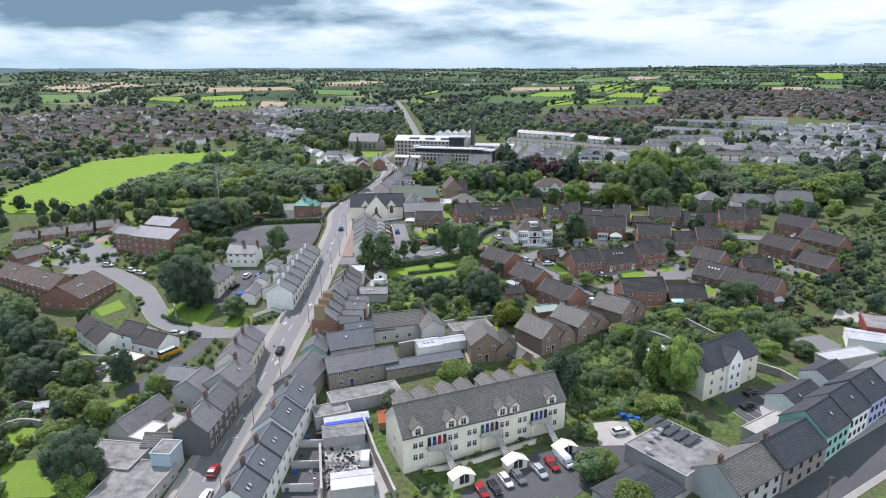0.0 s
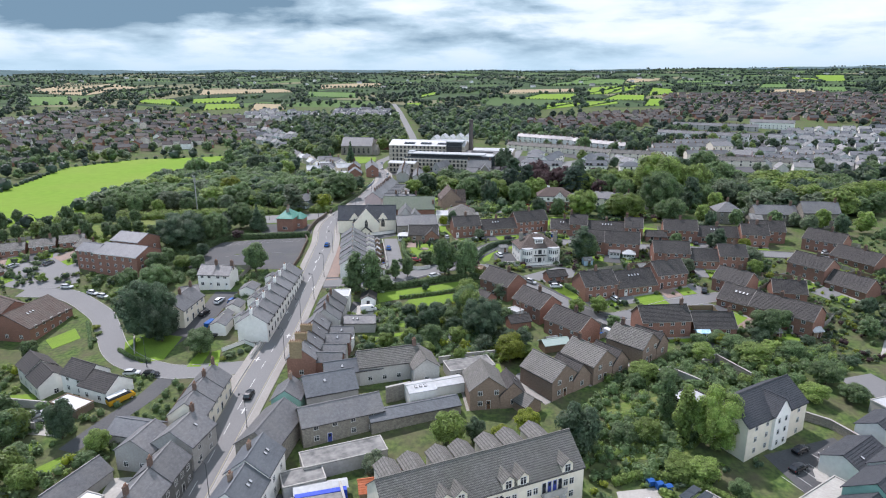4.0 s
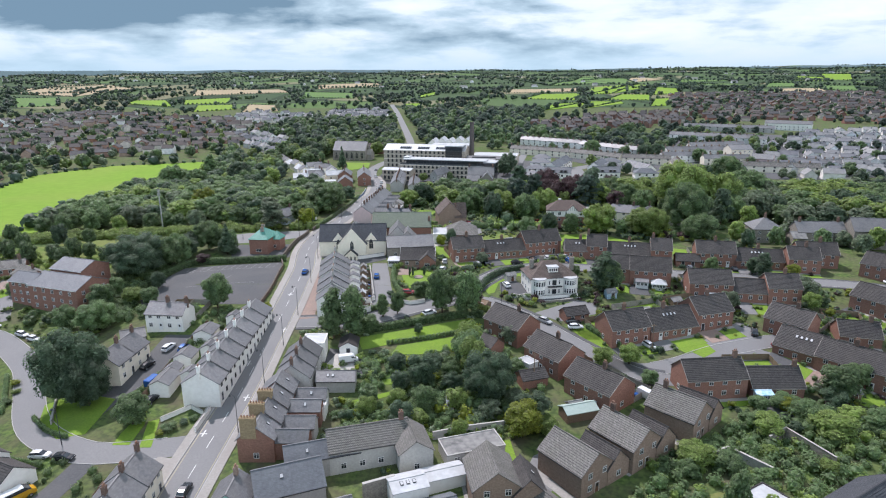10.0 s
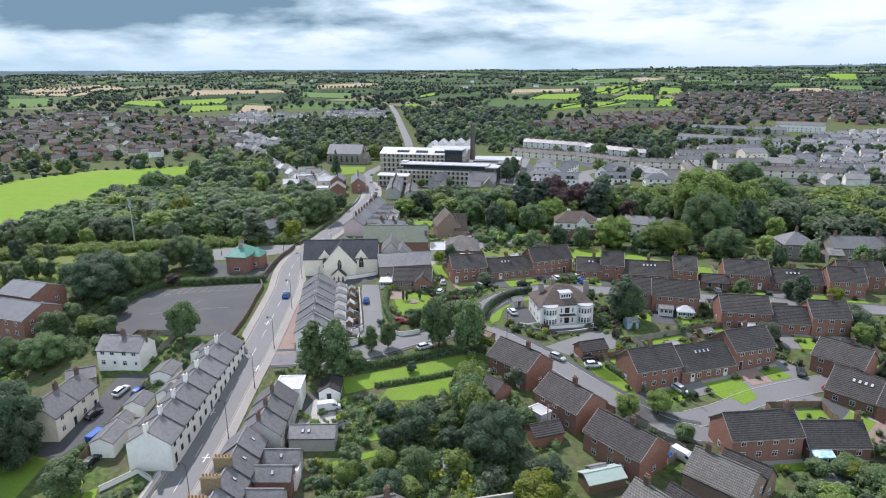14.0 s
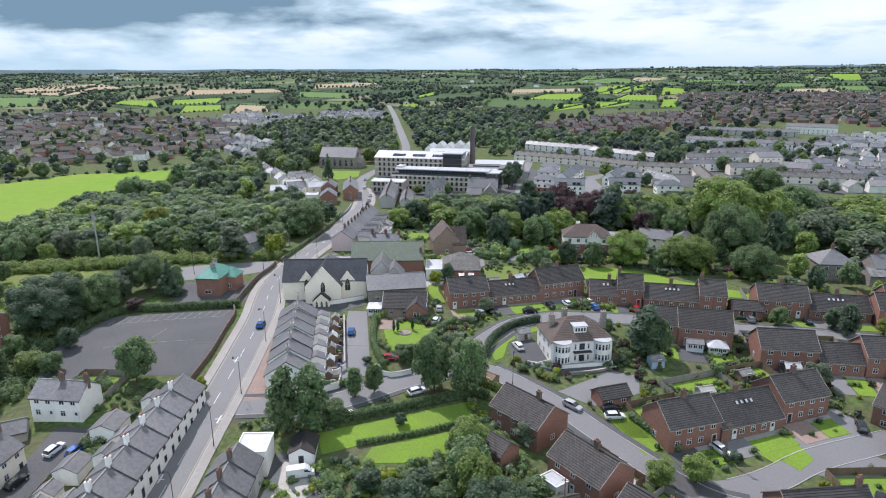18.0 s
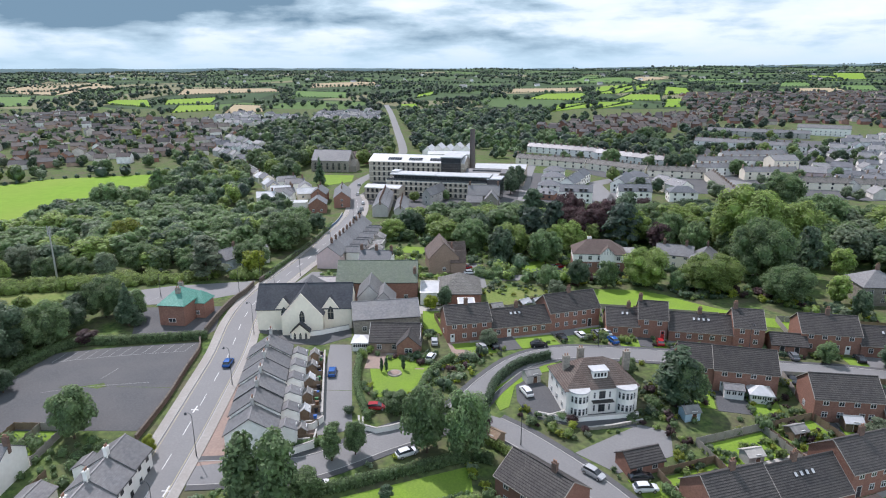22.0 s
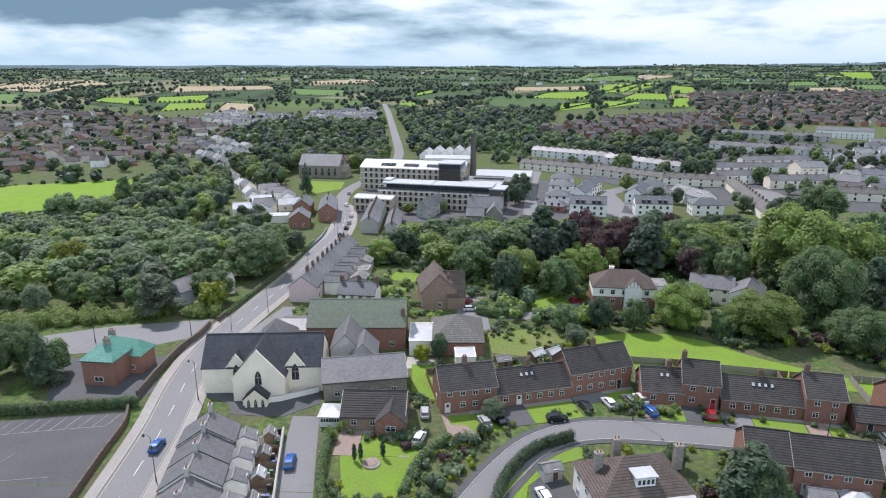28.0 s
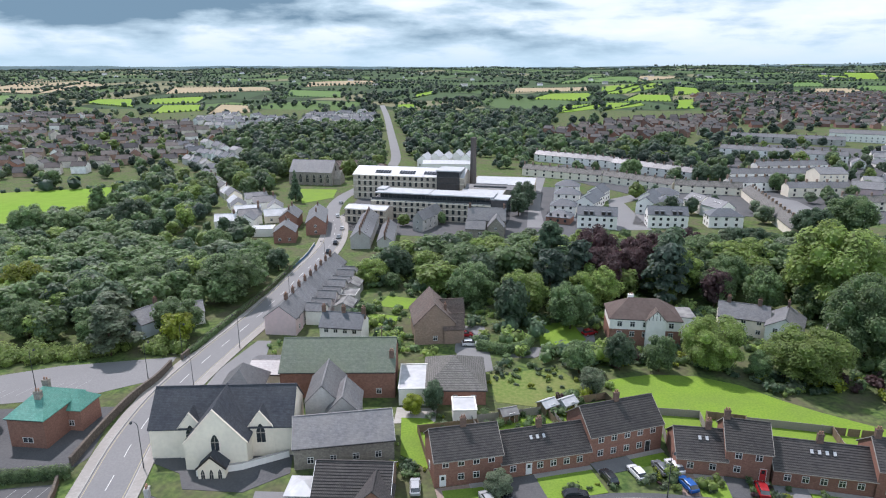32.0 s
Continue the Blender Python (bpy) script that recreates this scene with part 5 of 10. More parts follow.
estate(TWO, 95.5, 204.3, -46, 18, 10, 5, 3.3, 5, 2, (-0.1,), doors=(("f", 0.2, DW),))
estate(ONE, 86.5, 214.5, -46, 11, 10, 3.2, 3.8, 3, 1, (), ((-0.1, -0.2, 4),))
estate(TWO, 88.4, 225, -48, 11, 9, 5, 3.2, 3, 2, (0.1,))
estate(ONE, 104, 222, -12, 10, 8, 2.8, 3, 2, 1, (0.3,))
estate(TWO, 74.5, 250, -6, 12.6, 9, 5, 3.2, 4, 2, (), doors=(("f", 0.2, DB),))
estate(ONE, 85.5, 247.5, -6, 9.5, 8, 3, 3.2, 3, 1, ())
estate(TWO, 95, 247, -4, 9.5, 9, 5, 3.2, 3, 2, (0.1,))
estate(TWO + " with a conservatory", 59.3, 260, -11, 12.6, 9, 5, 3.4, 4, 2, (), doors=(("f", -0.35, DW),))
estate(TWO, 49.8, 262.4, -11, 7, 9, 5, 3.2, 2, 2, ())
estate(TWO + " at the terrace end", -0.6, 283.4, 14, 11.4, 8.5, 5, 3.2, 4, 2, (0.0,), doors=(("f", -0.38, DW), ("f", 0.42, DB)))
estate(ONE + " in the terrace", 12.4, 287, 16, 16, 8.5, 3, 3.2, 6, 1, (0.0,), ((-0.12, -0.18, 3),), (("f", -0.2, DW),))
estate(TWO + " in the terrace", 26.6, 292.2, 20, 14.4, 8.5, 5.2, 3.4, 5, 2, (0.0,), doors=(("f", 0.3, DB),))
estate(ONE + " in the terrace", 39.8, 287.6, -6, 8, 8.5, 3, 3.2, 2, 1, (0.2,), ((0.0, -0.18, 2),))
estate(TWO + " in the terrace", 47.3, 286.6, -11, 7, 8.5, 5.2, 3.2, 2, 2, (-0.45,), doors=(("f", 0.35, M_DOORS["red"]),))
estate(ONE + " in the terrace", 58.3, 284, -10, 15, 8.5, 3, 3.2, 5, 1, (0.0,), ((-0.1, -0.18, 4),))
estate(TWO + " in the terrace", 69, 281.8, -10, 7, 8.5, 5.2, 3.2, 2, 2, (-0.4,))
house("garage", "brick double garage with tiled roof", 77, 277, -10, 8, 6, 2.4, 1.8, M_BRICK, M_TILE, category="garage", doors=(("f", -0.2, DB), ("f", 0.2, DB)))
estate(TWO, 87, 279.4, -9, 13, 9, 5, 3.2, 4, 2, (0.0,), doors=(("f", 0.3, DW),))
estate(ONE, 101, 277, -8, 15.5, 9, 3, 3.2, 5, 1, (0.0,), ((-0.15, -0.18, 4),))
estate(TWO, 114, 273, -9, 10, 9, 5, 3.2, 3, 2, (0.1,))
estate(TWO, 121.5, 279, -9, 13, 9, 5, 3.2, 4, 2, (0.1,))
estate(TWO, 138, 264, -50, 14, 9, 5, 3.2, 4, 2, (0.1,))
estate(ONE, 142, 249, -62, 16, 9, 3, 3.4, 4, 1, (0.1,))
estate(TWO, 120, 238, -58, 13, 9, 5, 3.2, 3, 2, (0.1,))
estate(ONE, 127, 226, -58, 13, 9, 3, 3.4, 3, 1, (0.1,))
house("garage", "low brick garage with tiled roof", 30.6, 232, 20, 7, 4.5, 2.4, 1.5, M_BRICK, M_TILE, category="garage", win={"f": (2, 1)})

# ---- white villa with round bays ----
vl = house("villa", "large white villa with hipped brown tiled roof and round bays", 25.8, 252.8, 11, 15, 11, 5.7, 4, M_WHITE, M_TILEBROWN, hip=True, category="villa", trim=M_TRIM, win={"b": (4, 2), "l": (3, 2), "r": (3, 2)})
for u in (-4.9, 4.9):
    bay = Geo()
    bay.tube(u, -5.5, -1.5, 5.5, 1.9, 1.9, 16)
    b = part("bay", bay.mesh("bay", M_WHITE), vl)
    part("bay_roof", Geo().tube(u, -5.5, 5.5, 5.75, 2.2, 2.2, 16).mesh("bay_roof", M_METALROOF), b)
    for r in range(2):
        for a in (-60, -36, -12, 12, 36, 60):
            window(b, 0.62, 1.4, pose(u, -5.5, 0.9 + r * 2.6) @ pose(0, 0, 0, 0, 0, a) @ pose(0, -1.88, 0))
for r in range(2):
    window(vl, 1.3, 1.5, side(15, 11, "f") @ pose(0, 0, 0.4 + r * 2.9), "dark")
    for s in (-1.6, 1.6):
        window(vl, 0.5, 1.3, side(15, 11, "f") @ pose(s, 0, 0.6 + r * 2.8))
part("canopy", Geo().box(-2.2, 2.2, -6.6, -5.45, 2.75, 2.95).mesh("canopy", M_TILE), vl)
part("dormer", Geo().box(-1.5, 1.5, -3.9, -0.8, 5.6, 8.4).box(-1.8, 1.8, -4.2, -0.6, 8.4, 8.6, 1).mesh("dormer", [M_WHITE, M_METALROOF]), vl)
for i in range(4):
    window(vl, 0.6, 0.9, pose(-1.05 + i * 0.7, -3.92, 7.2))
for cx, cy in ((-5.5, 1), (-1.2, 4.2), (7.6, 1)):
    chimney(vl, cx, cy, 7.4, 1.3, 0.9, 2.6, M_STONE, 2)

# ---- bungalow ----
bg_ = house("bungalow", "brick bungalow with brown tiled roof and glazed porch", -17.6, 276.2, 0, 12, 9, 2.9, 3, M_BROWNBRICK, M_TILE, win={"f": (3, 1)}, verge=M_TRIM)
house("front_gable", "red brick gabled front", 3.6, -4, 90, 5, 5.5, 2.9, 2.4, M_BRICK, M_TILE, parent=bg_, win={"l": (1, 1)}, ww=1.8)
house("conservatory", "white framed glazed conservatory", -8, -1.5, 0, 4.5, 4.5, 2.3, 0.9, M_TRIM, M_METALROOF, parent=bg_, hip=True, win={"f": (4, 1)})

# ---- white stepped terrace ----
for i in range(6):
    t = i / 5
    house("terrace_house", "white terraced house with pale slate roof stepping up the hill", -39.6 - 4.6 * t + 0, 234.5 + 27 * t, 100, 5.35, 9, 4.9, 2.9, M_WHITE, M_SLATE, group="stepped white terrace", z=G(-40, 234.5 + 27 * t) + 0.1 + 0.25 * (i % 2), win={"f": (1, 2), "b": (1, 2), "l": (1, 1)} if i else {"f": (1, 2), "b": (1, 2)}, chim=((0.46, 0.0),), chimmat=M_GREYRENDER, verge=M_DARKTRIM)
    house("rear_return", "white two-storey rear return", -33.8 - 4.6 * t, 235.6 + 27 * t, 100, 2.8, 4, 4.2, 0.9, M_WHITE, M_SLATE, group="white rear returns", win={"f": (1, 2)}, gutter=False, ww=0.7)

# ---- gabled church ----
ch = house("church", "cream rendered church with dark slate roof and three gables", -43, 290.5, 5, 24.5, 11, 6.6, 5, M_CREAM, M_CHURCHSLATE, category="church", gutter=False, z=2.6)


def lancet(parent, m, w=1.1, h=2.6):
    pts = [(-w / 2, 0), (w / 2, 0), (w / 2, h * 0.6)] + [(w / 2 - w * (i / 5) * 0.5, h * 0.6 + h * 0.4 * math.sin(i / 5 * 1.57)) for i in range(1, 6)] + [(-w / 2 + w * (1 - i / 5) * 0.5, h * 0.6 + h * 0.4 * math.sin((1 - i / 5) * 1.57)) for i in range(1, 5)] + [(-w / 2, h * 0.6)]
    v = [(x, -0.05, z) for x, z in pts] + [(x, 0.05, z) for x, z in pts]
    n = len(pts)
    f = [tuple(range(n)), tuple(range(2 * n - 1, n - 1, -1))] + [((i + 1) % n, i, n + i, n + (i + 1) % n) for i in range(n)]
    wdw = part("lancet_window", mesh("lancet_window", v, f, M_GLASS), parent, m=m)
    part("mullion", Geo().box(-0.05, 0.05, -0.09, 0.05, 0, h * 0.85).box(-w / 2, w / 2, -0.09, 0.05, h * 0.5, h * 0.56).mesh("mullion", M_STONE), wdw)
    return wdw


def gable(parent, x, w, eave, rise, depth, ahead):
    a = pose(x, -5.5 - ahead, 0)
    g = part("gable", Geo().prism([(-w / 2, -2), (w / 2, -2), (w / 2, eave), (0, eave + rise), (-w / 2, eave)][::-1], 0, depth, 0, "y").mesh("gable", M_CREAM), parent, m=a)
    r = Geo().prism([(-w / 2 - 0.25, eave - 0.3), (0, eave + rise + 0.02), (w / 2 + 0.25, eave - 0.3), (w / 2 + 0.25, eave - 0.12), (0, eave + rise + 0.2), (-w / 2 - 0.25, eave - 0.12)][::-1], 0.25, depth + 0.4, 0, "y")
    part("gable_roof", r.mesh("gable_roof", M_CHURCHSLATE), g)
    cp = Geo().prism([(-w / 2 - 0.2, eave - 0.2), (0, eave + rise + 0.1), (w / 2 + 0.2, eave - 0.2), (w / 2 + 0.2, eave - 0.02), (0, eave + rise + 0.28), (-w / 2 - 0.2, eave - 0.02)][::-1], -0.12, 0.26, 0, "y")
    part("coping", cp.mesh("coping", M_CREAM), g)
    return g


gl = gable(ch, -5.2, 4.4, 6.2, 3.0, 5.0, 0.12)
lancet(gl, pose(0, 0, 3.4), 1.5, 3.6)
gr = gable(ch, 6.8, 4.4, 6.2, 3.0, 5.0, 0.12)
lancet(gr, pose(0, 0, 3.4), 1.5, 3.6)
gm = gable(ch, 0.0, 10.4, 5.6, 6.0, 9.3, 3.6)
lancet(gm, pose(0, 0, 4.2), 1.3, 3.0)
pr = gable(ch, -0.2, 4.4, 2.4, 2.0, 3.2, 6.2)
for s in (-1.4, 0, 1.4):
    lancet(pr, pose(s, 0, 0.4), 0.6, 1.9)
part("porch_bargeboard", Geo().prism([(-2.5, 2.2), (0, 4.5), (2.5, 2.2), (2.5, 2.6), (0, 4.9), (-2.5, 2.6)][::-1], -0.2, 0.0, 0, "y").mesh("porch_bargeboard", M_TIMBERDK), pr)
house("church_rear_wing", "hipped slate rear wing of the church", -44.5, 301.5, 95, 11, 8, 5.2, 4, M_CREAM, M_SLATE, hip=True, category="church", gutter=False)
house("church_chapel", "grey chapel wing with stepped slate roof", -27.4, 300, 95, 11, 6.5, 5.6, 3.4, M_GREYRENDER, M_SLATE, category="chapel", gutter=False)
house("church_apse", "lower slate-roofed chapel end", -23.2, 297, 95, 8, 6, 4.6, 3, M_GREYRENDER, M_SLATE, category="chapel", gutter=False)
house("stone_hall", "stone hall with grey slate roof", -21.8, 288.3, 12, 17, 10, 4.2, 3, M_STONE, M_SLATE, win={"f": (4, 1)}, category="hall", verge=M_GREYRENDER)
house("parish_hall", "brick parish hall with broad mossy green roof", -26.9, 312.8, 3, 23.5, 13, 6, 4.6, M_BRICK, M_MOSSROOF, win={"f": (5, 1)}, category="hall", chim=((0.47, -0.3),))
house("hall_annex", "cream single-storey annex with grey roof", -42, 312.5, 3, 8, 9, 4.2, 1.2, M_CREAM, M_SLATE, category="hall", win={"f": (3, 1)})
house("white_flat_annex", "white flat-roofed annex with rooflights", -11, 309.5, 3, 6, 11, 3.4, 0, M_WHITE, M_METALROOF, category="extension")
house("slate_hip_hall", "low hall with grey hipped slate roof", -2.6, 312, 2, 12.4, 15, 3.4, 4, M_BRICK, M_TILEGREY, hip=True, category="hall", win={"f": (3, 1)})
house("car_port", "small white-roofed car port", -0.5, 300, 5, 4.5, 5, 2.6, 0, M_WHITE, M_METALROOF, category="car port")

# green-roofed brick house
gh = house("green_roof_house", "brick house with bright green hipped tiled roof", -78.0, 291.8, -4, 7.0, 11, 5.8, 3.4, M_BRICK, M_GREENROOF, hip=True, win={"f": (1, 1), "l": (2, 1)}, ww=2.0, wh=1.0)
house("rear_wing", "green-roofed red brick rear wing", 4.0, 3.4, 0, 4.0, 5.6, 4.6, 2.4, M_BRICK, M_GREENROOF, parent=gh, hip=True, win={"f": (1, 1)})
chimney(gh, -0.5, 1.5, 8.2, 1.2, 0.8, 1.6, M_STONE)
chimney(gh, 0.5, -2.0, 8.2, 1.2, 0.8, 1.2, M_STONE)

# half-timbered house, cottages, brown house
mn = house("half_timbered_house", "brick and white half-timbered house with hipped brown roof", 43.9, 340.1, -5, 17, 10, 5.7, 3.6, M_WHITE, M_TILEBROWN, hip=True, category="house", z=4.6)
next(c for c in mn.children if c.name.startswith("roof")).data.materials[0] = mat("dark_brown_roof", (0.075, 0.052, 0.045), (0.105, 0.075, 0.064), 0.75, 1.5, 0.3, 0.1, 0.3, 0, (0.12, 0.095, 0.08))
part("brick_storey", Geo().box(-8.54, 8.54, -5.04, 5.04, -2.0, 2.7).mesh("brick_storey", M_BRICK), mn)
windows(mn, 17, 10.1, 5.7, "f", 5, 2, 1.2, 1.3)
house("front_gable", "white and black half-timbered gable", 2.4, -4.6, 90, 2.2, 4.6, 5.7, 2.4, M_WHITE, M_TILEBROWN, parent=mn)
for i in range(5):
    part("timber", Geo().box(0.7 + i * 0.85 - 0.06, 0.7 + i * 0.85 + 0.06, -5.74, -5.68, 5.5, 6.2 + 1.5 - abs(i - 2) * 0.7).mesh("timber", M_TIMBERDK), mn)
part("flat_wing", Geo().box(8.5, 12.5, -2, 5, -2, 5.2).mesh("flat_wing", M_WHITE), mn)
part("flat_wing_roof", Geo().box(8.4, 12.6, -2.1, 5.1, 5.2, 5.4).mesh("flat_wing_roof", M_FELT), mn)
chimney(mn, -3, 1, 8, 1.3, 0.9, 1.8, M_WHITE)
house("cottage", "white cottage with grey roof among trees", 71.5, 346, -20, 12, 8, 4.8, 2.6, M_CREAM, M_SLATE, win={"f": (3, 2)}, chim=(-0.3, 0.3))
house("cottage", "white gabled cottage wing with windows", 79.5, 340, 60, 11, 8, 5, 2.4, M_WHITE, M_SLATE, win={"l": (2, 2)}, chim=(0.4,))
house("outbuilding", "small grey slated outbuilding", 93.5, 340, 60, 8, 6, 3, 2, M_GREYRENDER, M_SLATE, category="shed")
house("brown_house", "brown brick house with steep brown tiled roof", -9, 340.3, 100, 13, 10, 5.5, 5, M_BROWNBRICK, M_TILEBROWN, win={"l": (1, 1), "f": (2, 2)}, chim=((-0.2, -0.3),), verge=M_TILEBROWN)
house("brown_house_wing", "steep brown-tiled cross gable of the brown house", -4.2, 343, 10, 6, 5.5, 5, 3.6, M_BROWNBRICK, M_TILEBROWN, win={"r": (1, 2)}, gutter=False)
house("brown_house_wing", "lower brown-tiled cross gable of the brown house", -3.6, 336.6, 10, 5, 4.6, 4, 3, M_BROWNBRICK, M_TILEBROWN, win={"r": (1, 1)}, gutter=False)
house("blue_cottage", "pale blue cottage with slate roof half hidden by trees", -83, 339.5, 62, 9, 8, 4, 2.5, mat("pale_blue_render", (0.52, 0.58, 0.62), (0.46, 0.52, 0.56), 0.85, 1.2, 0.2, 0.08), M_SLATE, chim=(0.3,), win={"l": (1, 1)})
house("cottage_wing", "low white slate-roofed cottage wing", -76, 345, 30, 10, 6, 3.6, 2, M_WHITE, M_SLATE)
row(9, "street_house", "dull pink terraced house with tall chimneys", -45.8, 366.5, 86, 46, 7.6, 4.8, 3, M_PINKGREY, M_SLATE, "far street terrace", -0.01, win={"f": (1, 2), "l": (1, 2)}, chim=(-0.5,))
house("pink_end_house", "pale pink rendered end house", -47.5, 340.6, 86, 5.4, 8.2, 4.8, 3, M_PINK, M_SLATE, win={"f": (1, 2)}, chim=(0.4,))
for i in range(8):
    house("rear_return", "narrow pink-grey rear return with slate roof", -40.3 + i * 0.36, 346.5 + i * 5.1, -4, 5.2, 3.3, 4.2 - 0.5 * (i % 2), 1.5, M_PINKGREY if i % 3 else M_WHITE, M_SLATE, group="street rear returns", gutter=False)
house("white_pair", "white house with dark slate roof and two chimneys", -30.6, 335, -6, 10.5, 7, 5, 2.6, M_WHITE, M_SLATEBLUE, win={"f": (4, 2)}, chim=(-0.48, 0.0, 0.48))
for i in range(3):
    house("yard_building", "low flat-roofed yard building", -34 - i * 0.6, 354 + i * 9, 86, 6, 5, 3, 0 if i % 2 else 1.2, M_GREYRENDER, M_FELT, category="yard building", group="yard buildings")

# grey stone houses east of the brick estate
house("stone_villa", "square grey stone villa with hipped slate roof", 119, 313, -4, 11.5, 11, 5.6, 3.6, M_STONE, M_SLATE, hip=True, win={"f": (3, 2)}, chim=(0.0,), group="grey stone villas")
house("stone_villa", "long grey stone house with slate roof", 138, 309, -3, 18, 9, 5.2, 3.2, M_STONE, M_SLATE, win={"f": (5, 2)}, chim=(-0.4, 0.4), group="grey stone villas")
house("stone_villa", "tall grey stone house with slate roof", 155, 304, -8, 15, 11, 7, 4, M_STONE, M_SLATE, win={"f": (4, 2), "l": (2, 2)}, chim=(0.42,), group="grey stone villas")
house("stone_wing", "small stone wing with pale roof", 128.5, 305.5, -4, 5, 7, 3.4, 1.8, M_STONE, M_FELT, group="grey stone villas")

# ---- mill quarter ----
house("red_house", "long red brick house with grey roof beside the street", -66, 457, 100, 26, 8, 5.5, 3, M_BRICK, M_SLATE, win={"l": (1, 2), "b": (5, 2)}, chim=(-0.2, 0.3), group="red houses")
house("red_house", "red brick house with hipped grey roof", -74, 436, 100, 11, 8.5, 4.5, 3, M_BRICK, M_SLATE, win={"l": (2, 1)}, chim=(0.3,), group="red houses")
house("red_house", "red brick house with grey roof behind a yard", -79, 462, 96, 14, 8, 5, 3, M_BRICK, M_SLATE, win={"l": (1, 2)}, chim=(0.3, -0.3), group="red houses")
house("yard_shed", "low white flat-roofed yard building", -86, 444, 8, 9, 7, 3, 0, M_WHITE, M_METALROOF, category="yard building")
COTS = ((-88, 470, 20, 11), (-99, 466, 24, 10), (-92, 482, 105, 10), (-104, 478, 15, 12), (-112, 488, 110, 11), (-101, 494, 20, 11), (-118, 500, 118, 10), (-110, 508, 28, 11), (-124, 514, 120, 12), (-131, 526, 122, 11), (-139, 539, 124, 12), (-147, 552, 126, 11), (-121, 532, 124, 10), (-155, 566, 128, 11), (-96, 455, 95, 9), (-107, 458, 15, 9), (-164, 580, 128, 12))
for i, (cx, cy, cyaw, cl) in enumerate(COTS):
    house("white_cottage", "small white cottage with pale slate roof", cx, cy, cyaw, cl, 7, 3.4 + 0.7 * (i % 3), 2.4, M_WHITE if i % 4 else M_CREAM, M_SLATE if i % 3 else M_METALROOF, win={"f": (2, 1), "l": (1, 1)}, group="cottages below the church", gutter=False, chim=(0.4,) if i % 2 else ())


def mill(label, x, y, yaw, L, D, h, storeys, cols, z, rise=0.0):
    """A sandstone mill block with rows of tall windows under a pale roof."""
    m = house("mill", label, x, y, yaw, L, D, h, rise, M_SANDSTONE, M_METALROOF, category="mill", z=z, trim=M_CONC, gutter=False)
    for s in ("f", "l"):
        n = cols if s == "f" else max(2, int(cols * D / L))
        for r in range(storeys):
            for c in range(n):
                xx = (L if s == "f" else D) * 0.94 * ((c + 0.5) / n - 0.5)
                window(m, 1.3, 2.1, side(L, D, s) @ pose(xx, 0, 1.0 + r * (h / storeys)), "dark", False)
    for r in range(1, storeys):
        part("string_course", Geo().box(-L / 2 - 0.12, L / 2 + 0.12, -D / 2 - 0.14, -D / 2 - 0.01, r * h / storeys - 0.1, r * h / storeys + 0.16).mesh("string_course", M_CREAM), m)
    part("cornice", Geo().box(-L / 2 - 0.25, L / 2 + 0.25, -D / 2 - 0.35, -D / 2 - 0.15, h - 0.55, h - 0.15).mesh("cornice", M_CREAM), m)
    return m


m1 = mill("long sandstone mill with a set-back glazed top storey", -16.4, 480.2, -12, 56.5, 13.5, 9.0, 3, 19, 1.3)
part("roof_terrace", Geo().box(-28.1, 28.1, -6.6, 6.6, 9.14, 9.2).mesh("roof_terrace", M_TAR), m1)
part("glazed_storey", Geo().box(-24.5, 28.2, -4.6, 5.2, 9.2, 12.1).mesh("glazed_storey", M_GLASS), m1)
gz = Geo()
for i in range(27):
    gz.box(-24.5 + i * 2.0, -24.38 + i * 2.0, -4.68, -4.56, 9.2, 12.1)
part("glazing_bars", gz.mesh("glazing_bars", M_STEEL), m1)
part("top_roof", Geo().box(-26.5, -1.0, -6.0, 6.2, 12.1, 12.6).box(-0.6, 29.4, -6.0, 6.2, 12.1, 12.6).box(-27.5, -23.5, -1.5, 6.6, 12.6, 13.3).mesh("top_roof", M_METALROOF), m1)
part("balustrade", Geo().box(-28.0, 28.0, -6.74, -6.68, 9.3, 10.3).mesh("balustrade", M_STEEL), m1)
part("stair_tower", Geo().box(28.3, 35.5, -6.2, 5.0, -2, 11.4).box(28.1, 35.9, -6.5, 5.3, 11.4, 11.9, 1).mesh("stair_tower", [M_GLASS, M_METALROOF]), m1)
m2 = mill("taller four-storey sandstone mill with pale pitched roof and rooflight bands", -30.7, 532.3, -10.5, 61, 20, 13.2, 4, 18, 1.3, 3.4)
for i in range(3):
    g = Geo()
    for k in range(6):
        u = -18.5 + i * 13.5 + k * 1.45
        g.prism([(-8.0, 14.05), (-5.2, 15.0), (-5.2, 15.25), (-8.0, 14.3)], u, u + 1.2)
    part("rooflight", g.mesh("rooflight", M_GLASS), m2)
part("stair_tower", Geo().box(16.5, 28.5, -11.5, 2, 3.0, 16.4).box(16.0, 29.2, -12.0, 3, 16.4, 17.0, 1).mesh("stair_tower", [M_GLASS, M_METALROOF]), m2)
for r in range(4):
    part("floor_band", Geo().box(16.4, 28.6, -11.62, -11.5, 3.2 + r * 3.3, 3.6 + r * 3.3).mesh("floor_band", M_STEEL), m2)
mill("low sandstone mill office with pale hipped roof", -45.4, 471.6, -13, 19.5, 10, 7.0, 2, 7, 1.4, 0.9)
stack = thing("mill_chimney", "tall dark brick mill chimney", "chimney", 2.5, 530, 0)
part("shaft", Geo().tube(0, 0, -2, 33, 2.0, 1.45, 12).tube(0, 0, 31.6, 32.6, 1.75, 1.75, 12).mesh("shaft", mat("soot_brick", (0.085, 0.075, 0.07), (0.12, 0.10, 0.09), 0.9, 3, 0.3, 0.2)), stack)
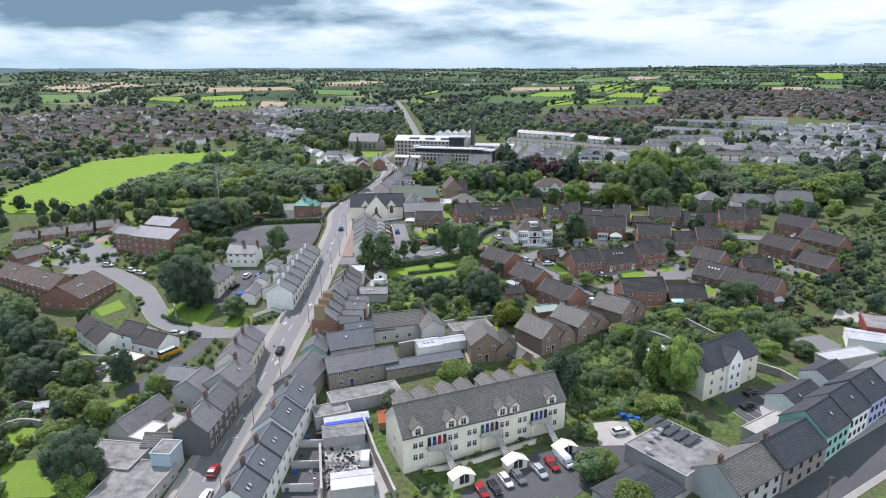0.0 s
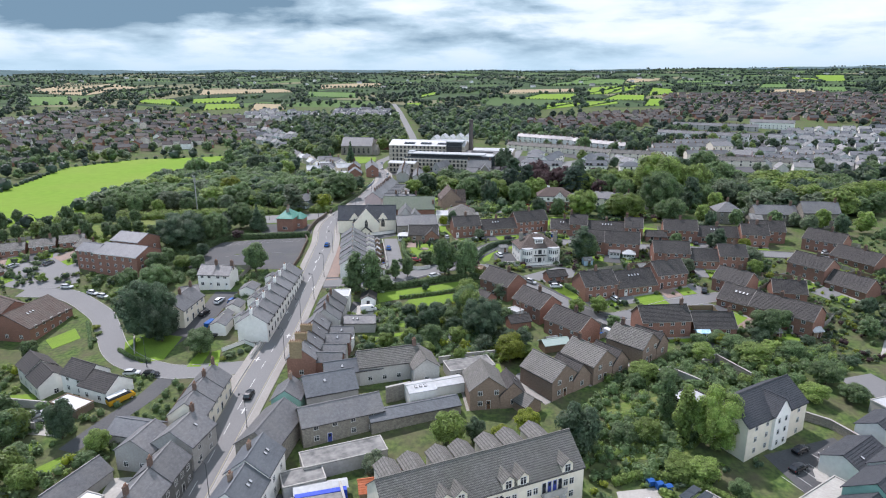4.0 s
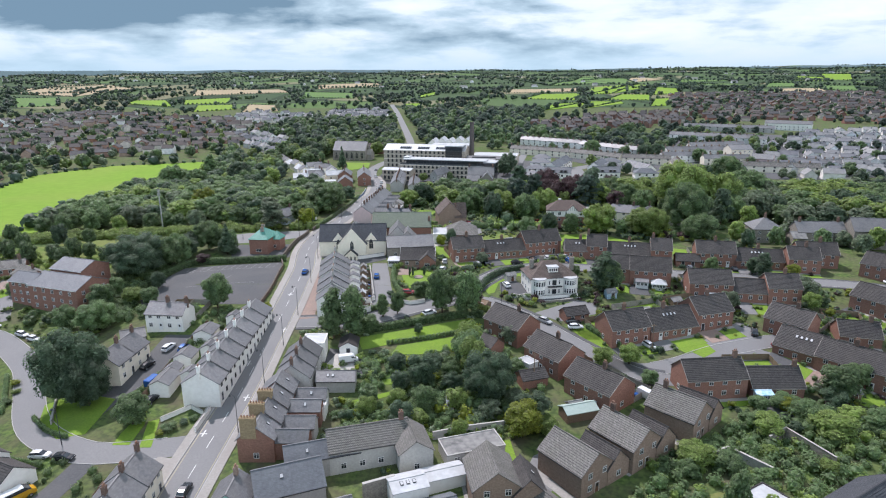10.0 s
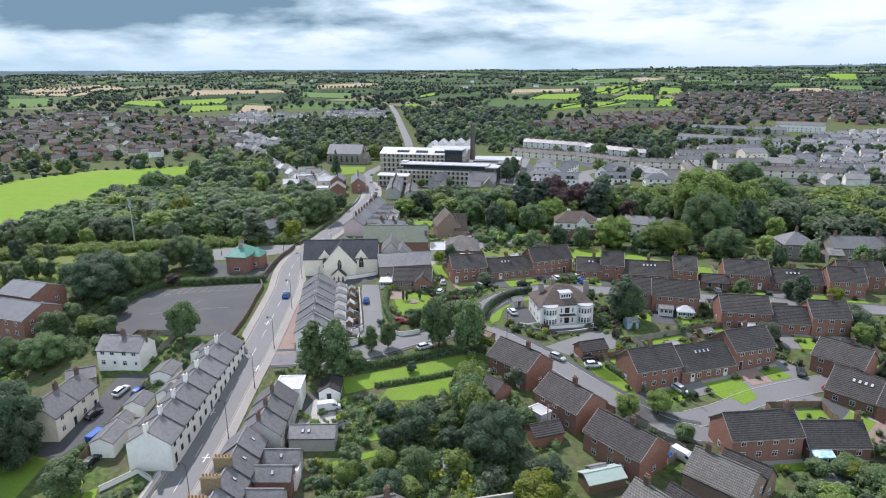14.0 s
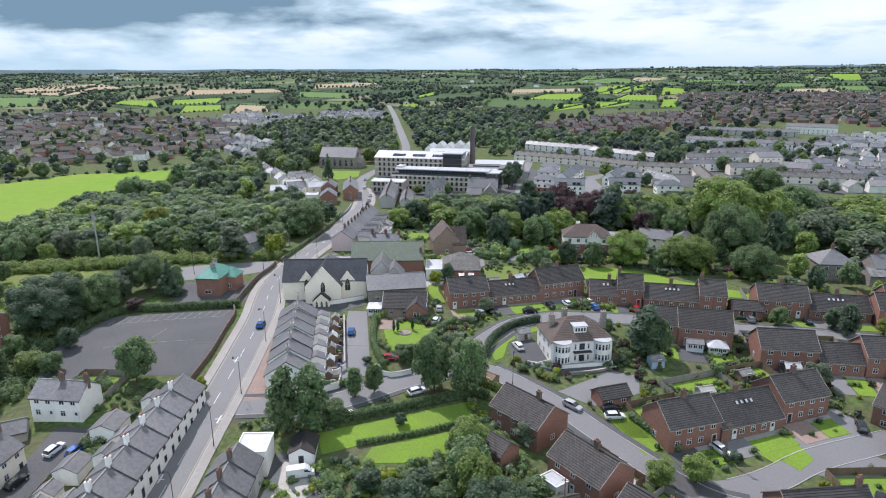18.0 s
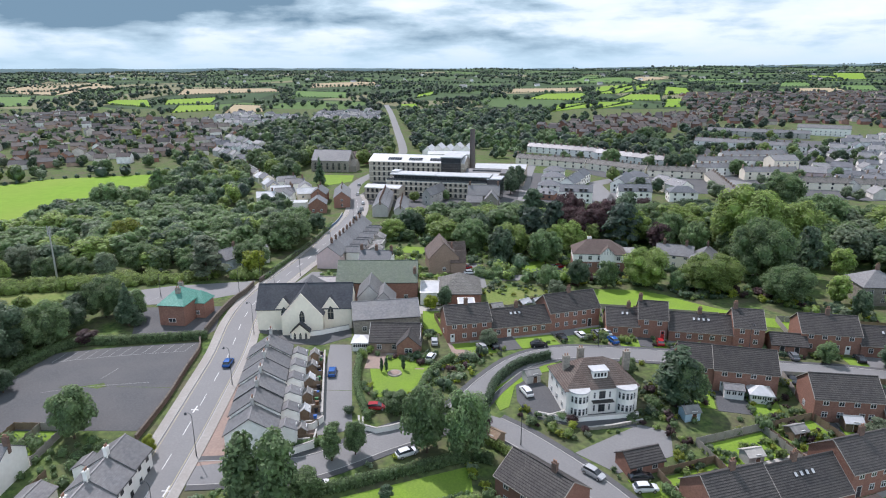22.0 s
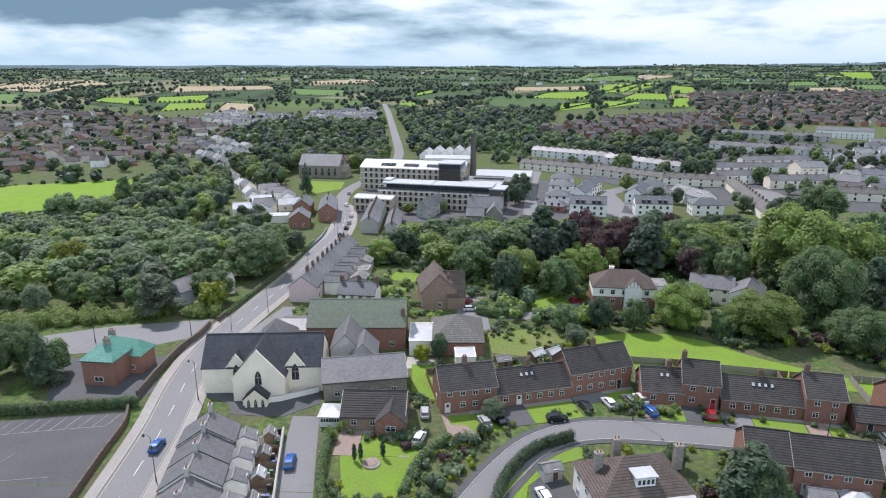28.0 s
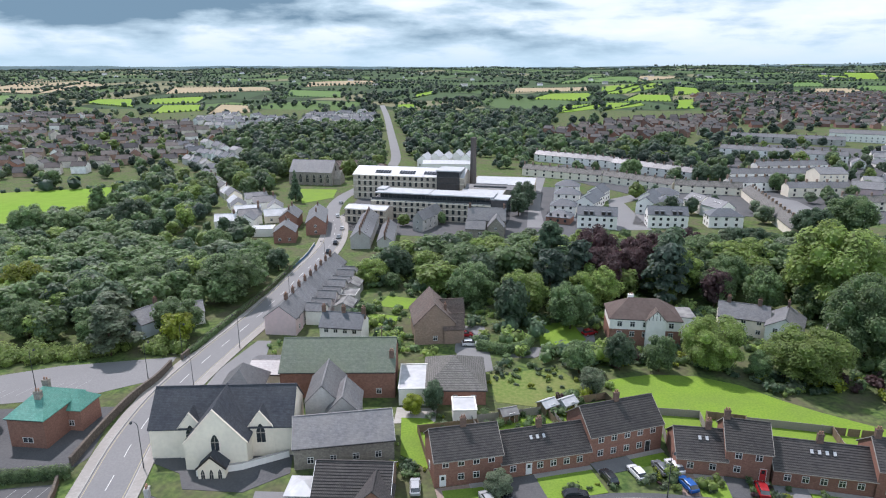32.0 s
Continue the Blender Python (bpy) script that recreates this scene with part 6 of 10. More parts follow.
house("mill_shed", "wide pale flat-roofed mill shed", 19.5, 536, -8, 34, 42, 7.4, 0, M_SANDSTONE, M_METALROOF, category="mill")
house("mill_shed", "pale flat-roofed link block of the mill", 6.5, 502, -10, 22, 20, 8.0, 0, M_SANDSTONE, M_METALROOF, category="mill", win={"r": (4, 2)})
part("plant_deck", Geo().box(-9, 8, -3, 5, 8.3, 9.6).mesh("plant_deck", M_STEEL), house("mill_shed", "dark slated mill range behind the link", 12, 516, -9, 26, 9, 8.4, 1.6, M_SANDSTONE, M_SLATE, category="mill", gutter=False))
for i in range(5):
    house("weaving_shed", "white gabled shed with pale roof", -31 + i * 7.6, 640 + (i % 2) * 10 + i * 2, 82, 20 - 3 * (i % 2), 7.5, 5.0, 3.2, M_WHITE, M_METALROOF, category="shed", gutter=False, group="white gabled sheds", win={"l": (2, 1)})
house("weaving_shed", "long low white shed behind the mill", -14, 622, -4, 34, 8, 4.5, 2, M_WHITE, M_METALROOF, category="shed", gutter=False)
house("stone_villa", "grey stone villa with steep slate roofs", 8, 454, -4, 16, 9, 6, 4.4, M_STONE, M_SLATE, win={"f": (4, 2)}, chim=(-0.45, 0.45))
house("stone_villa_wing", "steep grey stone gabled wing", 11.6, 446, 86, 9, 6.5, 5, 3.6, M_STONE, M_SLATE, win={"l": (1, 2)})
house("stone_villa_wing", "lower stone wing with slate roof", 3.2, 447, -4, 8, 7, 3.6, 2.8, M_STONE, M_SLATE, win={"f": (2, 1)})
for i in range(3):
    house("gabled_house", "grey terrace house with pale gables", -19.5 + i * 1.6, 456.5 + i * 5.2, 62, 9, 5.0, 5.6, 3, M_GREYRENDER, M_SLATE, win={"l": (1, 2), "f": (2, 2)}, group="gabled mill houses", gutter=False)
row(8, "mill_cottage", "grey mill cottage with pale slate roof", -42.5, 443, 93, 40, 7.5, 4.8, 2.8, M_GREYRENDER, M_SLATE, "mill cottages", 0, win={"f": (1, 2)}, chim=(-0.5,), velux=((0.0, -0.25, 1),))
row(5, "mill_cottage", "low grey mill cottage with rear yard", -32.5, 436, 93, 28, 6, 3.6, 2.2, M_GREYRENDER, M_SLATE, "mill cottages", 0, chim=(-0.5,), gutter=False)
c2 = house("stone_church", "large grey stone church with steep slate roof", -94.5, 573, -8, 27, 14, 8, 6.5, M_STONE, M_SLATE, category="church", gutter=False, z=1.5)
for i in range(6):
    lancet(c2, side(27, 14, "f") @ pose(-10.8 + i * 4.3, 0, 1.6), 1.5, 4.8)
    part("buttress", Geo().box(-13.0 + i * 4.3 - 0.4, -13.0 + i * 4.3 + 0.4, -8.2, -6.9, -2, 5.8).mesh("buttress", M_STONE), c2)
lancet(c2, side(27, 14, "r") @ pose(0, 0, 3), 3, 8)
part("porch", Geo().prism([(-4.5, -2), (4.5, -2), (4.5, 4), (0, 8.5), (-4.5, 4)], 13.5, 17.5).mesh("porch", M_STONE), c2)
house("school_block", "long red-brown school roof among trees", -84, 607, 14, 26, 14, 5, 3.4, M_BRICK, M_TILEBROWN, category="school")
house("school_block", "orange brick school wing among trees", -66, 604, -6, 22, 12, 5.4, 1.5, M_BRICK, M_TILEBROWN, category="school")
VS = (("white three-bay villa with grey roof and dormers", 57, 465.4, -10, 17, 6, 3), ("white three-bay villa with grey roof and dormers", 88, 467.6, -6, 17, 6, 3), ("white villa with grey hipped roof", 113.5, 469, -4, 14.5, 5.4, 2.6), ("small brick house with hipped slate roof", 42, 474, -20, 11, 3.2, 2.6), ("white house with hipped roof", 46, 491, -12, 12, 5, 2.6), ("white gabled house with slate roof", 59, 498, 62, 12, 5.5, 3), ("white gabled house with slate roof", 64, 512, 62, 12, 5.5, 3), ("white gabled house with slate roof", 70, 528, 62, 12, 5.5, 3), ("white house with hipped roof", 52, 520, -14, 13, 5.5, 2.6), ("white house with hipped roof", 56, 545, -14, 13, 5.5, 2.6), ("white gabled house with slate roof", 88, 497, 62, 12, 5.5, 3), ("white gabled house with slate roof", 93, 512, 62, 12, 5.5, 3), ("white house with grey hipped roof", 99, 500, -14, 12, 5.5, 2.6), ("white house with grey hipped roof", 103, 522, -14, 14, 5.5, 2.6), ("white gabled house with pale rooflights", 118, 488, 110, 13, 5.5, 3), ("white gabled house with pale rooflights", 114, 502, 110, 11, 5.5, 3))
for lb, vx, vy, yw, ln, ev, rs in VS:
    v = house("white_villa", lb, vx, vy, yw, ln, 9, ev, rs, M_BRICK if "brick" in lb else M_WHITE, M_SLATEBLUE, hip="hipped" in lb, win={"f": (5 if ln > 15 else 3, 2), "l": (2, 2), "r": (2, 2)} if ln > 15 else {"f": (3, 2), "l": (2, 2)}, group="new white houses", style="dark", gutter=False, velux=((-0.3, 0.2, 5),) if "rooflights" in lb else ())
    if "dormers" in lb:
        for u in (-5, -2.5, 2.5, 5):
            part("dormer", Geo().box(u - 0.7, u + 0.7, -4.4, -1, 5.6, 7.4).box(u - 0.85, u + 0.85, -4.6, -0.8, 7.4, 7.6, 1).mesh("dormer", [M_TIMBERDK, M_SLATEBLUE]), v)

# ---- trees, hedges, shrubs ----


def unit(n, rng):
    v = rng.normal(size=(n, 3))
    return v / np.linalg.norm(v, axis=1)[:, None]


ICO = bmesh.new()
bmesh.ops.create_icosphere(ICO, subdivisions=1, radius=1.0)
ICO_V = np.array([v.co[:] for v in ICO.verts])
ICO_F = [tuple(v.index for v in f.verts) for f in ICO.faces]
ICO.free()


def foliage(rng, centres, radii, leaf, per, lean=0.35, core=0.78, squash=1.0):
    """Leaf clumps laid over lobes; gives vertices, faces and material index (0 leaf, 1 dark inner mass)."""
    vs, fs, mi, o = [], [], [], 0
    for c, r in zip(centres, radii):
        n = max(6, int(per * r * r))
        d = unit(n, rng)
        d[:, 2] = np.where(d[:, 2] < -0.45, -d[:, 2], d[:, 2])
        p = c + d * r * rng.uniform(0.82, 1.08, (n, 1)) * np.array([1, 1, squash])
        keep = np.ones(n, bool)
        for c2, r2 in zip(centres, radii):
            if r2 > 0 and (c2 is not c):
                q = (p - c2) / np.array([1, 1, squash])
                keep &= (q * q).sum(1) > (0.72 * r2) ** 2
        p, d = p[keep], d[keep]
        n = len(p)
        if not n:
            continue
        nrm = d + lean * rng.normal(size=(n, 3)) + np.array([0, 0, 0.55])
        nrm /= np.linalg.norm(nrm, axis=1)[:, None]
        t = np.cross(nrm, rng.normal(size=(n, 3)))
        t /= np.linalg.norm(t, axis=1)[:, None] + 1e-9
        b = np.cross(nrm, t)
        s = leaf * rng.uniform(0.55, 1.25, (n, 1))
        quad = np.stack([p - t * s, p - b * s * 0.62 + nrm * s * 0.15, p + t * s, p + b * s * 0.62 + nrm * s * 0.15], 1).reshape(-1, 3)
        vs.append(quad)
        fs += [(o + 4 * i, o + 4 * i + 1, o + 4 * i + 2, o + 4 * i + 3) for i in range(n)]
        mi += [0] * n
        o += 4 * n
        vs.append(c + ICO_V * r * core * np.array([1, 1, squash]) * rng.uniform(0.9, 1.1, (len(ICO_V), 1)))
        fs += [tuple(i + o for i in f) for f in ICO_F]
        mi += [1] * len(ICO_F)
        o += len(ICO_V)
    return np.concatenate(vs), fs, mi


def lobes(rng, kind, h, r):
    """Centres and radii of a crown's lobes, for a tree h high and r wide; foot at 0."""
    c, q = [], []
    if kind == "round":
        n = 15
        for i in range(n):
            a, u = i * 2.4 + rng.uniform(-0.4, 0.4), (i + 0.5) / n
            rr = r * (0.66 * math.sqrt(1 - (2 * u - 1) ** 2 * 0.85)) * rng.uniform(0.75, 1.1)
            c.append((rr * math.cos(a), rr * math.sin(a), h * (0.20 + 0.64 * u)))
            q.append(r * rng.uniform(0.33, 0.47))
        c.append((0, 0, h * 0.5))
        q.append(r * 0.62)
    elif kind == "grand":
        for i in range(34):
            a, u = i * 2.4 + rng.uniform(-0.4, 0.4), (i + 0.5) / 34
            rr = r * (0.82 * math.sqrt(1 - (2 * u - 1) ** 2 * 0.9)) * rng.uniform(0.8, 1.05)
            c.append((rr * math.cos(a), rr * math.sin(a), h * (0.16 + 0.70 * u)))
            q.append(r * rng.uniform(0.20, 0.32))
        c.append((0, 0, h * 0.48))
        q.append(r * 0.7)
    elif kind == "column":
        for i in range(12):
            u = i / 11
            a = i * 2.4
            w = r * (0.45 * math.sin(3.14 * (0.12 + 0.8 * u)) + 0.05)
            c.append((w * math.cos(a), w * math.sin(a), h * (0.16 + 0.76 * u)))
            q.append(r * (0.75 - 0.35 * abs(u - 0.4)) * rng.uniform(0.75, 1.0))
    elif kind == "cone":
        for i in range(16):
            u = i / 15
            a = i * 2.4
            w = r * (1 - u) * 0.62
            c.append((w * math.cos(a), w * math.sin(a), h * (0.12 + 0.82 * u)))
            q.append(r * (0.46 * (1 - u) + 0.12))
    elif kind == "cedar":
        for i in range(20):
            u = i / 19
            a = i * 2.4 + rng.uniform(-0.3, 0.3)
            w = r * (1 - 0.75 * u) * rng.uniform(0.35, 0.85)
            c.append((w * math.cos(a), w * math.sin(a), h * (0.22 + 0.72 * u)))
            q.append(r * rng.uniform(0.22, 0.36))
    else:
        n = 6
        for i in range(n):
            a = i * 2.4
            w = r * 0.5 * rng.uniform(0.4, 1.1)
            c.append((w * math.cos(a), w * math.sin(a), h * rng.uniform(0.34, 0.62)))
            q.append(r * rng.uniform(0.42, 0.58))
    return [np.array(v) for v in c], q


def trunk(rng, h, r, reach):
    g = Geo()
    top = h * 0.62
    n = 7
    for i in range(3):
        z0, z1 = top * i / 3 - (0.6 if i == 0 else 0), top * (i + 1) / 3
        g.tube(0, 0, z0, z1, r * (1 - 0.25 * i), r * (1 - 0.25 * (i + 1)), n)
    for i in range(5):
        a = i * 1.257 + rng.uniform(-0.3, 0.3)
        z = top * rng.uniform(0.35, 0.8)
        e = Vector((math.cos(a) * reach * 0.55, math.sin(a) * reach * 0.55, z + h * 0.2))
        s = Vector((0, 0, z))
        w = Vector((-math.sin(a), math.cos(a), 0)) * r * 0.3
        k = Vector((0, 0, r * 0.3))
        g.add([s - w, s + k, s + w, s - k, e - w * 0.3, e + k * 0.3, e + w * 0.3, e - k * 0.3], [(0, 1, 5, 4), (1, 2, 6, 5), (2, 3, 7, 6), (3, 0, 4, 7), (4, 5, 6, 7)])
    return g


TREES = {}


def template(kind, material, detail, variant):
    key = (kind, material.name, detail, variant)
    if key not in TREES:
        rng = np.random.default_rng(sum(map(ord, kind + material.name)) + 31 * variant + detail)
        h, r = (18.0, 9.0) if kind == "grand" else (10.0, 4.2) if kind in ("round", "cedar") else (10.0, 2.3) if kind == "column" else (10.0, 3.0) if kind == "cone" else (3.0, 1.8)
        c, q = lobes(rng, kind, h, r)
        leaf, per = ((0.31, 84) if detail == 2 else (0.50, 32) if detail == 1 else (1.0, 8))
        if kind == "grand":
            leaf, per = (0.30, 58) if detail == 2 else (0.42, 30)
        if kind == "bush":
            leaf, per = leaf * 0.55, per * 1.6
        v, f, mi = foliage(rng, c, q, leaf, per, squash=0.55 if kind == "cedar" else 1.0)
        me = mesh("crown", v.tolist(), f, [material, material])
        me.polygons.foreach_set("material_index", mi)
        tk = trunk(rng, h, 0.28 if kind != "bush" else 0.08, r).mesh("trunk", M_BARK)
        TREES[key] = (me, tk, h * (1.04 if kind != "bush" else 1.0), r * {"round": 1.2, "grand": 1.06, "column": 1.2, "cone": 1.1}.get(kind, 1.0))
    return TREES[key]


COUNT = [0]
LEAVES = {"k": (M_LEAFDEEP, "deep green"), "g": (M_LEAF, "green"), "d": (M_LEAFDK, "dark green"), "l": (M_LEAFLT, "light green"), "y": (M_LEAFYEL, "yellow-green"), "s": (M_LEAFGREY, "silvery green"), "r": (M_LEAFRED, "dark copper")}
FORMS = {"round": "broadleaf tree with a rounded crown", "grand": "large spreading broadleaf tree", "column": "tall upright tree", "cone": "conical evergreen tree", "cedar": "spreading cedar with layered boughs", "bush": "leafy rounded garden shrub"}


def tree(x, y, h, r, kind="round", leaf="g", group="", detail=None, z=None):
    m, word = LEAVES[leaf]
    if detail is None:
        detail = 2 if y < 330 and h > 3.5 else 1
    if kind == "round" and r > 5.6:
        kind = "grand"
    COUNT[0] += 1
    crown, tk, h0, r0 = template(kind, m, detail, COUNT[0] % 3)
    ob = thing("shrub" if kind == "bush" else "tree", word + " " + FORMS[kind], "shrub" if kind == "bush" else "tree", x, y, (COUNT[0] * 77) % 360, z, group)
    ob.matrix_basis = ob.matrix_basis @ Matrix.Diagonal((r / r0, r / r0, h / h0, 1))
    part("trunk", tk, ob)
    part("crown", crown, ob)
    return ob


def inside(x, y, poly):
    r, n = False, len(poly)
    for i in range(n):
        (x0, y0), (x1, y1) = poly[i], poly[(i + 1) % n]
        if (y0 > y) != (y1 > y) and x < (x1 - x0) * (y - y0) / (y1 - y0) + x0:
            r = not r
    return r


# what stands already: trees keep off roofs and roads
BLOCKS = []
for o_ in list(scene.objects):
    if o_.parent and o_.data and o_.name.split(".")[0] in ("wall",):
        b_ = [o_.parent.matrix_basis @ o_.matrix_basis @ Vector(c) for c in o_.bound_box]
        BLOCKS.append((o_.parent.matrix_basis.inverted(), max(c[0] for c in o_.bound_box), max(c[1] for c in o_.bound_box), o_.parent.matrix_basis.translation.xy))
ROADS = [(q.x, q.y, w) for ln, w in ((NEARMAIN, 6.5), (ESTATE, 4.6), (BRANCH, 4.2), (BRANCH2, 4.2), (LEFT, 4.2), (LANE, 3.0), (YARD, 5), (STREET, 6)) for q in ln]
OPEN = [[(-92, 327), (-75, 327), (-72, 346), (-90, 346)]]


def clear(x, y, r):
    for inv, hx, hy, c in BLOCKS:
        if abs(x - c.x) < 40 and abs(y - c.y) < 40:
            p = inv @ Vector((x, y, 0))
            if abs(p.x) < hx + r and abs(p.y) < hy + r:
                return False
    if any((x - a) ** 2 + (y - b) ** 2 < (w + r) ** 2 for a, b, w in ROADS):
        return False
    return not any(inside(x, y, p) for p in OPEN)


for o_ in scene.objects:
    if o_.name.split(".")[0] in ("lawn", "car_park", "driveway", "forecourt", "villa_yard", "villa_drive", "apartment_car_park", "turning_head", "flats_car_park"):
        b_ = o_.bound_box
        e_ = [v.co.xy for v in o_.data.vertices]
        cx_ = sum(v.x for v in e_) / len(e_)
        cy_ = sum(v.y for v in e_) / len(e_)
        OPEN.append([(cx_ + math.cos(a) * 0.9 * max((v.x - cx_) * math.cos(a) + (v.y - cy_) * math.sin(a) for v in e_), cy_ + math.sin(a) * 0.9 * max((v.x - cx_) * math.cos(a) + (v.y - cy_) * math.sin(a) for v in e_)) for a in [i * 0.5236 for i in range(12)]])


def fastmesh(name, co, loops, totals, mi, materials):
    """A mesh straight from arrays: corners, corner indices, corners a face, material a face."""
    me = bpy.data.meshes.new(name)
    me.vertices.add(len(co))
    me.vertices.foreach_set("co", np.ascontiguousarray(co, dtype=np.float32).ravel())
    me.loops.add(len(loops))
    me.loops.foreach_set("vertex_index", np.asarray(loops, dtype=np.int32))
    me.polygons.add(len(totals))
    me.polygons.foreach_set("loop_start", np.concatenate([[0], np.cumsum(totals)[:-1]]).astype(np.int32))
    me.polygons.foreach_set("material_index", np.asarray(mi, dtype=np.int32))
    for m in materials:
        me.materials.append(m)
    me.update(calc_edges=True)
    return me


def flat(key, co, faces, ids):
    FLAT[key] = (np.asarray(co), np.array([i for f in faces for i in f]), np.array([len(f) for f in faces]), np.asarray(ids))
    return FLAT[key]


def copies(name, label, items, materials, category):
    """items: (key of FLAT, x, y, turn, width scale, height scale, material)."""
    vs, ls, ts, mi, o = [], [], [], [], 0
    for key, x, y, a, sw, sh, first in items:
        co, lo, to, ids = FLAT[key]
        c, s = math.cos(a), math.sin(a)
        p = co * np.array([sw, sw, sh])
        vs.append(np.stack([p[:, 0] * c - p[:, 1] * s + x, p[:, 0] * s + p[:, 1] * c + y, p[:, 2] + G(x, y)], 1))
        ls.append(lo + o)
        ts.append(to)
        mi.append(np.full(len(ids), first))
        o += len(co)
    me = fastmesh(name, np.concatenate(vs), np.concatenate(ls), np.concatenate(ts), np.concatenate(mi), materials)
    return tagged(new(name, me), label, category, "", "stuff")


def joined(name, label, items, category="trees"):
    """Many trees (x, y, h, r, leaf) as one uncounted mass."""
    keys = sorted({i[4] for i in items})
    rows = []
    for n, (x, y, h, r, leaf) in enumerate(items):
        k = ("tree", leaf, n % 3)
        me, _, h0, r0 = template("round", LEAVES[leaf][0], 1, n % 3)
        if k not in FLAT:
            co = np.empty(len(me.vertices) * 3)
            me.vertices.foreach_get("co", co)
            ids = np.empty(len(me.polygons), int)
            me.polygons.foreach_get("material_index", ids)
            flat(k, co.reshape(-1, 3), [tuple(p.vertices) for p in me.polygons], ids)
        rows.append((k, x, y, n * 1.3, r / r0, h / h0, keys.index(leaf)))
    return copies(name, label, rows, [LEAVES[k][0] for k in keys], category)


FLAT = {}


def wood(poly, space, hs, mix, group, seed, kinds=("round",), wide=0.42, margin=1.5, most=400, stuff=False, cap=None):
    """Trees over an area, at least space apart; stuff: as one mass; cap: (y, height) pairs that limit them."""
    rng = np.random.default_rng(seed)
    xs, ys = [p[0] for p in poly], [p[1] for p in poly]
    got, mass = [], []
    for _ in range(int((max(xs) - min(xs)) * (max(ys) - min(ys)) / space ** 2 * 6)):
        x, y = rng.uniform(min(xs), max(xs)), rng.uniform(min(ys), max(ys))
        h = rng.uniform(*hs)
        if cap:
            h = min(h, float(np.interp(y, [c[0] for c in cap], [c[1] for c in cap])) * rng.uniform(0.85, 1.0))
        if len(got) >= most or not inside(x, y, poly) or any((x - a) ** 2 + (y - b) ** 2 < space ** 2 for a, b in got):
            continue
        if not clear(x, y, margin + h * 0.08):
            continue
        got.append((x, y))
        r, leaf = h * wide * rng.uniform(0.85, 1.2), mix[rng.integers(len(mix))]
        if stuff:
            mass.append((x, y, h, max(r, 3.0), leaf))
        else:
            tree(x, y, h, r, kinds[rng.integers(len(kinds))], leaf, group)
    if stuff:
        joined(group.replace(" ", "_"), group + " with many leafy crowns", mass)
    return got


def shrubbery(name, label, pts, leaf, size, seed, kind="stuff", height=1.0):
    """Many shrubs, uncounted, as one mass."""
    rng = np.random.default_rng(seed)
    c = [np.array((x, y, G(x, y) + s * 0.35 * height)) for x, y, s in pts]
    q = [s * 0.62 for x, y, s in pts]
    vs, fs, mi, o = [], [], [], 0
    for i in range(0, len(c), 12):
        v, f, m = foliage(rng, c[i:i + 12], q[i:i + 12], size, 26 / max(0.5, size * 2.2), squash=height)
        vs.append(v)
        fs += [tuple(k + o for k in g) for g in f]
        mi += m
        o += len(v)
    me = mesh(name, np.concatenate(vs).tolist(), fs, [LEAVES[leaf][0], LEAVES[leaf][0]])
    me.polygons.foreach_set("material_index", mi)
    return tagged(new(name, me), label, "shrubs", "", kind)


def scatter(poly, space, size, seed, margin=0.8, most=500):
    rng = np.random.default_rng(seed)
    xs, ys = [p[0] for p in poly], [p[1] for p in poly]
    got = []
    for _ in range(int((max(xs) - min(xs)) * (max(ys) - min(ys)) / space ** 2 * 5)):
        x, y = rng.uniform(min(xs), max(xs)), rng.uniform(min(ys), max(ys))
        if len(got) < most and inside(x, y, poly) and all((x - a) ** 2 + (y - b) ** 2 > space ** 2 for a, b, _ in got) and clear(x, y, margin):
            got.append((x, y, rng.uniform(*size)))
    return got


# single trees that stand out
tree(-91.4, 190, 19, 9, "round", "d")
tree(-86.5, 187.5, 13, 6, "round", "d")
tree(4.8, 192, 13, 6.8, "round", "d")
tree(-36.4, 219.5, 14.5, 3.8, "column", "g")
tree(-30.9, 219.6, 15.2, 4.0, "column", "g")
tree(-7.4, 234.5, 14, 5.3, "round", "g")
tree(-0.2, 233.6, 14.5, 5.3, "round", "g")
tree(-75.0, 236.4, 11.4, 4.9, "round", "g")
tree(42.6, 251, 13, 5.2, "column", "d")
tree(44.5, 250, 11, 5.0, "round", "g")
tree(-84.5, 324.5, 13, 7.5, "cedar", "s")
tree(-71.5, 331.5, 9, 5.0, "round", "y")
tree(-6.5, 302, 7, 2.8, "round", "d")
tree(-10.5, 300.5, 4.5, 2.5, "round", "y")
tree(5.2, 276.5, 4.6, 3.0, "round", "s")
tree(53, 384, 17, 8, "round", "r")
tree(60, 392, 16, 7, "round", "r")
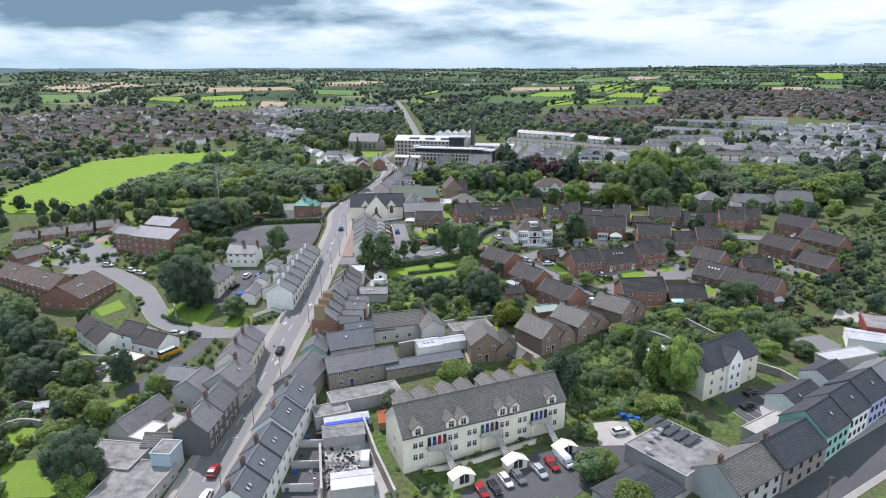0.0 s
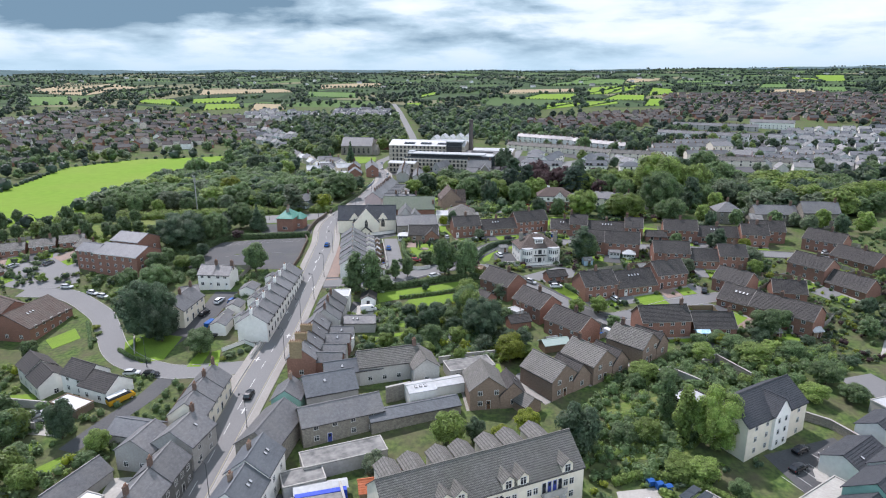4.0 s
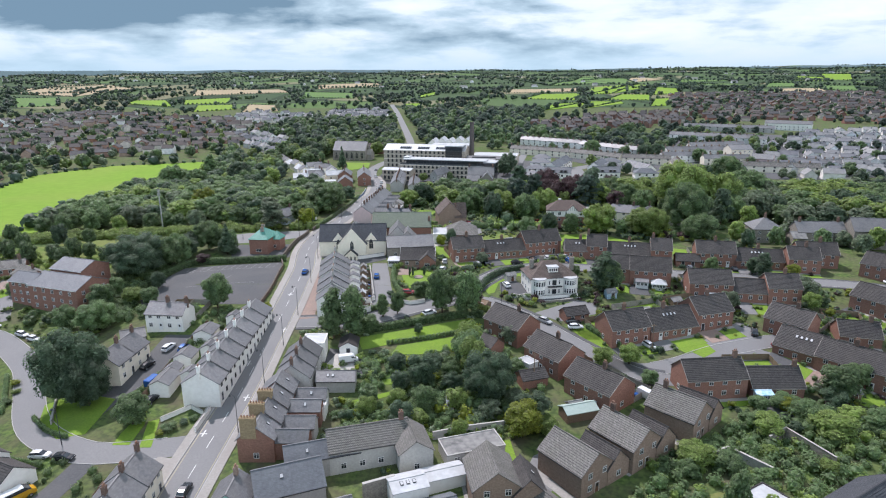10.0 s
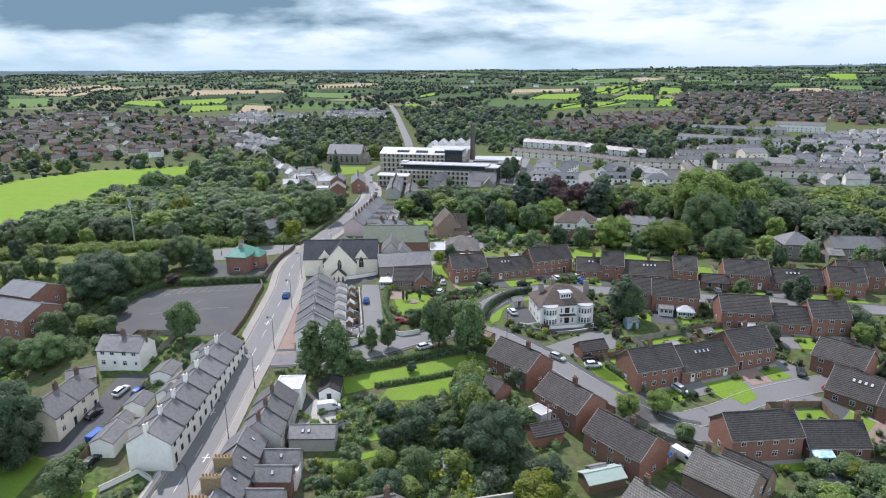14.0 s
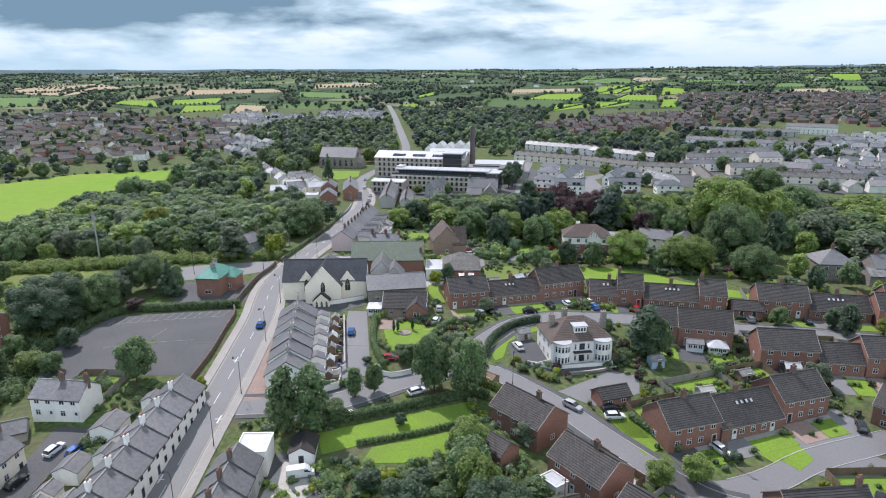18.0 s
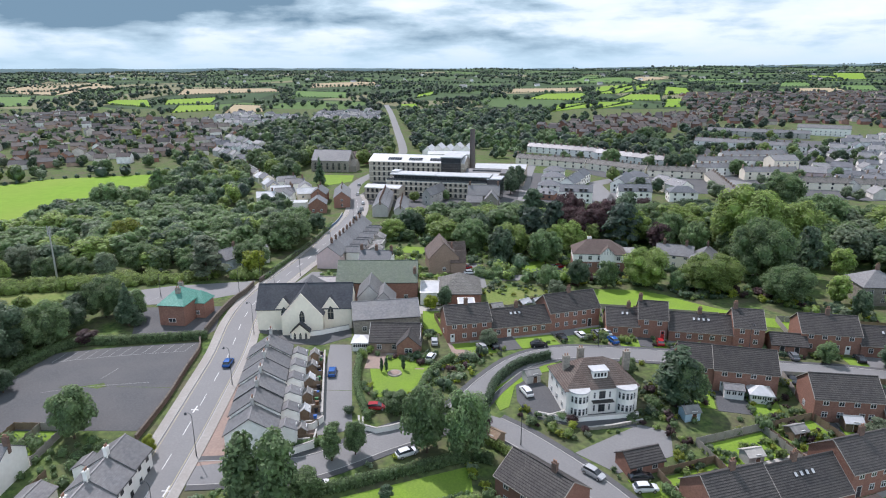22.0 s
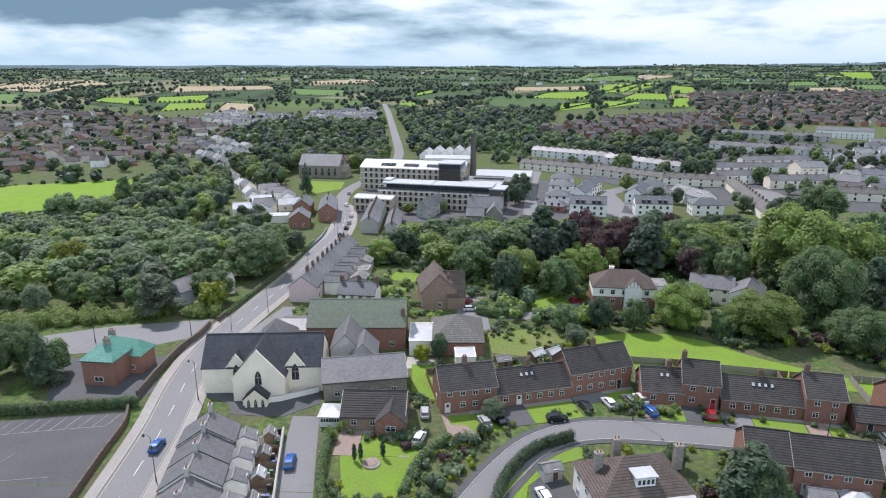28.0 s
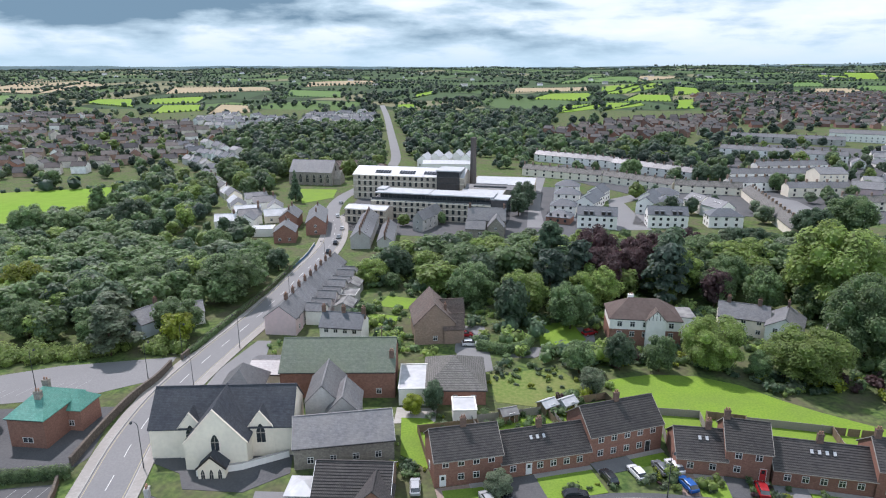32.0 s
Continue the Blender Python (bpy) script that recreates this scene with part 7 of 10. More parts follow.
for x_, y_, h_, r_, k_, l_ in ((-17.5, 132, 6, 3, "round", "s"), (31, 100, 8, 4.5, "round", "l"), (-58.5, 232.5, 4, 1.6, "round", "y"), (-101, 253, 6, 3, "round", "d"), (-91, 291, 9, 4.5, "round", "g"), (-104, 282, 9, 5, "round", "d"), (-112, 279, 8, 4.5, "round", "g"), (-95, 275, 4, 3.2, "round", "r"), (14, 183, 8, 4.6, "round", "d"), (0, 206, 10, 4.8, "round", "g"), (-14, 180, 7, 3.6, "round", "d"), (34, 207, 5.5, 3.2, "round", "l"), (77, 239, 6, 3.6, "round", "s"), (83, 270, 5.5, 3.0, "round", "g"), (96, 268, 6, 2.6, "column", "d"), (35.5, 262.5, 4.5, 2.6, "round", "g"), (-24.5, 231.8, 7, 2.2, "column", "g"), (-20.5, 233.5, 7.5, 2.6, "round", "g"), (-27.5, 223.5, 5, 3.4, "round", "g"), (-39.5, 224.5, 4, 3.2, "round", "g"), (-13.5, 222.5, 3, 1.6, "round", "d"), (-8.5, 247, 5, 3.6, "round", "g"), (-14.5, 246.5, 5, 3.4, "round", "g"), (2, 240.6, 5, 3.2, "round", "r")):
    tree(x_, y_, h_, r_, k_, l_)

for x_, y_, h_, r_, k_, l_ in ((11.6, 345.7, 14.1, 5.6, "round", "d"), (27.0, 345.0, 13.7, 6.2, "round", "g"), (26.2, 382.9, 21.5, 8.3, "cedar", "d"), (40.0, 383.1, 20.4, 7.8, "round", "r"), (60.6, 375.5, 20.8, 8.7, "cedar", "d"), (25.1, 319.8, 8.1, 4.5, "round", "g"), (34.5, 321.5, 9.4, 4.3, "round", "d"), (43.1, 321.1, 9.5, 4.3, "round", "g"), (55.4, 322.8, 13.5, 7.5, "round", "l"), (64.1, 318.2, 6.7, 3.4, "round", "g"), (26.0, 310.2, 6.1, 3.4, "round", "s"), (73.5, 317.5, 13.5, 9.5, "round", "l"), (92.5, 309.5, 12.0, 7.5, "round", "g"), (92.7, 329.0, 21.9, 10.4, "round", "g"), (100.3, 359.0, 27.6, 13.8, "round", "l"), (117.8, 361.6, 22.2, 11.1, "round", "l"), (155.3, 446.5, 20.1, 10.6, "round", "g"), (138.7, 442.5, 15.1, 8.4, "round", "d"), (94.4, 391.4, 14.5, 10.4, "round", "l"), (76.2, 388.1, 15.0, 10.0, "round", "g"), (108.8, 330.9, 18.4, 6.1, "cedar", "d"), (-0.8, 384.0, 12.8, 8.0, "round", "g"), (141.0, 386.6, 19.9, 11.1, "round", "g"), (80.8, 418.2, 11.6, 6.4, "round", "r"), (103.8, 431.6, 8.5, 6.1, "round", "d"), (111.7, 432.0, 8.6, 6.1, "round", "d"), (-10.6, 198.2, 8.5, 4.7, "round", "d"), (0.4, 213.5, 8.9, 4.4, "round", "l"), (1.7, 201.7, 10.6, 4.4, "round", "l"), (11.8, 178.3, 8.1, 5.1, "round", "y"), (-9.0, 187.0, 6.7, 3.3, "round", "g"), (11.6, 218.0, 5.6, 3.5, "round", "s"), (-1.4, 176.5, 5.0, 2.1, "round", "l"), (16.6, 179.7, 4.1, 3.4, "round", "l"), (-15.8, 189.4, 4.2, 2.7, "round", "l"), (-22.1, 185.5, 4.5, 2.8, "round", "l"), (-4.2, 200.5, 5.1, 2.8, "round", "g"), (-72.3, 180.1, 7.6, 4.8, "round", "g"), (-104.0, 273.4, 12.4, 6.2, "round", "g"), (-113.9, 265.4, 16.1, 10.8, "round", "d"), (-112.7, 240.0, 9.5, 5.3, "round", "g"), (-107.3, 227.2, 9.7, 6.1, "round", "g"), (-117.4, 228.7, 8.2, 4.1, "round", "g"), (-104.0, 242.7, 5.7, 4.1, "round", "l"), (-113.8, 250.4, 6.6, 3.7, "round", "g"), (-98.1, 241.3, 5.8, 3.6, "round", "g"), (-99.6, 291.6, 12.3, 6.1, "round", "g"), (-90.3, 286.2, 12.7, 4.0, "cone", "d"), (40.8, 208.3, 5.8, 3.2, "round", "l"), (43.5, 199.5, 4.1, 2.6, "round", "g"), (97.3, 263.5, 9.1, 3.2, "column", "d"), (107.2, 263.9, 5.1, 3.2, "round", "y"), (101.7, 245.5, 7.9, 4.9, "round", "s"), (100.9, 239.3, 5.5, 3.4, "round", "l"), (85.1, 195.2, 8.9, 5.5, "round", "g"), (62.6, 179.7, 8.7, 4.8, "round", "l"), (71.3, 188.6, 6.2, 3.9, "round", "y"), (73.4, 185.3, 8.2, 5.1, "round", "g"), (75.9, 179.8, 9.3, 6.7, "round", "l"), (65.2, 190.4, 5.2, 3.3, "round", "g"), (44.6, 170.4, 7.6, 5.5, "round", "l"), (50.3, 168.7, 6.2, 4.4, "round", "g"), (86.2, 277.4, 4.7, 3.4, "round", "y"), (92.7, 200.3, 6.2, 3.9, "round", "g")):
    low = 0.62 if 40 < x_ < 100 and 158 < y_ < 193 else 1.0
    tree(x_, y_, h_ * low, r_ * (0.5 + 0.5 * low), k_, l_)


def off_roofs(x, y):
    """True if no building stands there."""
    for inv, hx, hy, c in BLOCKS:
        p = inv @ Vector((x, y, 0))
        if abs(p.x) < hx + 0.8 and abs(p.y) < hy + 0.8:
            return False
    return True


for x_, y_, h_, r_, k_, l_ in ((-127.0, 163.7, 11.0, 6.1, "round", "d"), (-118.7, 147.9, 8.8, 4.9, "round", "g"), (-111.1, 142.8, 9.6, 6.0, "round", "d"), (-135.8, 169.3, 11.3, 5.6, "round", "d"), (-100.6, 144.2, 7.5, 4.7, "round", "g"), (-87.6, 142.5, 9.8, 3.9, "round", "d"), (-103.7, 138.5, 4.5, 2.5, "round", "l"), (-77.8, 123.2, 5.9, 3.7, "round", "s"), (-84.6, 125.6, 6.3, 3.5, "round", "l"), (-76.6, 104.5, 13, 6.4, "round", "d"), (-84, 112, 8, 4.5, "round", "g"), (-74.5, 100.5, 7.5, 4.7, "round", "l"), (-89.5, 117.4, 6.6, 4.1, "round", "l"), (-94.9, 128.8, 5.5, 3.1, "round", "d"), (-76.6, 137.6, 5.7, 3.1, "round", "l"), (-142.8, 181.5, 10.7, 6.0, "round", "g"), (-144.5, 195.7, 11.6, 6.4, "round", "d"), (-128.8, 172.4, 8.4, 4.7, "round", "g"), (-116.5, 156.7, 8.2, 5.1, "round", "d"), (-92.7, 135.6, 4.2, 3.0, "round", "g"), (-76.7, 133.5, 3.5, 2.5, "round", "g"), (44.6, 151.4, 13.3, 2.6, "column", "g"), (46.8, 145.3, 13.5, 2.8, "column", "l"), (-3.2, 142.3, 8.4, 4.4, "round", "l"), (2.5, 143.5, 6.4, 2.7, "round", "d"), (7.7, 142.9, 4.7, 3.0, "round", "y"), (13.7, 146.6, 6.5, 3.6, "round", "y"), (23.7, 140.0, 12.7, 5.3, "round", "d"), (-0.5, 153.3, 5.0, 3.1, "round", "g"), (24.9, 123.7, 5.1, 2.0, "cone", "g"), (27.8, 123.3, 2.8, 1.7, "round", "l"), (27.9, 111.8, 6.1, 3.8, "round", "l"), (24.9, 110.4, 6.4, 4.0, "round", "g"), (27.9, 107.1, 5.2, 3.7, "round", "l"), (33.8, 116.7, 3.4, 2.1, "round", "g"), (33.6, 144.3, 5.1, 3.7, "round", "g"), (39.0, 145.5, 5.2, 3.7, "round", "l"), (43.0, 134.2, 3.5, 3.5, "round", "l"), (52.6, 142.7, 14.8, 5.7, "round", "l"), (82.6, 191.8, 7.5, 4.2, "round", "d"), (89.2, 169.5, 9.6, 6.0, "round", "g"), (82.1, 161.2, 7.9, 4.9, "round", "l"), (91.5, 161.6, 7.1, 5.0, "round", "g"), (86.9, 182.4, 8.1, 4.5, "round", "g"), (71.0, 190.0, 6.5, 5.4, "round", "g"), (75.4, 186.2, 6.5, 5.4, "round", "g"), (83.6, 186.1, 5.5, 4.6, "round", "l"), (61.7, 182.6, 7.0, 3.5, "round", "g"), (46.7, 133.5, 4.9, 4.1, "round", "l"), (42.9, 135.4, 4.1, 4.1, "round", "l"), (94.4, 157.0, 4.5, 3.8, "round", "l"), (52.2, 129.0, 3.8, 2.7, "round", "g")):
    if off_roofs(x_, y_):
        low = 0.62 if 55 < x_ < 100 and 158 < y_ < 193 else 1.0
        tree(x_, y_, h_ * low, r_ * (0.5 + 0.5 * low), k_, l_)

for x_, y_, h_, r_, k_, l_ in ((23.5, 361.5, 18, 7.5, "cedar", "k"), (57, 364, 19, 8.5, "cedar", "k"), (40, 370, 17, 8.5, "round", "r"), (47, 375, 16, 8, "round", "r"), (71, 364, 12, 5.5, "round", "r"), (32, 368, 19, 7, "cedar", "k"), (-19.0, 385.2, 8.8, 4.0, "round", "d"), (-10.4, 390.2, 8.2, 4.5, "round", "l"), (-30.6, 380.3, 8.9, 5.9, "round", "l"), (-23.4, 376.4, 5.5, 3.4, "round", "g"), (-8.1, 379.0, 9.0, 4.5, "round", "d"), (1.2, 363.8, 13.1, 7.3, "round", "g"), (13.8, 404.3, 7.4, 5.3, "round", "l"), (28.2, 508.8, 14.0, 7.0, "round", "d"), (2.4, 411.1, 8.3, 5.9, "round", "l"), (-28.6, 462.4, 5.8, 3.7, "round", "l"), (-11.8, 466.2, 6.0, 2.7, "round", "g"), (-91.6, 516.7, 17.9, 3.9, "cone", "d"), (-69.8, 363.5, 15.8, 10.5, "round", "g"), (-88.1, 333.1, 13.4, 7.1, "cedar", "s"), (-168.2, 466.0, 17.2, 4.8, "column", "g"), (-105.4, 331.4, 8.7, 5.4, "round", "l"), (-103.9, 350.3, 12.2, 6.8, "round", "g"), (-127.2, 356.6, 13.9, 7.0, "round", "y"), (-94.4, 365.1, 10.9, 6.0, "round", "g"), (-88.8, 370.8, 11.0, 6.1, "round", "d"), (-92.5, 411.5, 10.8, 6.0, "round", "g"), (-73.9, 397.3, 10.6, 6.6, "round", "g"), (-64.5, 393.0, 8.7, 4.8, "round", "d"), (-163.9, 431.9, 13.0, 7.2, "round", "g"), (-177.5, 432.2, 15.4, 8.6, "round", "g"), (-142.3, 446.4, 15.6, 8.7, "round", "d"), (-173.2, 510.1, 12.8, 7.1, "round", "d"), (-110.8, 346.4, 10.5, 4.4, "column", "d")):
    if off_roofs(x_, y_):
        tree(x_, y_, h_, r_, k_, l_)

# woods
wood([(-70, 332), (-100, 328), (-182, 308), (-180, 318), (-100, 345), (-68, 350)], 7.0, (7, 11), "gdglgs", "front of the wood", 3, wide=0.5)
wood([(-68, 352), (-100, 347), (-182, 320), (-182, 340), (-196, 430), (-182, 470), (-150, 455), (-130, 418), (-98, 404), (-66, 396)], 7.2, (8, 13), "gldgsgg", "wood_below_the_pasture", 4, wide=0.64, stuff=True, cap=((300, 13), (360, 12), (420, 9), (470, 9)))
wood([(-182, 472), (-150, 460), (-132, 424), (-120, 440), (-128, 500), (-160, 520)], 8.5, (7, 11), "gdgl", "trees_behind_the_cottages", 6, wide=0.5, stuff=True)
wood([(-122, 291), (-104, 297), (-106, 276), (-118, 262), (-150, 264), (-195, 272), (-190, 280), (-145, 279)], 8.0, (5, 9), "gdgl", "trees_round_the_meadow", 5, wide=0.46, stuff=True)
CAP = ((340, 17), (380, 16), (400, 13), (420, 9), (440, 6))
wood([(14, 352), (30, 360), (60, 362), (105, 350), (118, 330), (130, 335), (120, 372), (60, 378), (18, 376)], 9.0, (10, 15), "gldgllg", "front trees behind the estate", 8, wide=0.52, cap=CAP)
wood([(18, 378), (60, 380), (120, 374), (135, 330), (165, 318), (205, 330), (215, 425), (130, 442), (60, 440), (22, 436), (0, 416), (-22, 410), (-24, 382), (-4, 368)], 8.4, (10, 16), "gldgsglg", "wood_behind_the_estate", 9, wide=0.62, stuff=True, cap=CAP)
wood([(100, 318), (130, 318), (165, 312), (175, 275), (150, 282), (112, 290), (96, 302)], 9.5, (6, 11), "gldgs", "trees_round_the_stone_houses", 11, stuff=True)
wood([(140, 236), (200, 310), (215, 240), (180, 180), (138, 190), (112, 185), (110, 205), (126, 214)], 10.5, (4, 8), "gldgsd", "trees_in_the_eastern_gardens", 13, stuff=True)
wood([(-145, 90), (-150, 190), (-122, 188), (-118, 150), (-100, 150), (-80, 112), (-90, 85)], 9, (5, 9), "ggdl", "trees_in_the_western_gardens", 15, stuff=True)
wood([(-170, 150), (-150, 190), (-215, 245), (-240, 200)], 9, (7, 12), "ggdd", "trees_west_of_the_care_home", 17, stuff=True)
wood([(-200, 262), (-140, 275), (-150, 300), (-250, 300), (-240, 250)], 10, (6, 10), "ggd", "trees_north_of_the_bungalows", 19, stuff=True)
wood([(-26, 172), (-14, 178), (14, 182), (12, 205), (2, 222), (-24, 205)], 7.0, (3, 6), "gglds", "garden_trees_behind_the_terrace", 21, wide=0.5, stuff=True)
wood([(48, 160), (70, 168), (105, 178), (100, 192), (62, 190), (40, 168)], 8.5, (2.2, 3.6), "ggld", "trees on the bank", 23, wide=0.7)
wood([(-60, 585), (-55, 640), (-160, 640), (-150, 520), (-116, 520), (-116, 590)], 9, (9, 14), "ggdl", "trees_round_the_stone_church", 25, wide=0.5, stuff=True)

# shrub masses
shrubbery("shrubs", "tangled garden shrubs behind the terrace", scatter([(-27, 172), (-14, 176), (16, 180), (18, 200), (4, 224), (-26, 208)], 1.9, (0.9, 2.4), 31), "g", 0.26, 32)
shrubbery("shrubs", "light green shrubs in the long gardens", scatter([(-27, 172), (-14, 176), (16, 180), (18, 200), (4, 224), (-26, 208)], 3.4, (0.8, 2.0), 33), "l", 0.24, 34)
shrubbery("bank_shrubs", "overgrown shrubs on the bank by the flats", scatter([(24, 134), (40, 133), (60, 160), (100, 176), (96, 190), (60, 184), (36, 170), (26, 152)], 2.2, (1.2, 3.0), 35, most=420), "g", 0.3, 36)
shrubbery("bank_shrubs", "light bramble on the bank by the flats", scatter([(24, 134), (40, 133), (60, 160), (100, 176), (96, 190), (60, 184), (36, 170), (26, 152)], 3.6, (1.0, 2.6), 37), "l", 0.28, 38)
shrubbery("west_shrubs", "shrubs in the western back gardens", scatter([(-140, 92), (-146, 170), (-122, 178), (-116, 150), (-84, 150), (-78, 112), (-88, 88)], 2.8, (1.0, 2.6), 39), "g", 0.3, 40)
shrubbery("wood_edge", "bright scrub along the wood edge", scatter([(-72, 329), (-106, 324), (-190, 303), (-185, 296), (-112, 316), (-68, 326)], 1.7, (2.0, 4.2), 41), "l", 0.32, 42)
shrubbery("meadow_scrub", "scrub in the rough meadow", scatter([(-190, 284), (-150, 289), (-125, 300), (-108, 300), (-116, 270), (-150, 268), (-190, 276)], 2.8, (1.0, 2.4), 43), "l", 0.3, 44)
shrubbery("car_park_scrub", "overgrown shrubs beside the car park and the brick flats", scatter([(-119, 272), (-101, 272), (-107, 250), (-101, 237), (-80, 236), (-79, 231.5), (-94, 231), (-112, 228), (-117, 240)], 2.3, (1.6, 3.4), 141, 0.3), "g", 0.3, 142)
shrubbery("yard_shrubs", "garden shrubs between the white pair and the terrace yards", scatter([(-79, 231), (-70, 236), (-66, 234), (-72, 205), (-75, 190), (-77.5, 190), (-77, 215)], 1.8, (0.8, 2.2), 143, 0.2), "g", 0.24, 144)
shrubbery("junction_shrubs", "garden shrubs behind the junction houses", scatter([(-84, 166), (-74, 168), (-68, 160), (-67, 140), (-76, 128), (-84, 140)], 2.2, (0.8, 2.0), 145, 0.2), "g", 0.24, 146)
shrubbery("estate_shrubs", "small clipped shrubs among the brick houses", scatter([(-4, 268), (30, 286), (75, 276), (110, 268), (140, 245), (110, 215), (80, 195), (40, 205), (20, 235), (20, 258)], 4.6, (0.7, 1.5), 45, 0.5), "g", 0.2, 46)
shrubbery("estate_shrubs", "yellow-green shrubs among the brick houses", scatter([(-4, 268), (30, 286), (75, 276), (110, 268), (140, 245), (110, 215), (80, 195), (40, 205), (20, 235), (20, 258)], 9, (0.7, 1.4), 47, 0.5), "y", 0.2, 48)
shrubbery("rear_garden_shrubs", "shrubs between the gardens behind the brick terrace", scatter([(-8, 295), (6, 302), (26, 302), (34, 306), (60, 300), (100, 288), (100, 283), (60, 291), (34, 297), (8, 294)], 1.8, (0.8, 1.9), 49, 0.3), "g", 0.22, 50)
shrubbery("east_shrubs", "shrubs in the eastern gardens", scatter([(110, 190), (126, 214), (140, 236), (160, 280), (200, 310), (215, 240), (180, 180)], 3.4, (1.0, 2.6), 51), "g", 0.3, 52)
shrubbery("street_gardens", "garden shrubs beyond the half-timbered house", scatter([(-28, 345), (-2, 352), (26, 345), (60, 330), (98, 330), (100, 352), (40, 360), (-26, 385)], 3.0, (0.9, 2.2), 53), "g", 0.28, 54)
shrubbery("bungalow_shrubs", "garden shrubs round the bungalow", scatter([(-27, 270), (-24, 244), (-6, 246), (0, 258), (-2, 268), (-8, 272), (-22, 272)], 2.2, (0.8, 1.8), 55, 0.2), "g", 0.22, 56)


def hedge(name, label, pts, h=1.4, w=1.0, leaf="g", seed=1):
    """A clipped hedge along a line."""
    rng = np.random.default_rng(seed)
    ln = curve(pts, 0.9)
    c = [np.array((q.x, q.y, G(q.x, q.y) + h * k)) for q in ln for k in (0.3, 0.72)]
    ob = thing(name, label, "hedge", ln[0].x, ln[0].y)
    o0 = np.array(ob.matrix_basis.translation)
    vs, fs, mi, o = [], [], [], 0
    for i in range(0, len(c), 16):
        v, f, m = foliage(rng, [p - o0 for p in c[i:i + 16]], [max(w, h) * 0.52] * len(c[i:i + 16]), 0.2, 90)
        vs.append(v)
        fs += [tuple(k + o for k in g) for g in f]
        mi += m
        o += len(v)
    me = mesh("foliage", np.concatenate(vs).tolist(), fs, [LEAVES[leaf][0], LEAVES[leaf][0]])
    me.polygons.foreach_set("material_index", mi)
    part("foliage", me, ob)
    return ob


hedge("hedge", "long clipped hedge along the lawn", [(-30, 221.5), (-15, 227), (0, 232.4), (4, 232)], 1.8, 1.3, "g", 61)
hedge("hedge", "low clipped hedge between the lawns", [(-21, 216.3), (-10, 219.6), (0, 223.6)], 1.1, 0.9, "g", 62)
hedge("hedge", "curved clipped hedge round the villa lawn", [(4.2, 250), (6.4, 258), (12, 266), (19, 270)], 1.8, 1.5, "d", 63)
hedge("hedge", "clipped hedge behind the car park", [(-66.5, 278.2), (-84, 275), (-99, 272), (-106.5, 252)], 2.0, 1.5, "g", 64)
hedge("hedge", "yellow-green hedge by the estate road", [(1.5, 238.5), (5, 236.5), (9.5, 232)], 1.6, 1.2, "l", 65)
hedge("hedge", "tall hedge round the drive", [(3, 331), (9, 329), (14, 331), (16, 336)], 2.2, 2.0, "g", 66)
hedge("hedge", "tall hedge before the half-timbered house", [(19, 329), (25, 327.5), (33, 329), (38, 330)], 2.2, 1.8, "g", 67)
hedge("hedge", "clipped hedge at the brick house", [(33.5, 226), (37, 220.5), (40, 216.5)], 1.5, 1.1, "g", 68)
hedge("hedge", "hedge beside the terrace end", [(-26.5, 236.5), (-33, 234), (-36.5, 229.5)], 1.4, 1.2, "g", 69)
hedge("hedge", "hedge along the lane and the bungalow garden", [(-25.5, 270), (-24, 256), (-20, 244)], 1.6, 1.2, "g", 70)
hedge("hedge", "hedge along the terrace drive", [(-3.5, 268.6), (-8, 262), (-10, 254)], 1.6, 1.3, "g", 71)
hedge("hedge", "hedge on the side road corner", [(-97, 183.5), (-90, 177.5), (-84, 174.8)], 1.0, 0.8, "g", 72)
hedge("hedge", "roadside hedge below the wood", [(-66, 326), (-64, 345), (-61.5, 372), (-60.5, 405)], 1.5, 1.2, "g", 73)

# distant woods, hedgerows and copses: uncounted
FAR_ROADS = [(q.x, q.y) for q in MAIN if q.y > 480]


def far_shape(near, big, i):
    """A far tree 10 m high: a dome of lobes with leaf clumps; big: a coarse clump for the horizon."""
    k = ("far", near, big, i)
    if k not in FLAT:
        rng = np.random.default_rng(700 + i + 20 * near + 50 * big)
        if big:
            c, q = [np.array((0.0, 0.0, 4.4))], [5.0]
            flat(k, *foliage(rng, c, q, 2.6, 0.45, 0.3, 0.9))
        else:
            n = 8 if near else 6
            c = [np.array((2.5 * math.cos(j * 2.4) * math.sqrt((j + 0.5) / n), 2.5 * math.sin(j * 2.4) * math.sqrt((j + 0.5) / n), 7.2 - 4.2 * (j + 0.5) / n + rng.uniform(-0.6, 0.6))) for j in range(n)] + [np.array((0.0, 0.0, 3.6))]
            q = [rng.uniform(1.5, 2.3) for _ in range(n)] + [3.2]
            flat(k, *foliage(rng, c, q, 0.62 if near else 0.9, 5.0 if near else 2.0, 0.3, 0.9))
    return k


def farwood(name, label, pts, mix, seed, size=2.4):
    """Uncounted far trees, each with one leaf colour out of mix."""
    rng = np.random.default_rng(seed)
    keys = sorted(set(mix))
    rows = []
    for i, (x, y, h) in enumerate(pts):
        w = h / 10 * rng.uniform(0.9, 1.3)
        rows.append((far_shape(y < 640, size > 3, i % 7), x, y, i * 1.7, w, h / 10, keys.index(mix[rng.integers(len(mix))])))
    return copies(name, label, rows, [LEAVES[k][0] for k in keys], "trees")


# ---- the far town ----


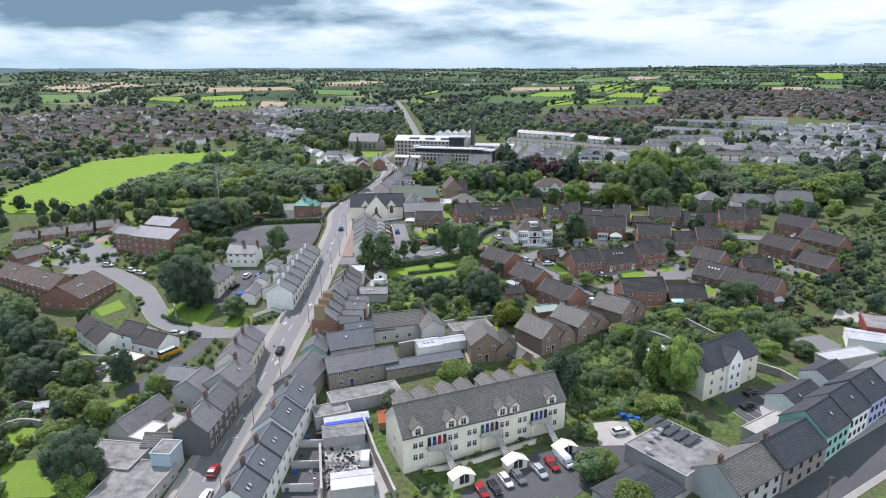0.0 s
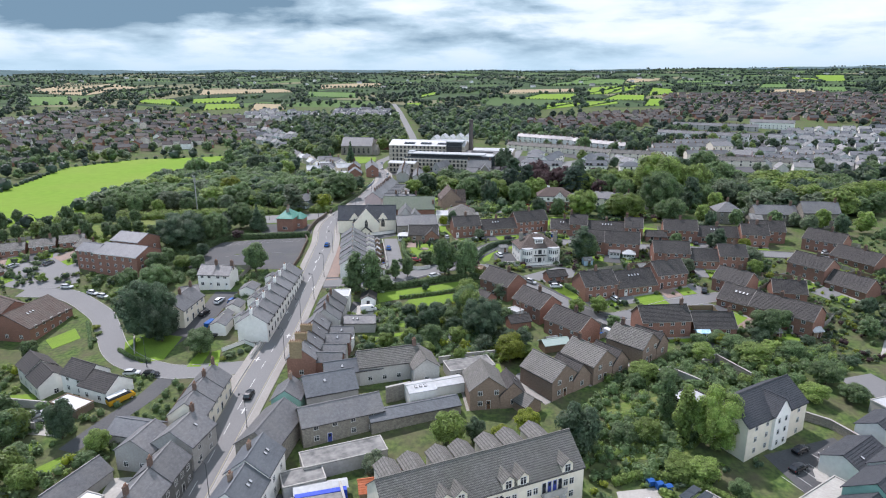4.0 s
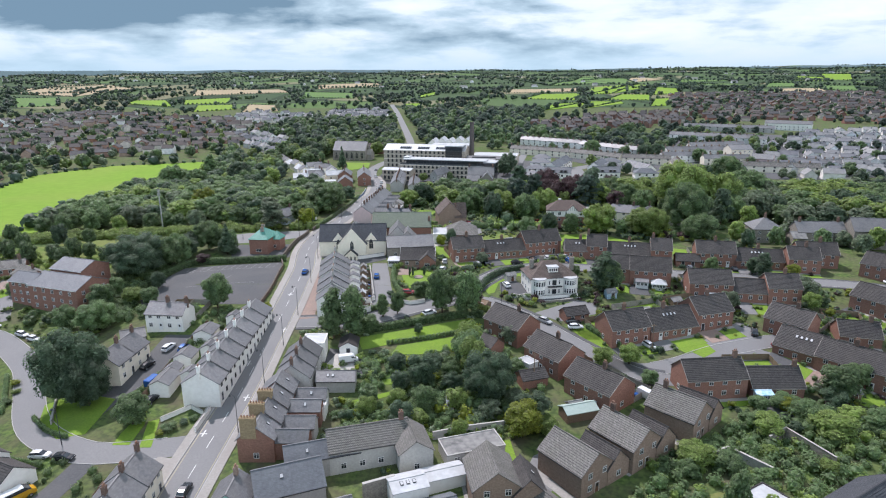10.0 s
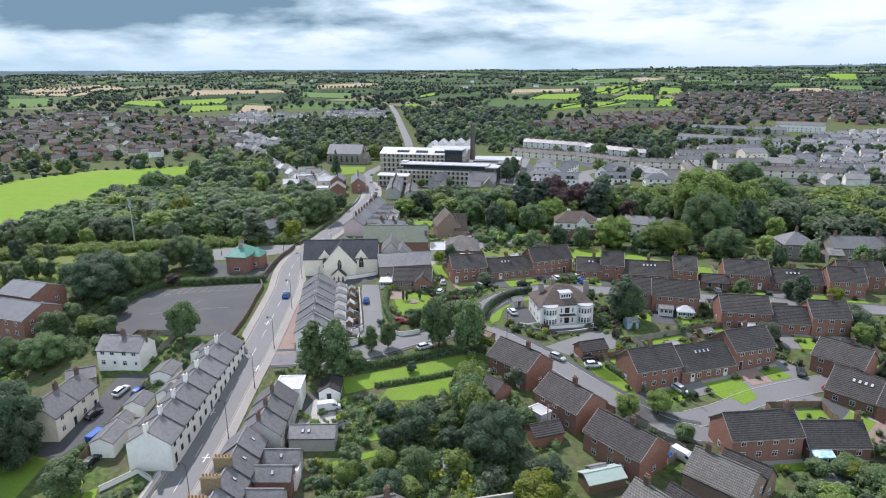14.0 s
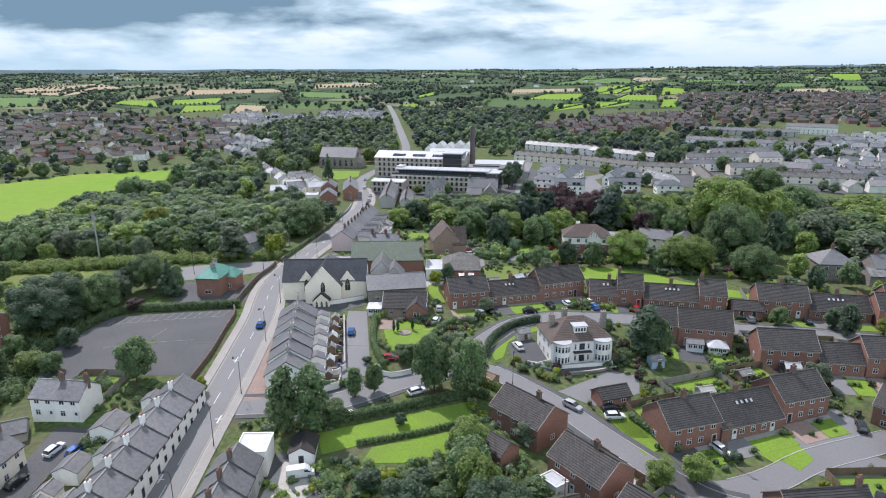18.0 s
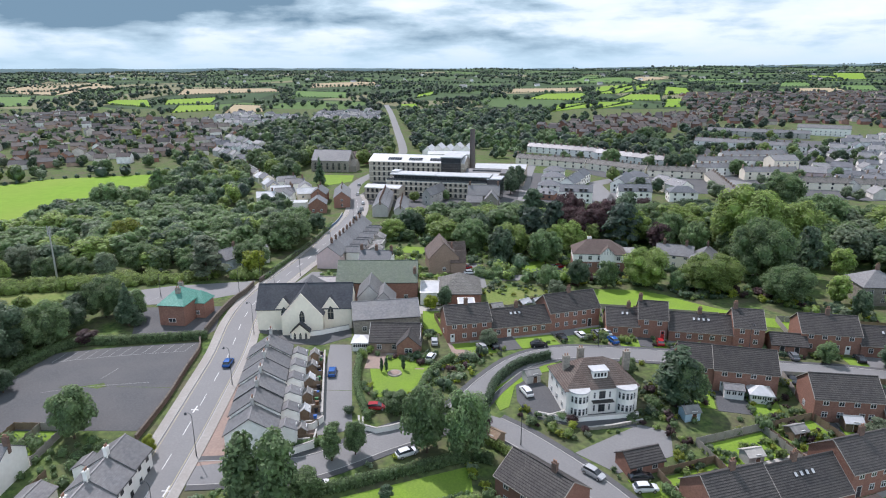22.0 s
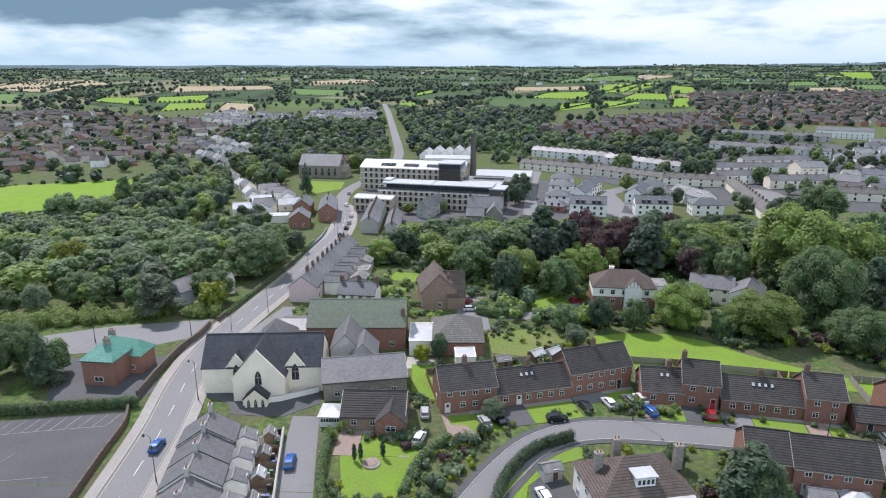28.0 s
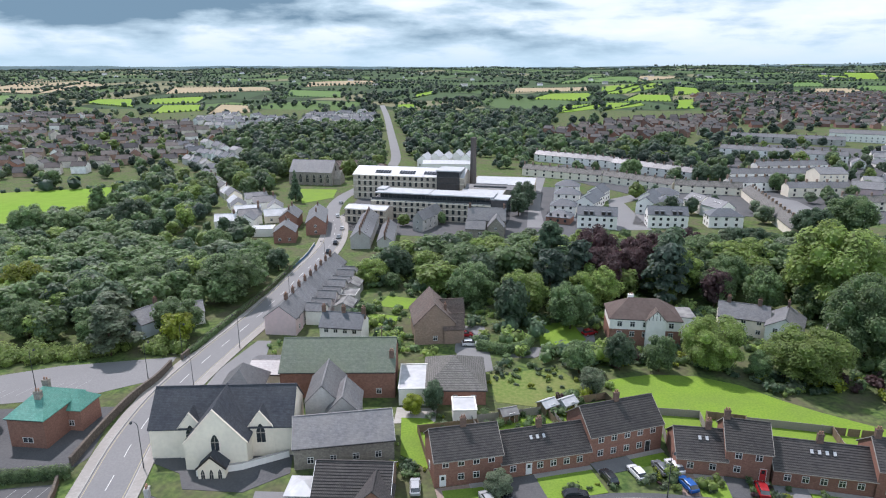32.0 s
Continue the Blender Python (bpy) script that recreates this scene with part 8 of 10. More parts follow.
def ramp(name, cols, rough=0.85, lo=0.8, hi=1.15):
    """A surface whose colour is picked per piece out of a few."""
    m = bpy.data.materials.new(name)
    m.use_nodes = True
    n, k = m.node_tree.nodes, m.node_tree.links
    b = n["Principled BSDF"]
    b.inputs["Roughness"].default_value = rough
    ge, r = n.new("ShaderNodeNewGeometry"), n.new("ShaderNodeValToRGB")
    r.color_ramp.interpolation = "CONSTANT"
    while len(r.color_ramp.elements) < len(cols):
        r.color_ramp.elements.new(0.5)
    for i, c in enumerate(cols):
        r.color_ramp.elements[i].position, r.color_ramp.elements[i].color = i / len(cols), (*c, 1)
    t, a = n.new("ShaderNodeTexCoord"), n.new("ShaderNodeTexNoise")
    a.inputs["Scale"].default_value, a.inputs["Detail"].default_value = 0.4, 5
    k.new(t.outputs["Object"], a.inputs["Vector"])
    mr, hs = n.new("ShaderNodeMapRange"), n.new("ShaderNodeHueSaturation")
    mr.inputs["From Min"].default_value, mr.inputs["From Max"].default_value = 0.3, 0.7
    mr.inputs["To Min"].default_value, mr.inputs["To Max"].default_value = lo, hi
    k.new(a.outputs["Fac"], mr.inputs["Value"])
    k.new(mr.outputs[0], hs.inputs["Value"])
    k.new(ge.outputs["Random Per Island"], r.inputs[0])
    k.new(r.outputs[0], hs.inputs["Color"])
    k.new(hs.outputs[0], b.inputs["Base Color"])
    return m


W_MIX = ramp("far_walls_mixed", [(0.30, 0.15, 0.10), (0.36, 0.26, 0.20), (0.55, 0.50, 0.44), (0.28, 0.17, 0.13), (0.70, 0.69, 0.66)])
W_RED = ramp("far_walls_brick", [(0.22, 0.105, 0.078), (0.19, 0.10, 0.08), (0.25, 0.14, 0.105), (0.42, 0.37, 0.32)])
W_WHITE = ramp("far_walls_white", [(0.74, 0.74, 0.72), (0.66, 0.65, 0.62), (0.58, 0.55, 0.50), (0.72, 0.70, 0.64)])
R_BROWN = ramp("far_roofs_brown", [(0.062, 0.052, 0.048), (0.082, 0.067, 0.060), (0.052, 0.048, 0.048), (0.105, 0.09, 0.08), (0.072, 0.068, 0.068)])
R_GREY = ramp("far_roofs_grey", [(0.15, 0.15, 0.16), (0.19, 0.19, 0.19), (0.11, 0.115, 0.125), (0.24, 0.235, 0.23)])
FAR_SPOTS = []
ESTATES = []


def farhouses(name, label, poly, space, wall, roof, seed, turn=0.0, size=(9, 13), eave=(2.8, 5.2)):
    """A far estate: houses along rows, with gabled roofs and chimneys."""
    rng = np.random.default_rng(seed)
    xs, ys = [p[0] for p in poly], [p[1] for p in poly]
    g, n = Geo(), 0
    if space < 30:
        ESTATES.append(poly)
    c0, s0 = math.cos(radians(turn)), math.sin(radians(turn))
    cx, cy, half = (min(xs) + max(xs)) / 2, (min(ys) + max(ys)) / 2, (max(xs) - min(xs) + max(ys) - min(ys)) / 2
    v = -half
    while v < half:
        u = -half + rng.uniform(0, space)
        while u < half:
            x, y = cx + u * c0 - v * s0 + 6 * math.sin(v / 37), cy + u * s0 + v * c0 + 9 * math.sin(u / 61)
            u += space * rng.uniform(0.85, 1.3)
            if not inside(x, y, poly) or any((x - a) ** 2 + (y - b) ** 2 < 144 for a, b in FAR_ROADS) or rng.random() < 0.12:
                continue
            L, D, e, r = rng.uniform(*size), rng.uniform(7, 8.5), rng.uniform(*eave), rng.uniform(2.2, 3.2)
            yaw = radians(turn + rng.normal(0, 7) + (90 if rng.random() < 0.25 else 0))
            m = Matrix.LocRotScale((x, y, G(x, y)), Euler((0, 0, yaw)), None)
            a, b = shell(L, D, e, r, 2), roofgeo(L, D, e, r)
            b.box(L * 0.3, L * 0.3 + 0.9, -0.4, 0.4, e + r - 0.6, e + r + 1.1)
            g.add([m @ Vector(q) for q in a.v], a.f, 0)
            g.add([m @ Vector(q) for q in b.v], b.f, 1)
            FAR_SPOTS.append((x, y))
            n += 1
        v += space * 1.9
    return tagged(new(name, g.mesh(name, [wall, roof])), label, "houses", "", "stuff")


def farrow(label, x, y, yaw, L, n, wall, roof, eave, group, doors=True):
    w = L / n
    c, s = math.cos(radians(yaw)), math.sin(radians(yaw))
    for i in range(n):
        u = (i - (n - 1) / 2) * w
        xx, yy = x + u * c, y + u * s
        h = thing("town_house", label, "house", xx, yy, yaw, None, group)
        part("wall", FARMESH("wall", w, eave, wall), h)
        part("roof", FARMESH("roof", w, eave, roof), h)
        part("chimney", FARMESH("chimney", w, eave, M_BROWNBRICK), h)
        for r in range(2):
            window(h, 1.1, 1.3, pose(0.1 * w, -4, 0.9 + r * 2.5), "dark", False)
        FAR_SPOTS.append((xx, yy))


FARCACHE = {}


def FARMESH(what, w, eave, material):
    key = (what, round(w, 2), eave, material.name)
    if key not in FARCACHE:
        g = shell(w, 8, eave, 2.6, 2) if what == "wall" else roofgeo(w, 8, eave, 2.6, 0.25, 0.0) if what == "roof" else Geo().box(-w / 2 - 0.4, -w / 2 + 0.4, -0.5, 0.5, eave + 1.5, eave + 4.0)
        FARCACHE[key] = g.mesh(what, material)
    return FARCACHE[key]


TG = "town terraces beyond the mill"
farrow("brown-roofed terraced house in a long row", 60, 594, -27, 52, 9, M_CREAM, M_TILEGREY, 4.6, TG)
farrow("brown-roofed terraced house in a long row", 100, 570, -40, 48, 8, M_CREAM, M_TILEGREY, 4.6, TG)
farrow("brown-roofed terraced house in a long row", 136, 551, -14, 36, 6, M_CREAM, M_TILEGREY, 4.6, TG)
farrow("white terraced house with slate roof", 77, 647, -31, 62, 11, M_WHITE, M_SLATE, 5.2, TG)
farrow("white terraced house with slate roof", 122, 608, -42, 60, 10, M_WHITE, M_SLATE, 5.2, TG)
farrow("white terraced house with slate roof and chimneys", 236, 678, -27, 86, 15, M_WHITE, M_SLATE, 5.6, TG)
farrow("grey terraced house with slate roof", 280.2, 765.1, -20, 90, 12, M_GREYRENDER, M_SLATE, 5.2, TG)
farrow("white terraced house with slate roof", 213, 618, 10, 50, 8, M_WHITE, M_SLATE, 5.5, TG)
farrow("white terraced house with slate roof", 196, 590, 4, 70, 11, M_WHITE, M_SLATE, 5.5, TG)
farrow("pale blue terraced house with slate roof", 166, 560, 8, 34, 6, M_WHITE, M_SLATE, 5.5, TG)
farrow("cream terraced house with slate roof", 193, 545, 2, 34, 6, M_CREAM, M_SLATE, 5.5, TG)
farrow("low pale terraced house with dark grey roof", 146, 494, 79, 96, 14, M_CREAM, M_TILEGREY, 4.2, TG)
farrow("low pale terraced house with grey roof", 214, 506, -14, 52, 8, M_CREAM, M_TILEGREY, 4.6, TG)
farrow("white terraced house with slate roof", 262, 520, -14, 40, 7, M_WHITE, M_SLATE, 5.0, TG)
house("apartment_block", "tall pale apartment block with dark roof", 214, 574, 4, 17, 14, 8.5, 3, M_CREAM, M_SLATE, win={"f": (4, 3)}, category="apartments", panes=False)
house("town_hall", "pink-sided hall with pale roof", 222, 547, -30, 15, 14, 5, 3, M_PINK, M_SLATE, category="hall")
house("new_apartments", "long white apartments with grey dormered roof", 350, 778, -30, 46, 10, 7.5, 3, M_WHITE, M_SLATE, category="apartments", win={"f": (10, 2)}, panes=False)
FAR_ROADS += [(156 + i * 1.0, 470 + i * 6) for i in range(12)] + [(34 + i * 0.6, 470 + i * 8) for i in range(16)] + [(76, 480 + i * 8) for i in range(9)]

farhouses("west_estate", "brown-roofed houses of the western estate", [(-640, 790), (-575, 1015), (-330, 900), (-225, 800), (-215, 640), (-240, 590), (-320, 570), (-430, 552), (-520, 600)], 15.5, W_MIX, R_BROWN, 81, 20)
farhouses("west_edge_houses", "brown-roofed houses west of the pasture", [(-480, 400), (-290, 360), (-310, 500), (-420, 540), (-520, 480)], 22, W_MIX, R_BROWN, 90, 25)
farhouses("west_cottages", "pale houses on the lane to the west", [(-250, 720), (-190, 740), (-160, 640), (-170, 590), (-190, 600)], 11, W_WHITE, R_GREY, 82, -50)
farhouses("north_west_houses", "white houses on the northern slope", [(-330, 900), (-225, 830), (-205, 860), (-215, 940), (-300, 990)], 13, W_WHITE, R_GREY, 83, -20)
farhouses("white_estate", "cluster of white houses beside the far road", [(-205, 985), (-124, 1010), (-100, 885), (-178, 868)], 11, W_WHITE, R_GREY, 84, -15, (9, 14), (5, 6))
farhouses("red_estate", "red brick houses of the eastern estate", [(66, 815), (110, 720), (225, 815), (280, 860), (300, 980), (180, 940)], 12.5, W_RED, R_BROWN, 85, -28, (8, 11), (4.8, 5.4))
farhouses("hill_estate", "houses on the eastern hill", [(300, 1001), (290, 860), (400, 880), (490, 790), (640, 850), (900, 1290), (800, 1380), (560, 1400), (420, 1440), (350, 1200)], 16.5, W_RED, R_BROWN, 86, -12)
farhouses("east_town", "grey-roofed houses at the east edge of the town", [(250, 640), (330, 720), (480, 780), (470, 600), (330, 500), (215, 470), (200, 500), (235, 540)], 13, W_WHITE, R_GREY, 87, -20)
farhouses("farmsteads", "farms scattered among the fields", [(-2000, 2600), (-600, 1900), (-100, 1700), (300, 1800), (900, 1700), (2000, 2600), (1200, 3600), (-1200, 3600)], 190, W_WHITE, R_GREY, 89, 10, (12, 24), (3, 5))

# ---- distant trees ----
HULLS = []
for o in list(scene.objects):
    if o.name.split(".")[0] == "field":
        vs_ = [v.co.xy for v in o.data.vertices]
        cx_, cy_ = sum(v.x for v in vs_) / len(vs_), sum(v.y for v in vs_) / len(vs_)
        HULLS.append([(cx_, cy_)] + [max(vs_, key=lambda v: (v.x - cx_) * math.cos(a) + (v.y - cy_) * math.sin(a)) for a in [i * 0.7854 for i in range(8)]])


def infield(x, y):
    return any(inside(x, y, [(p.x, p.y) for p in h[1:]]) for h in HULLS)


GRIDS = {}
for a, b in FAR_SPOTS:
    GRIDS.setdefault((int(a // 20), int(b // 20)), []).append((a, b))


def nearhouse(x, y, r):
    i, j = int(x // 20), int(y // 20)
    return any((x - a) ** 2 + (y - b) ** 2 < r * r for di in (-1, 0, 1) for dj in (-1, 0, 1) for a, b in GRIDS.get((i + di, j + dj), ()))


def hides(x, y, h):
    """True if a tree of that height would stand before a pasture as seen from the flight line."""
    for ey in (60.0, 150.0):
        z, d = G(x, y), y - ey
        for k in (0.35, 0.7, 1.0):
            slope = (z + h * k - 69) / d
            for i in range(1, 16):
                q = d * (1 + i * 0.05)
                qx, qy = x * q / d, ey + q
                if 69 + slope * q < G(qx, qy):
                    if infield(qx, qy):
                        return True
                    break
    return False


TOWN = [(40, 620), (130, 490), (215, 470), (330, 500), (470, 600), (480, 780), (330, 730), (250, 760), (110, 680)]
patch("town_streets", TOWN, 0.12, M_TAR, "grey streets and yards among the far terraces", "streets", 12.0, 0.5)


def farpoints(seed, n, y0, y1, hs, gap, among=None):
    rng = np.random.default_rng(seed)
    got = []
    for _ in range(n):
        y = math.sqrt(rng.uniform(y0 * y0, y1 * y1))
        x = rng.uniform(-0.78, 0.78) * y
        if among and not any(inside(x, y, p) for p in among):
            continue
        lump = math.sin(x / 83 + y / 120) + math.sin(x / 41 - y / 71)
        if infield(x, y) or lump < gap or nearhouse(x, y, 6.5) or any((x - a) ** 2 + (y - b) ** 2 < 150 for a, b in FAR_ROADS if abs(y - b) < 15):
            continue
        if y < 640 and not clear(x, y, 3):
            continue
        if y < 620 and -110 < x < 60 and y > 400:
            continue
        if x > -110 and y < 470:
            continue
        h = rng.uniform(*hs)
        if any(inside(x, y, p) for p in ESTATES) or inside(x, y, TOWN):
            if rng.random() < 0.15:
                continue
            h *= 0.85
        if y < 2600 and hides(x, y, h):
            if rng.random() < 0.8 or hides(x, y, h * 0.4):
                continue
            h *= 0.4
        got.append((x, y, h))
    return got


farwood("mid_trees", "trees among the town houses", farpoints(91, 700, 470, 760, (6, 10), -0.9), "gdks", 92)
ESTATE_TREES = farpoints(105, 4600, 560, 1400, (5, 10), -2.1, ESTATES)
farwood("estate_trees", "garden trees among the far houses", ESTATE_TREES, "dkkgs", 106)
farwood("mid_trees", "larger trees among the town houses", farpoints(93, 420, 470, 760, (8, 14), -0.5), "ggdl", 94)
farwood("far_trees", "woods and garden trees beyond the town", farpoints(95, 2600, 740, 1700, (8, 13), -0.6), "dkk", 96, 2.6)
farwood("far_trees", "lighter trees beyond the town", farpoints(97, 2000, 740, 1700, (6, 10), -0.7), "gdks", 98, 2.6)
farwood("horizon_woods", "hedgerows and copses out to the horizon", farpoints(99, 6000, 1600, 4700, (7, 12), -0.25), "kkd", 100, 5.0)


def hedgerows():
    pts = []
    rng = np.random.default_rng(101)
    for h in HULLS:
        ring = h[1:]
        for a, b in zip(ring, ring[1:] + ring[:1]):
            n = int((b - a).length / 7)
            for i in range(n):
                p = a + (b - a) * (i / max(n, 1))
                pts.append((p.x, p.y, rng.uniform(2.0, 3.4) if rng.random() < 0.88 else rng.uniform(5, 9)))
    for _ in range(190):
        y = math.sqrt(rng.uniform(1500 ** 2, 4400 ** 2))
        x, a, n = rng.uniform(-0.75, 0.75) * y, rng.uniform(0, 3.14), rng.integers(14, 30)
        for i in range(n):
            px_, py_ = x + i * 13 * math.cos(a), y + i * 13 * math.sin(a)
            if py_ < 4900:
                pts.append((px_, py_, rng.uniform(4, 8)))
    return pts


farwood("hedgerows", "dark hedgerows round the fields", hedgerows(), "kkd", 102, 3.2)


def thicket(name, label, poly, space, hs, leaf, seed):
    """Close-set far trees over an area."""
    rng = np.random.default_rng(seed)
    xs, ys = [p[0] for p in poly], [p[1] for p in poly]
    pts = []
    y = min(ys)
    while y < max(ys):
        x = min(xs)
        while x < max(xs):
            a, b = x + rng.uniform(-0.45, 0.45) * space, y + rng.uniform(-0.45, 0.45) * space
            if inside(a, b, poly) and not nearhouse(a, b, 7) and not infield(a, b) and not any((a - p) ** 2 + (b - q) ** 2 < 120 for p, q in FAR_ROADS if abs(b - q) < 12) and (b > 640 or clear(a, b, 3)):
                pts.append((a, b, rng.uniform(*hs)))
            x += space
        y += space
    if pts:
        farwood(name, label, pts, leaf, seed, 2.4)


CHURCH_WOOD = [(-62, 600), (-66, 860), (-120, 868), (-205, 850), (-220, 740), (-160, 640), (-140, 600), (-116, 594)]
MILL_WOOD = [(-46, 675), (20, 675), (40, 640), (110, 720), (66, 800), (110, 1000), (-92, 1010), (-66, 820)]
thicket("church_woods", "dense trees between the church and the white estate", CHURCH_WOOD, 12.5, (9, 16), "gdkgd", 111)
thicket("church_woods", "smaller trees between the church and the white estate", CHURCH_WOOD, 15, (5, 9), "dkgl", 112)
thicket("mill_woods", "dense trees behind the mill", MILL_WOOD, 14, (9, 16), "gdkgdk", 113)
thicket("mill_woods", "smaller trees behind the mill", MILL_WOOD, 17, (5, 9), "kdgs", 114)
thicket("road_woods", "trees west of the far road", [(-64, 860), (-64, 1040), (-100, 1030), (-96, 880)], 12, (8, 13), "gkd", 115)
thicket("cottage_trees", "trees round the white cottages", [(-140, 448), (-112, 452), (-126, 496), (-170, 560), (-195, 560), (-185, 500)], 11, (6, 11), "gdk", 117)
thicket("terrace_trees", "trees along the backs of the white terraces", [(60, 668), (110, 645), (160, 612), (190, 640), (190, 700), (120, 720), (80, 700)], 12, (7, 14), "dkg", 118)
thicket("cottage_trees", "trees beside the lane below the stone church", [(-132, 500), (-114, 522), (-118, 560), (-152, 602), (-178, 600)], 9.5, (6, 11), "gdkl", 120)
thicket("cottage_trees", "garden trees in front of the white cottages", [(-128, 424), (-86, 412), (-82, 428), (-94, 448), (-122, 452)], 8.5, (5, 9), "gldg", 121)
thicket("western_trees", "trees west of the pasture", [(-430, 330), (-268, 322), (-285, 390), (-308, 480), (-300, 548), (-430, 545), (-560, 480)], 13, (6, 11), "gdkg", 122)
thicket("eastern_trees", "trees east of the wood", [(212, 250), (440, 330), (430, 470), (260, 462), (218, 430)], 12, (7, 14), "gdkgd", 123)
thicket("shed_trees", "garden trees round the white sheds", [(20, 612), (52, 612), (44, 650), (14, 660)], 11, (6, 10), "gdk", 119)
for x_, y_, h_, r_, l_ in ((24, 486, 12, 5.5, "d"), (27, 494, 11, 5, "d"), (101, 586, 15, 7.5, "g"), (140, 574, 13, 6.5, "d"), (150, 572, 13.5, 7, "d"), (178, 556, 12, 6, "g"), (150, 640, 11, 5.5, "d"), (236, 604, 9, 4.5, "d")):
    tree(x_, y_, h_, r_, "round", l_)

M_BUFF = courses(mat("buff_chimney_brick", (0.27, 0.20, 0.115), (0.34, 0.26, 0.155), 0.9, 3.0, 0.3, 0.15, 0.2), 0.45, 0.15, 0.8, 0.012)

# ---- plots round the brick houses ----
M_FENCE = [Geo().box(-0.95, 0.95, -0.02, 0.02, 0.05, 1.65).box(0.95, 1.05, -0.06, 0.06, -0.4, 1.75).mesh("fence_panel", m) for m in (M_WOOD, mat("silvered_timber", (0.24, 0.22, 0.19), (0.30, 0.28, 0.25), 0.9, 3.0, 0.4, 0.2))]


def free(x, y):
    for inv, hx, hy, c in BLOCKS:
        if abs(x - c.x) < 30 and abs(y - c.y) < 30:
            p = inv @ Vector((x, y, 0))
            if abs(p.x) < hx + 0.6 and abs(p.y) < hy + 0.6:
                return False
    return not any((x - a) ** 2 + (y - b) ** 2 < (w - 0.6) ** 2 for a, b, w in ROADS)


def rect(name, ob, u0, u1, v0, v1, dz, m, label, category):
    q = [ob.matrix_basis @ Vector((u, v, 0)) for u, v in ((u0, v0), (u1, v0), (u1, v1), (u0, v1))]
    return patch(name, [(p.x, p.y) for p in q], dz, m, label, category, 4.0, 0.25)


def reach(ob, us, v0, s, most):
    d = 0.8
    while d < most:
        for u in us:
            p = ob.matrix_basis @ Vector((u, v0 + s * (d + 0.7), 0))
            if not free(p.x, p.y):
                return d
        d += 0.6
    return most


def fence(label, pts, kind=0):
    a = Vector((*pts[0], 0))
    ob = thing("fence", label, "fence", a.x, a.y)
    for p, q in zip(pts, pts[1:]):
        p, q = Vector((*p, 0)), Vector((*q, 0))
        n = max(1, round((q - p).length / 2.0))
        yaw = math.degrees(math.atan2(q.y - p.y, q.x - p.x))
        for i in range(n):
            c = p + (q - p) * ((i + 0.5) / n)
            o = part("fence_panel", M_FENCE[kind], ob, m=ob.matrix_basis.inverted() @ pose(c.x, c.y, G(c.x, c.y), 0, 0, yaw))
    return ob


PLOTS = [o for o in scene.objects if o.name.split(".")[0] in ("brick_house", "brown_brick_house", "white_semi", "cream_semi", "bungalow") and not o.parent]
for i, ob in enumerate(PLOTS):
    w = next(c for c in ob.children if c.name.startswith("wall"))
    L, D = w.dimensions.x, w.dimensions.y
    L = max(v.co.x for v in w.data.vertices) * 2
    D = max(v.co.y for v in w.data.vertices) * 2
    j = (i % 7) * 0.006
    if ob.name.startswith("brown"):
        f = reach(ob, (-L * 0.3, L * 0.3), D / 2, 1, 5)
        rect("patio", ob, -L / 2, L / 2, D / 2 + 0.1, D / 2 + f, 0.06 + j, M_PAVE, "pale flagged patio", "patio")
        continue
    f = reach(ob, (-L * 0.4, 0, L * 0.4), -D / 2, -1, 8)
    if f > 2:
        a = -L / 2 + L * (0.35 if i % 2 else 0.5)
        rect("drive", ob, -L / 2, a, -D / 2 - f, -D / 2 - 0.2, 0.055 + j, (M_TAR, M_ROAD, M_PINKPAVE)[i % 3], "parking drive before the house", "driveway")
        rect("lawn", ob, a + 0.2, L / 2 - 0.4, -D / 2 - f, -D / 2 - 1.3, 0.075 + j, M_LAWN, "small front lawn", "lawn")
        rect("path", ob, a, L / 2, -D / 2 - 1.25, -D / 2 - 0.1, 0.06 + j, M_PAVE, "paved path along the house front", "path")
    b = reach(ob, (-L * 0.4, 0, L * 0.4), D / 2, 1, 10)
    if b > 2.5:
        rect("patio", ob, -L / 2, L / 2, D / 2 + 0.1, D / 2 + 2.6, 0.06 + j, (M_PAVE, M_CONC, M_PINKPAVE)[i % 3], "flagged back patio", "patio")
        if b > 4.5:
            rect("lawn", ob, -L / 2 + 0.3, L / 2 - 0.3, D / 2 + 2.7, D / 2 + b - 0.5, 0.075 + j, M_LAWN, "small back lawn", "lawn")
        p = [ob.matrix_basis @ Vector((u, v, 0)) for u, v in ((-L / 2, D / 2 + 0.3), (-L / 2, D / 2 + b), (L / 2, D / 2 + b), (L / 2, D / 2 + 0.3))]
        fence("timber panel fence round a back garden", [(q.x, q.y) for q in p], i % 2)

# ---- walls ----


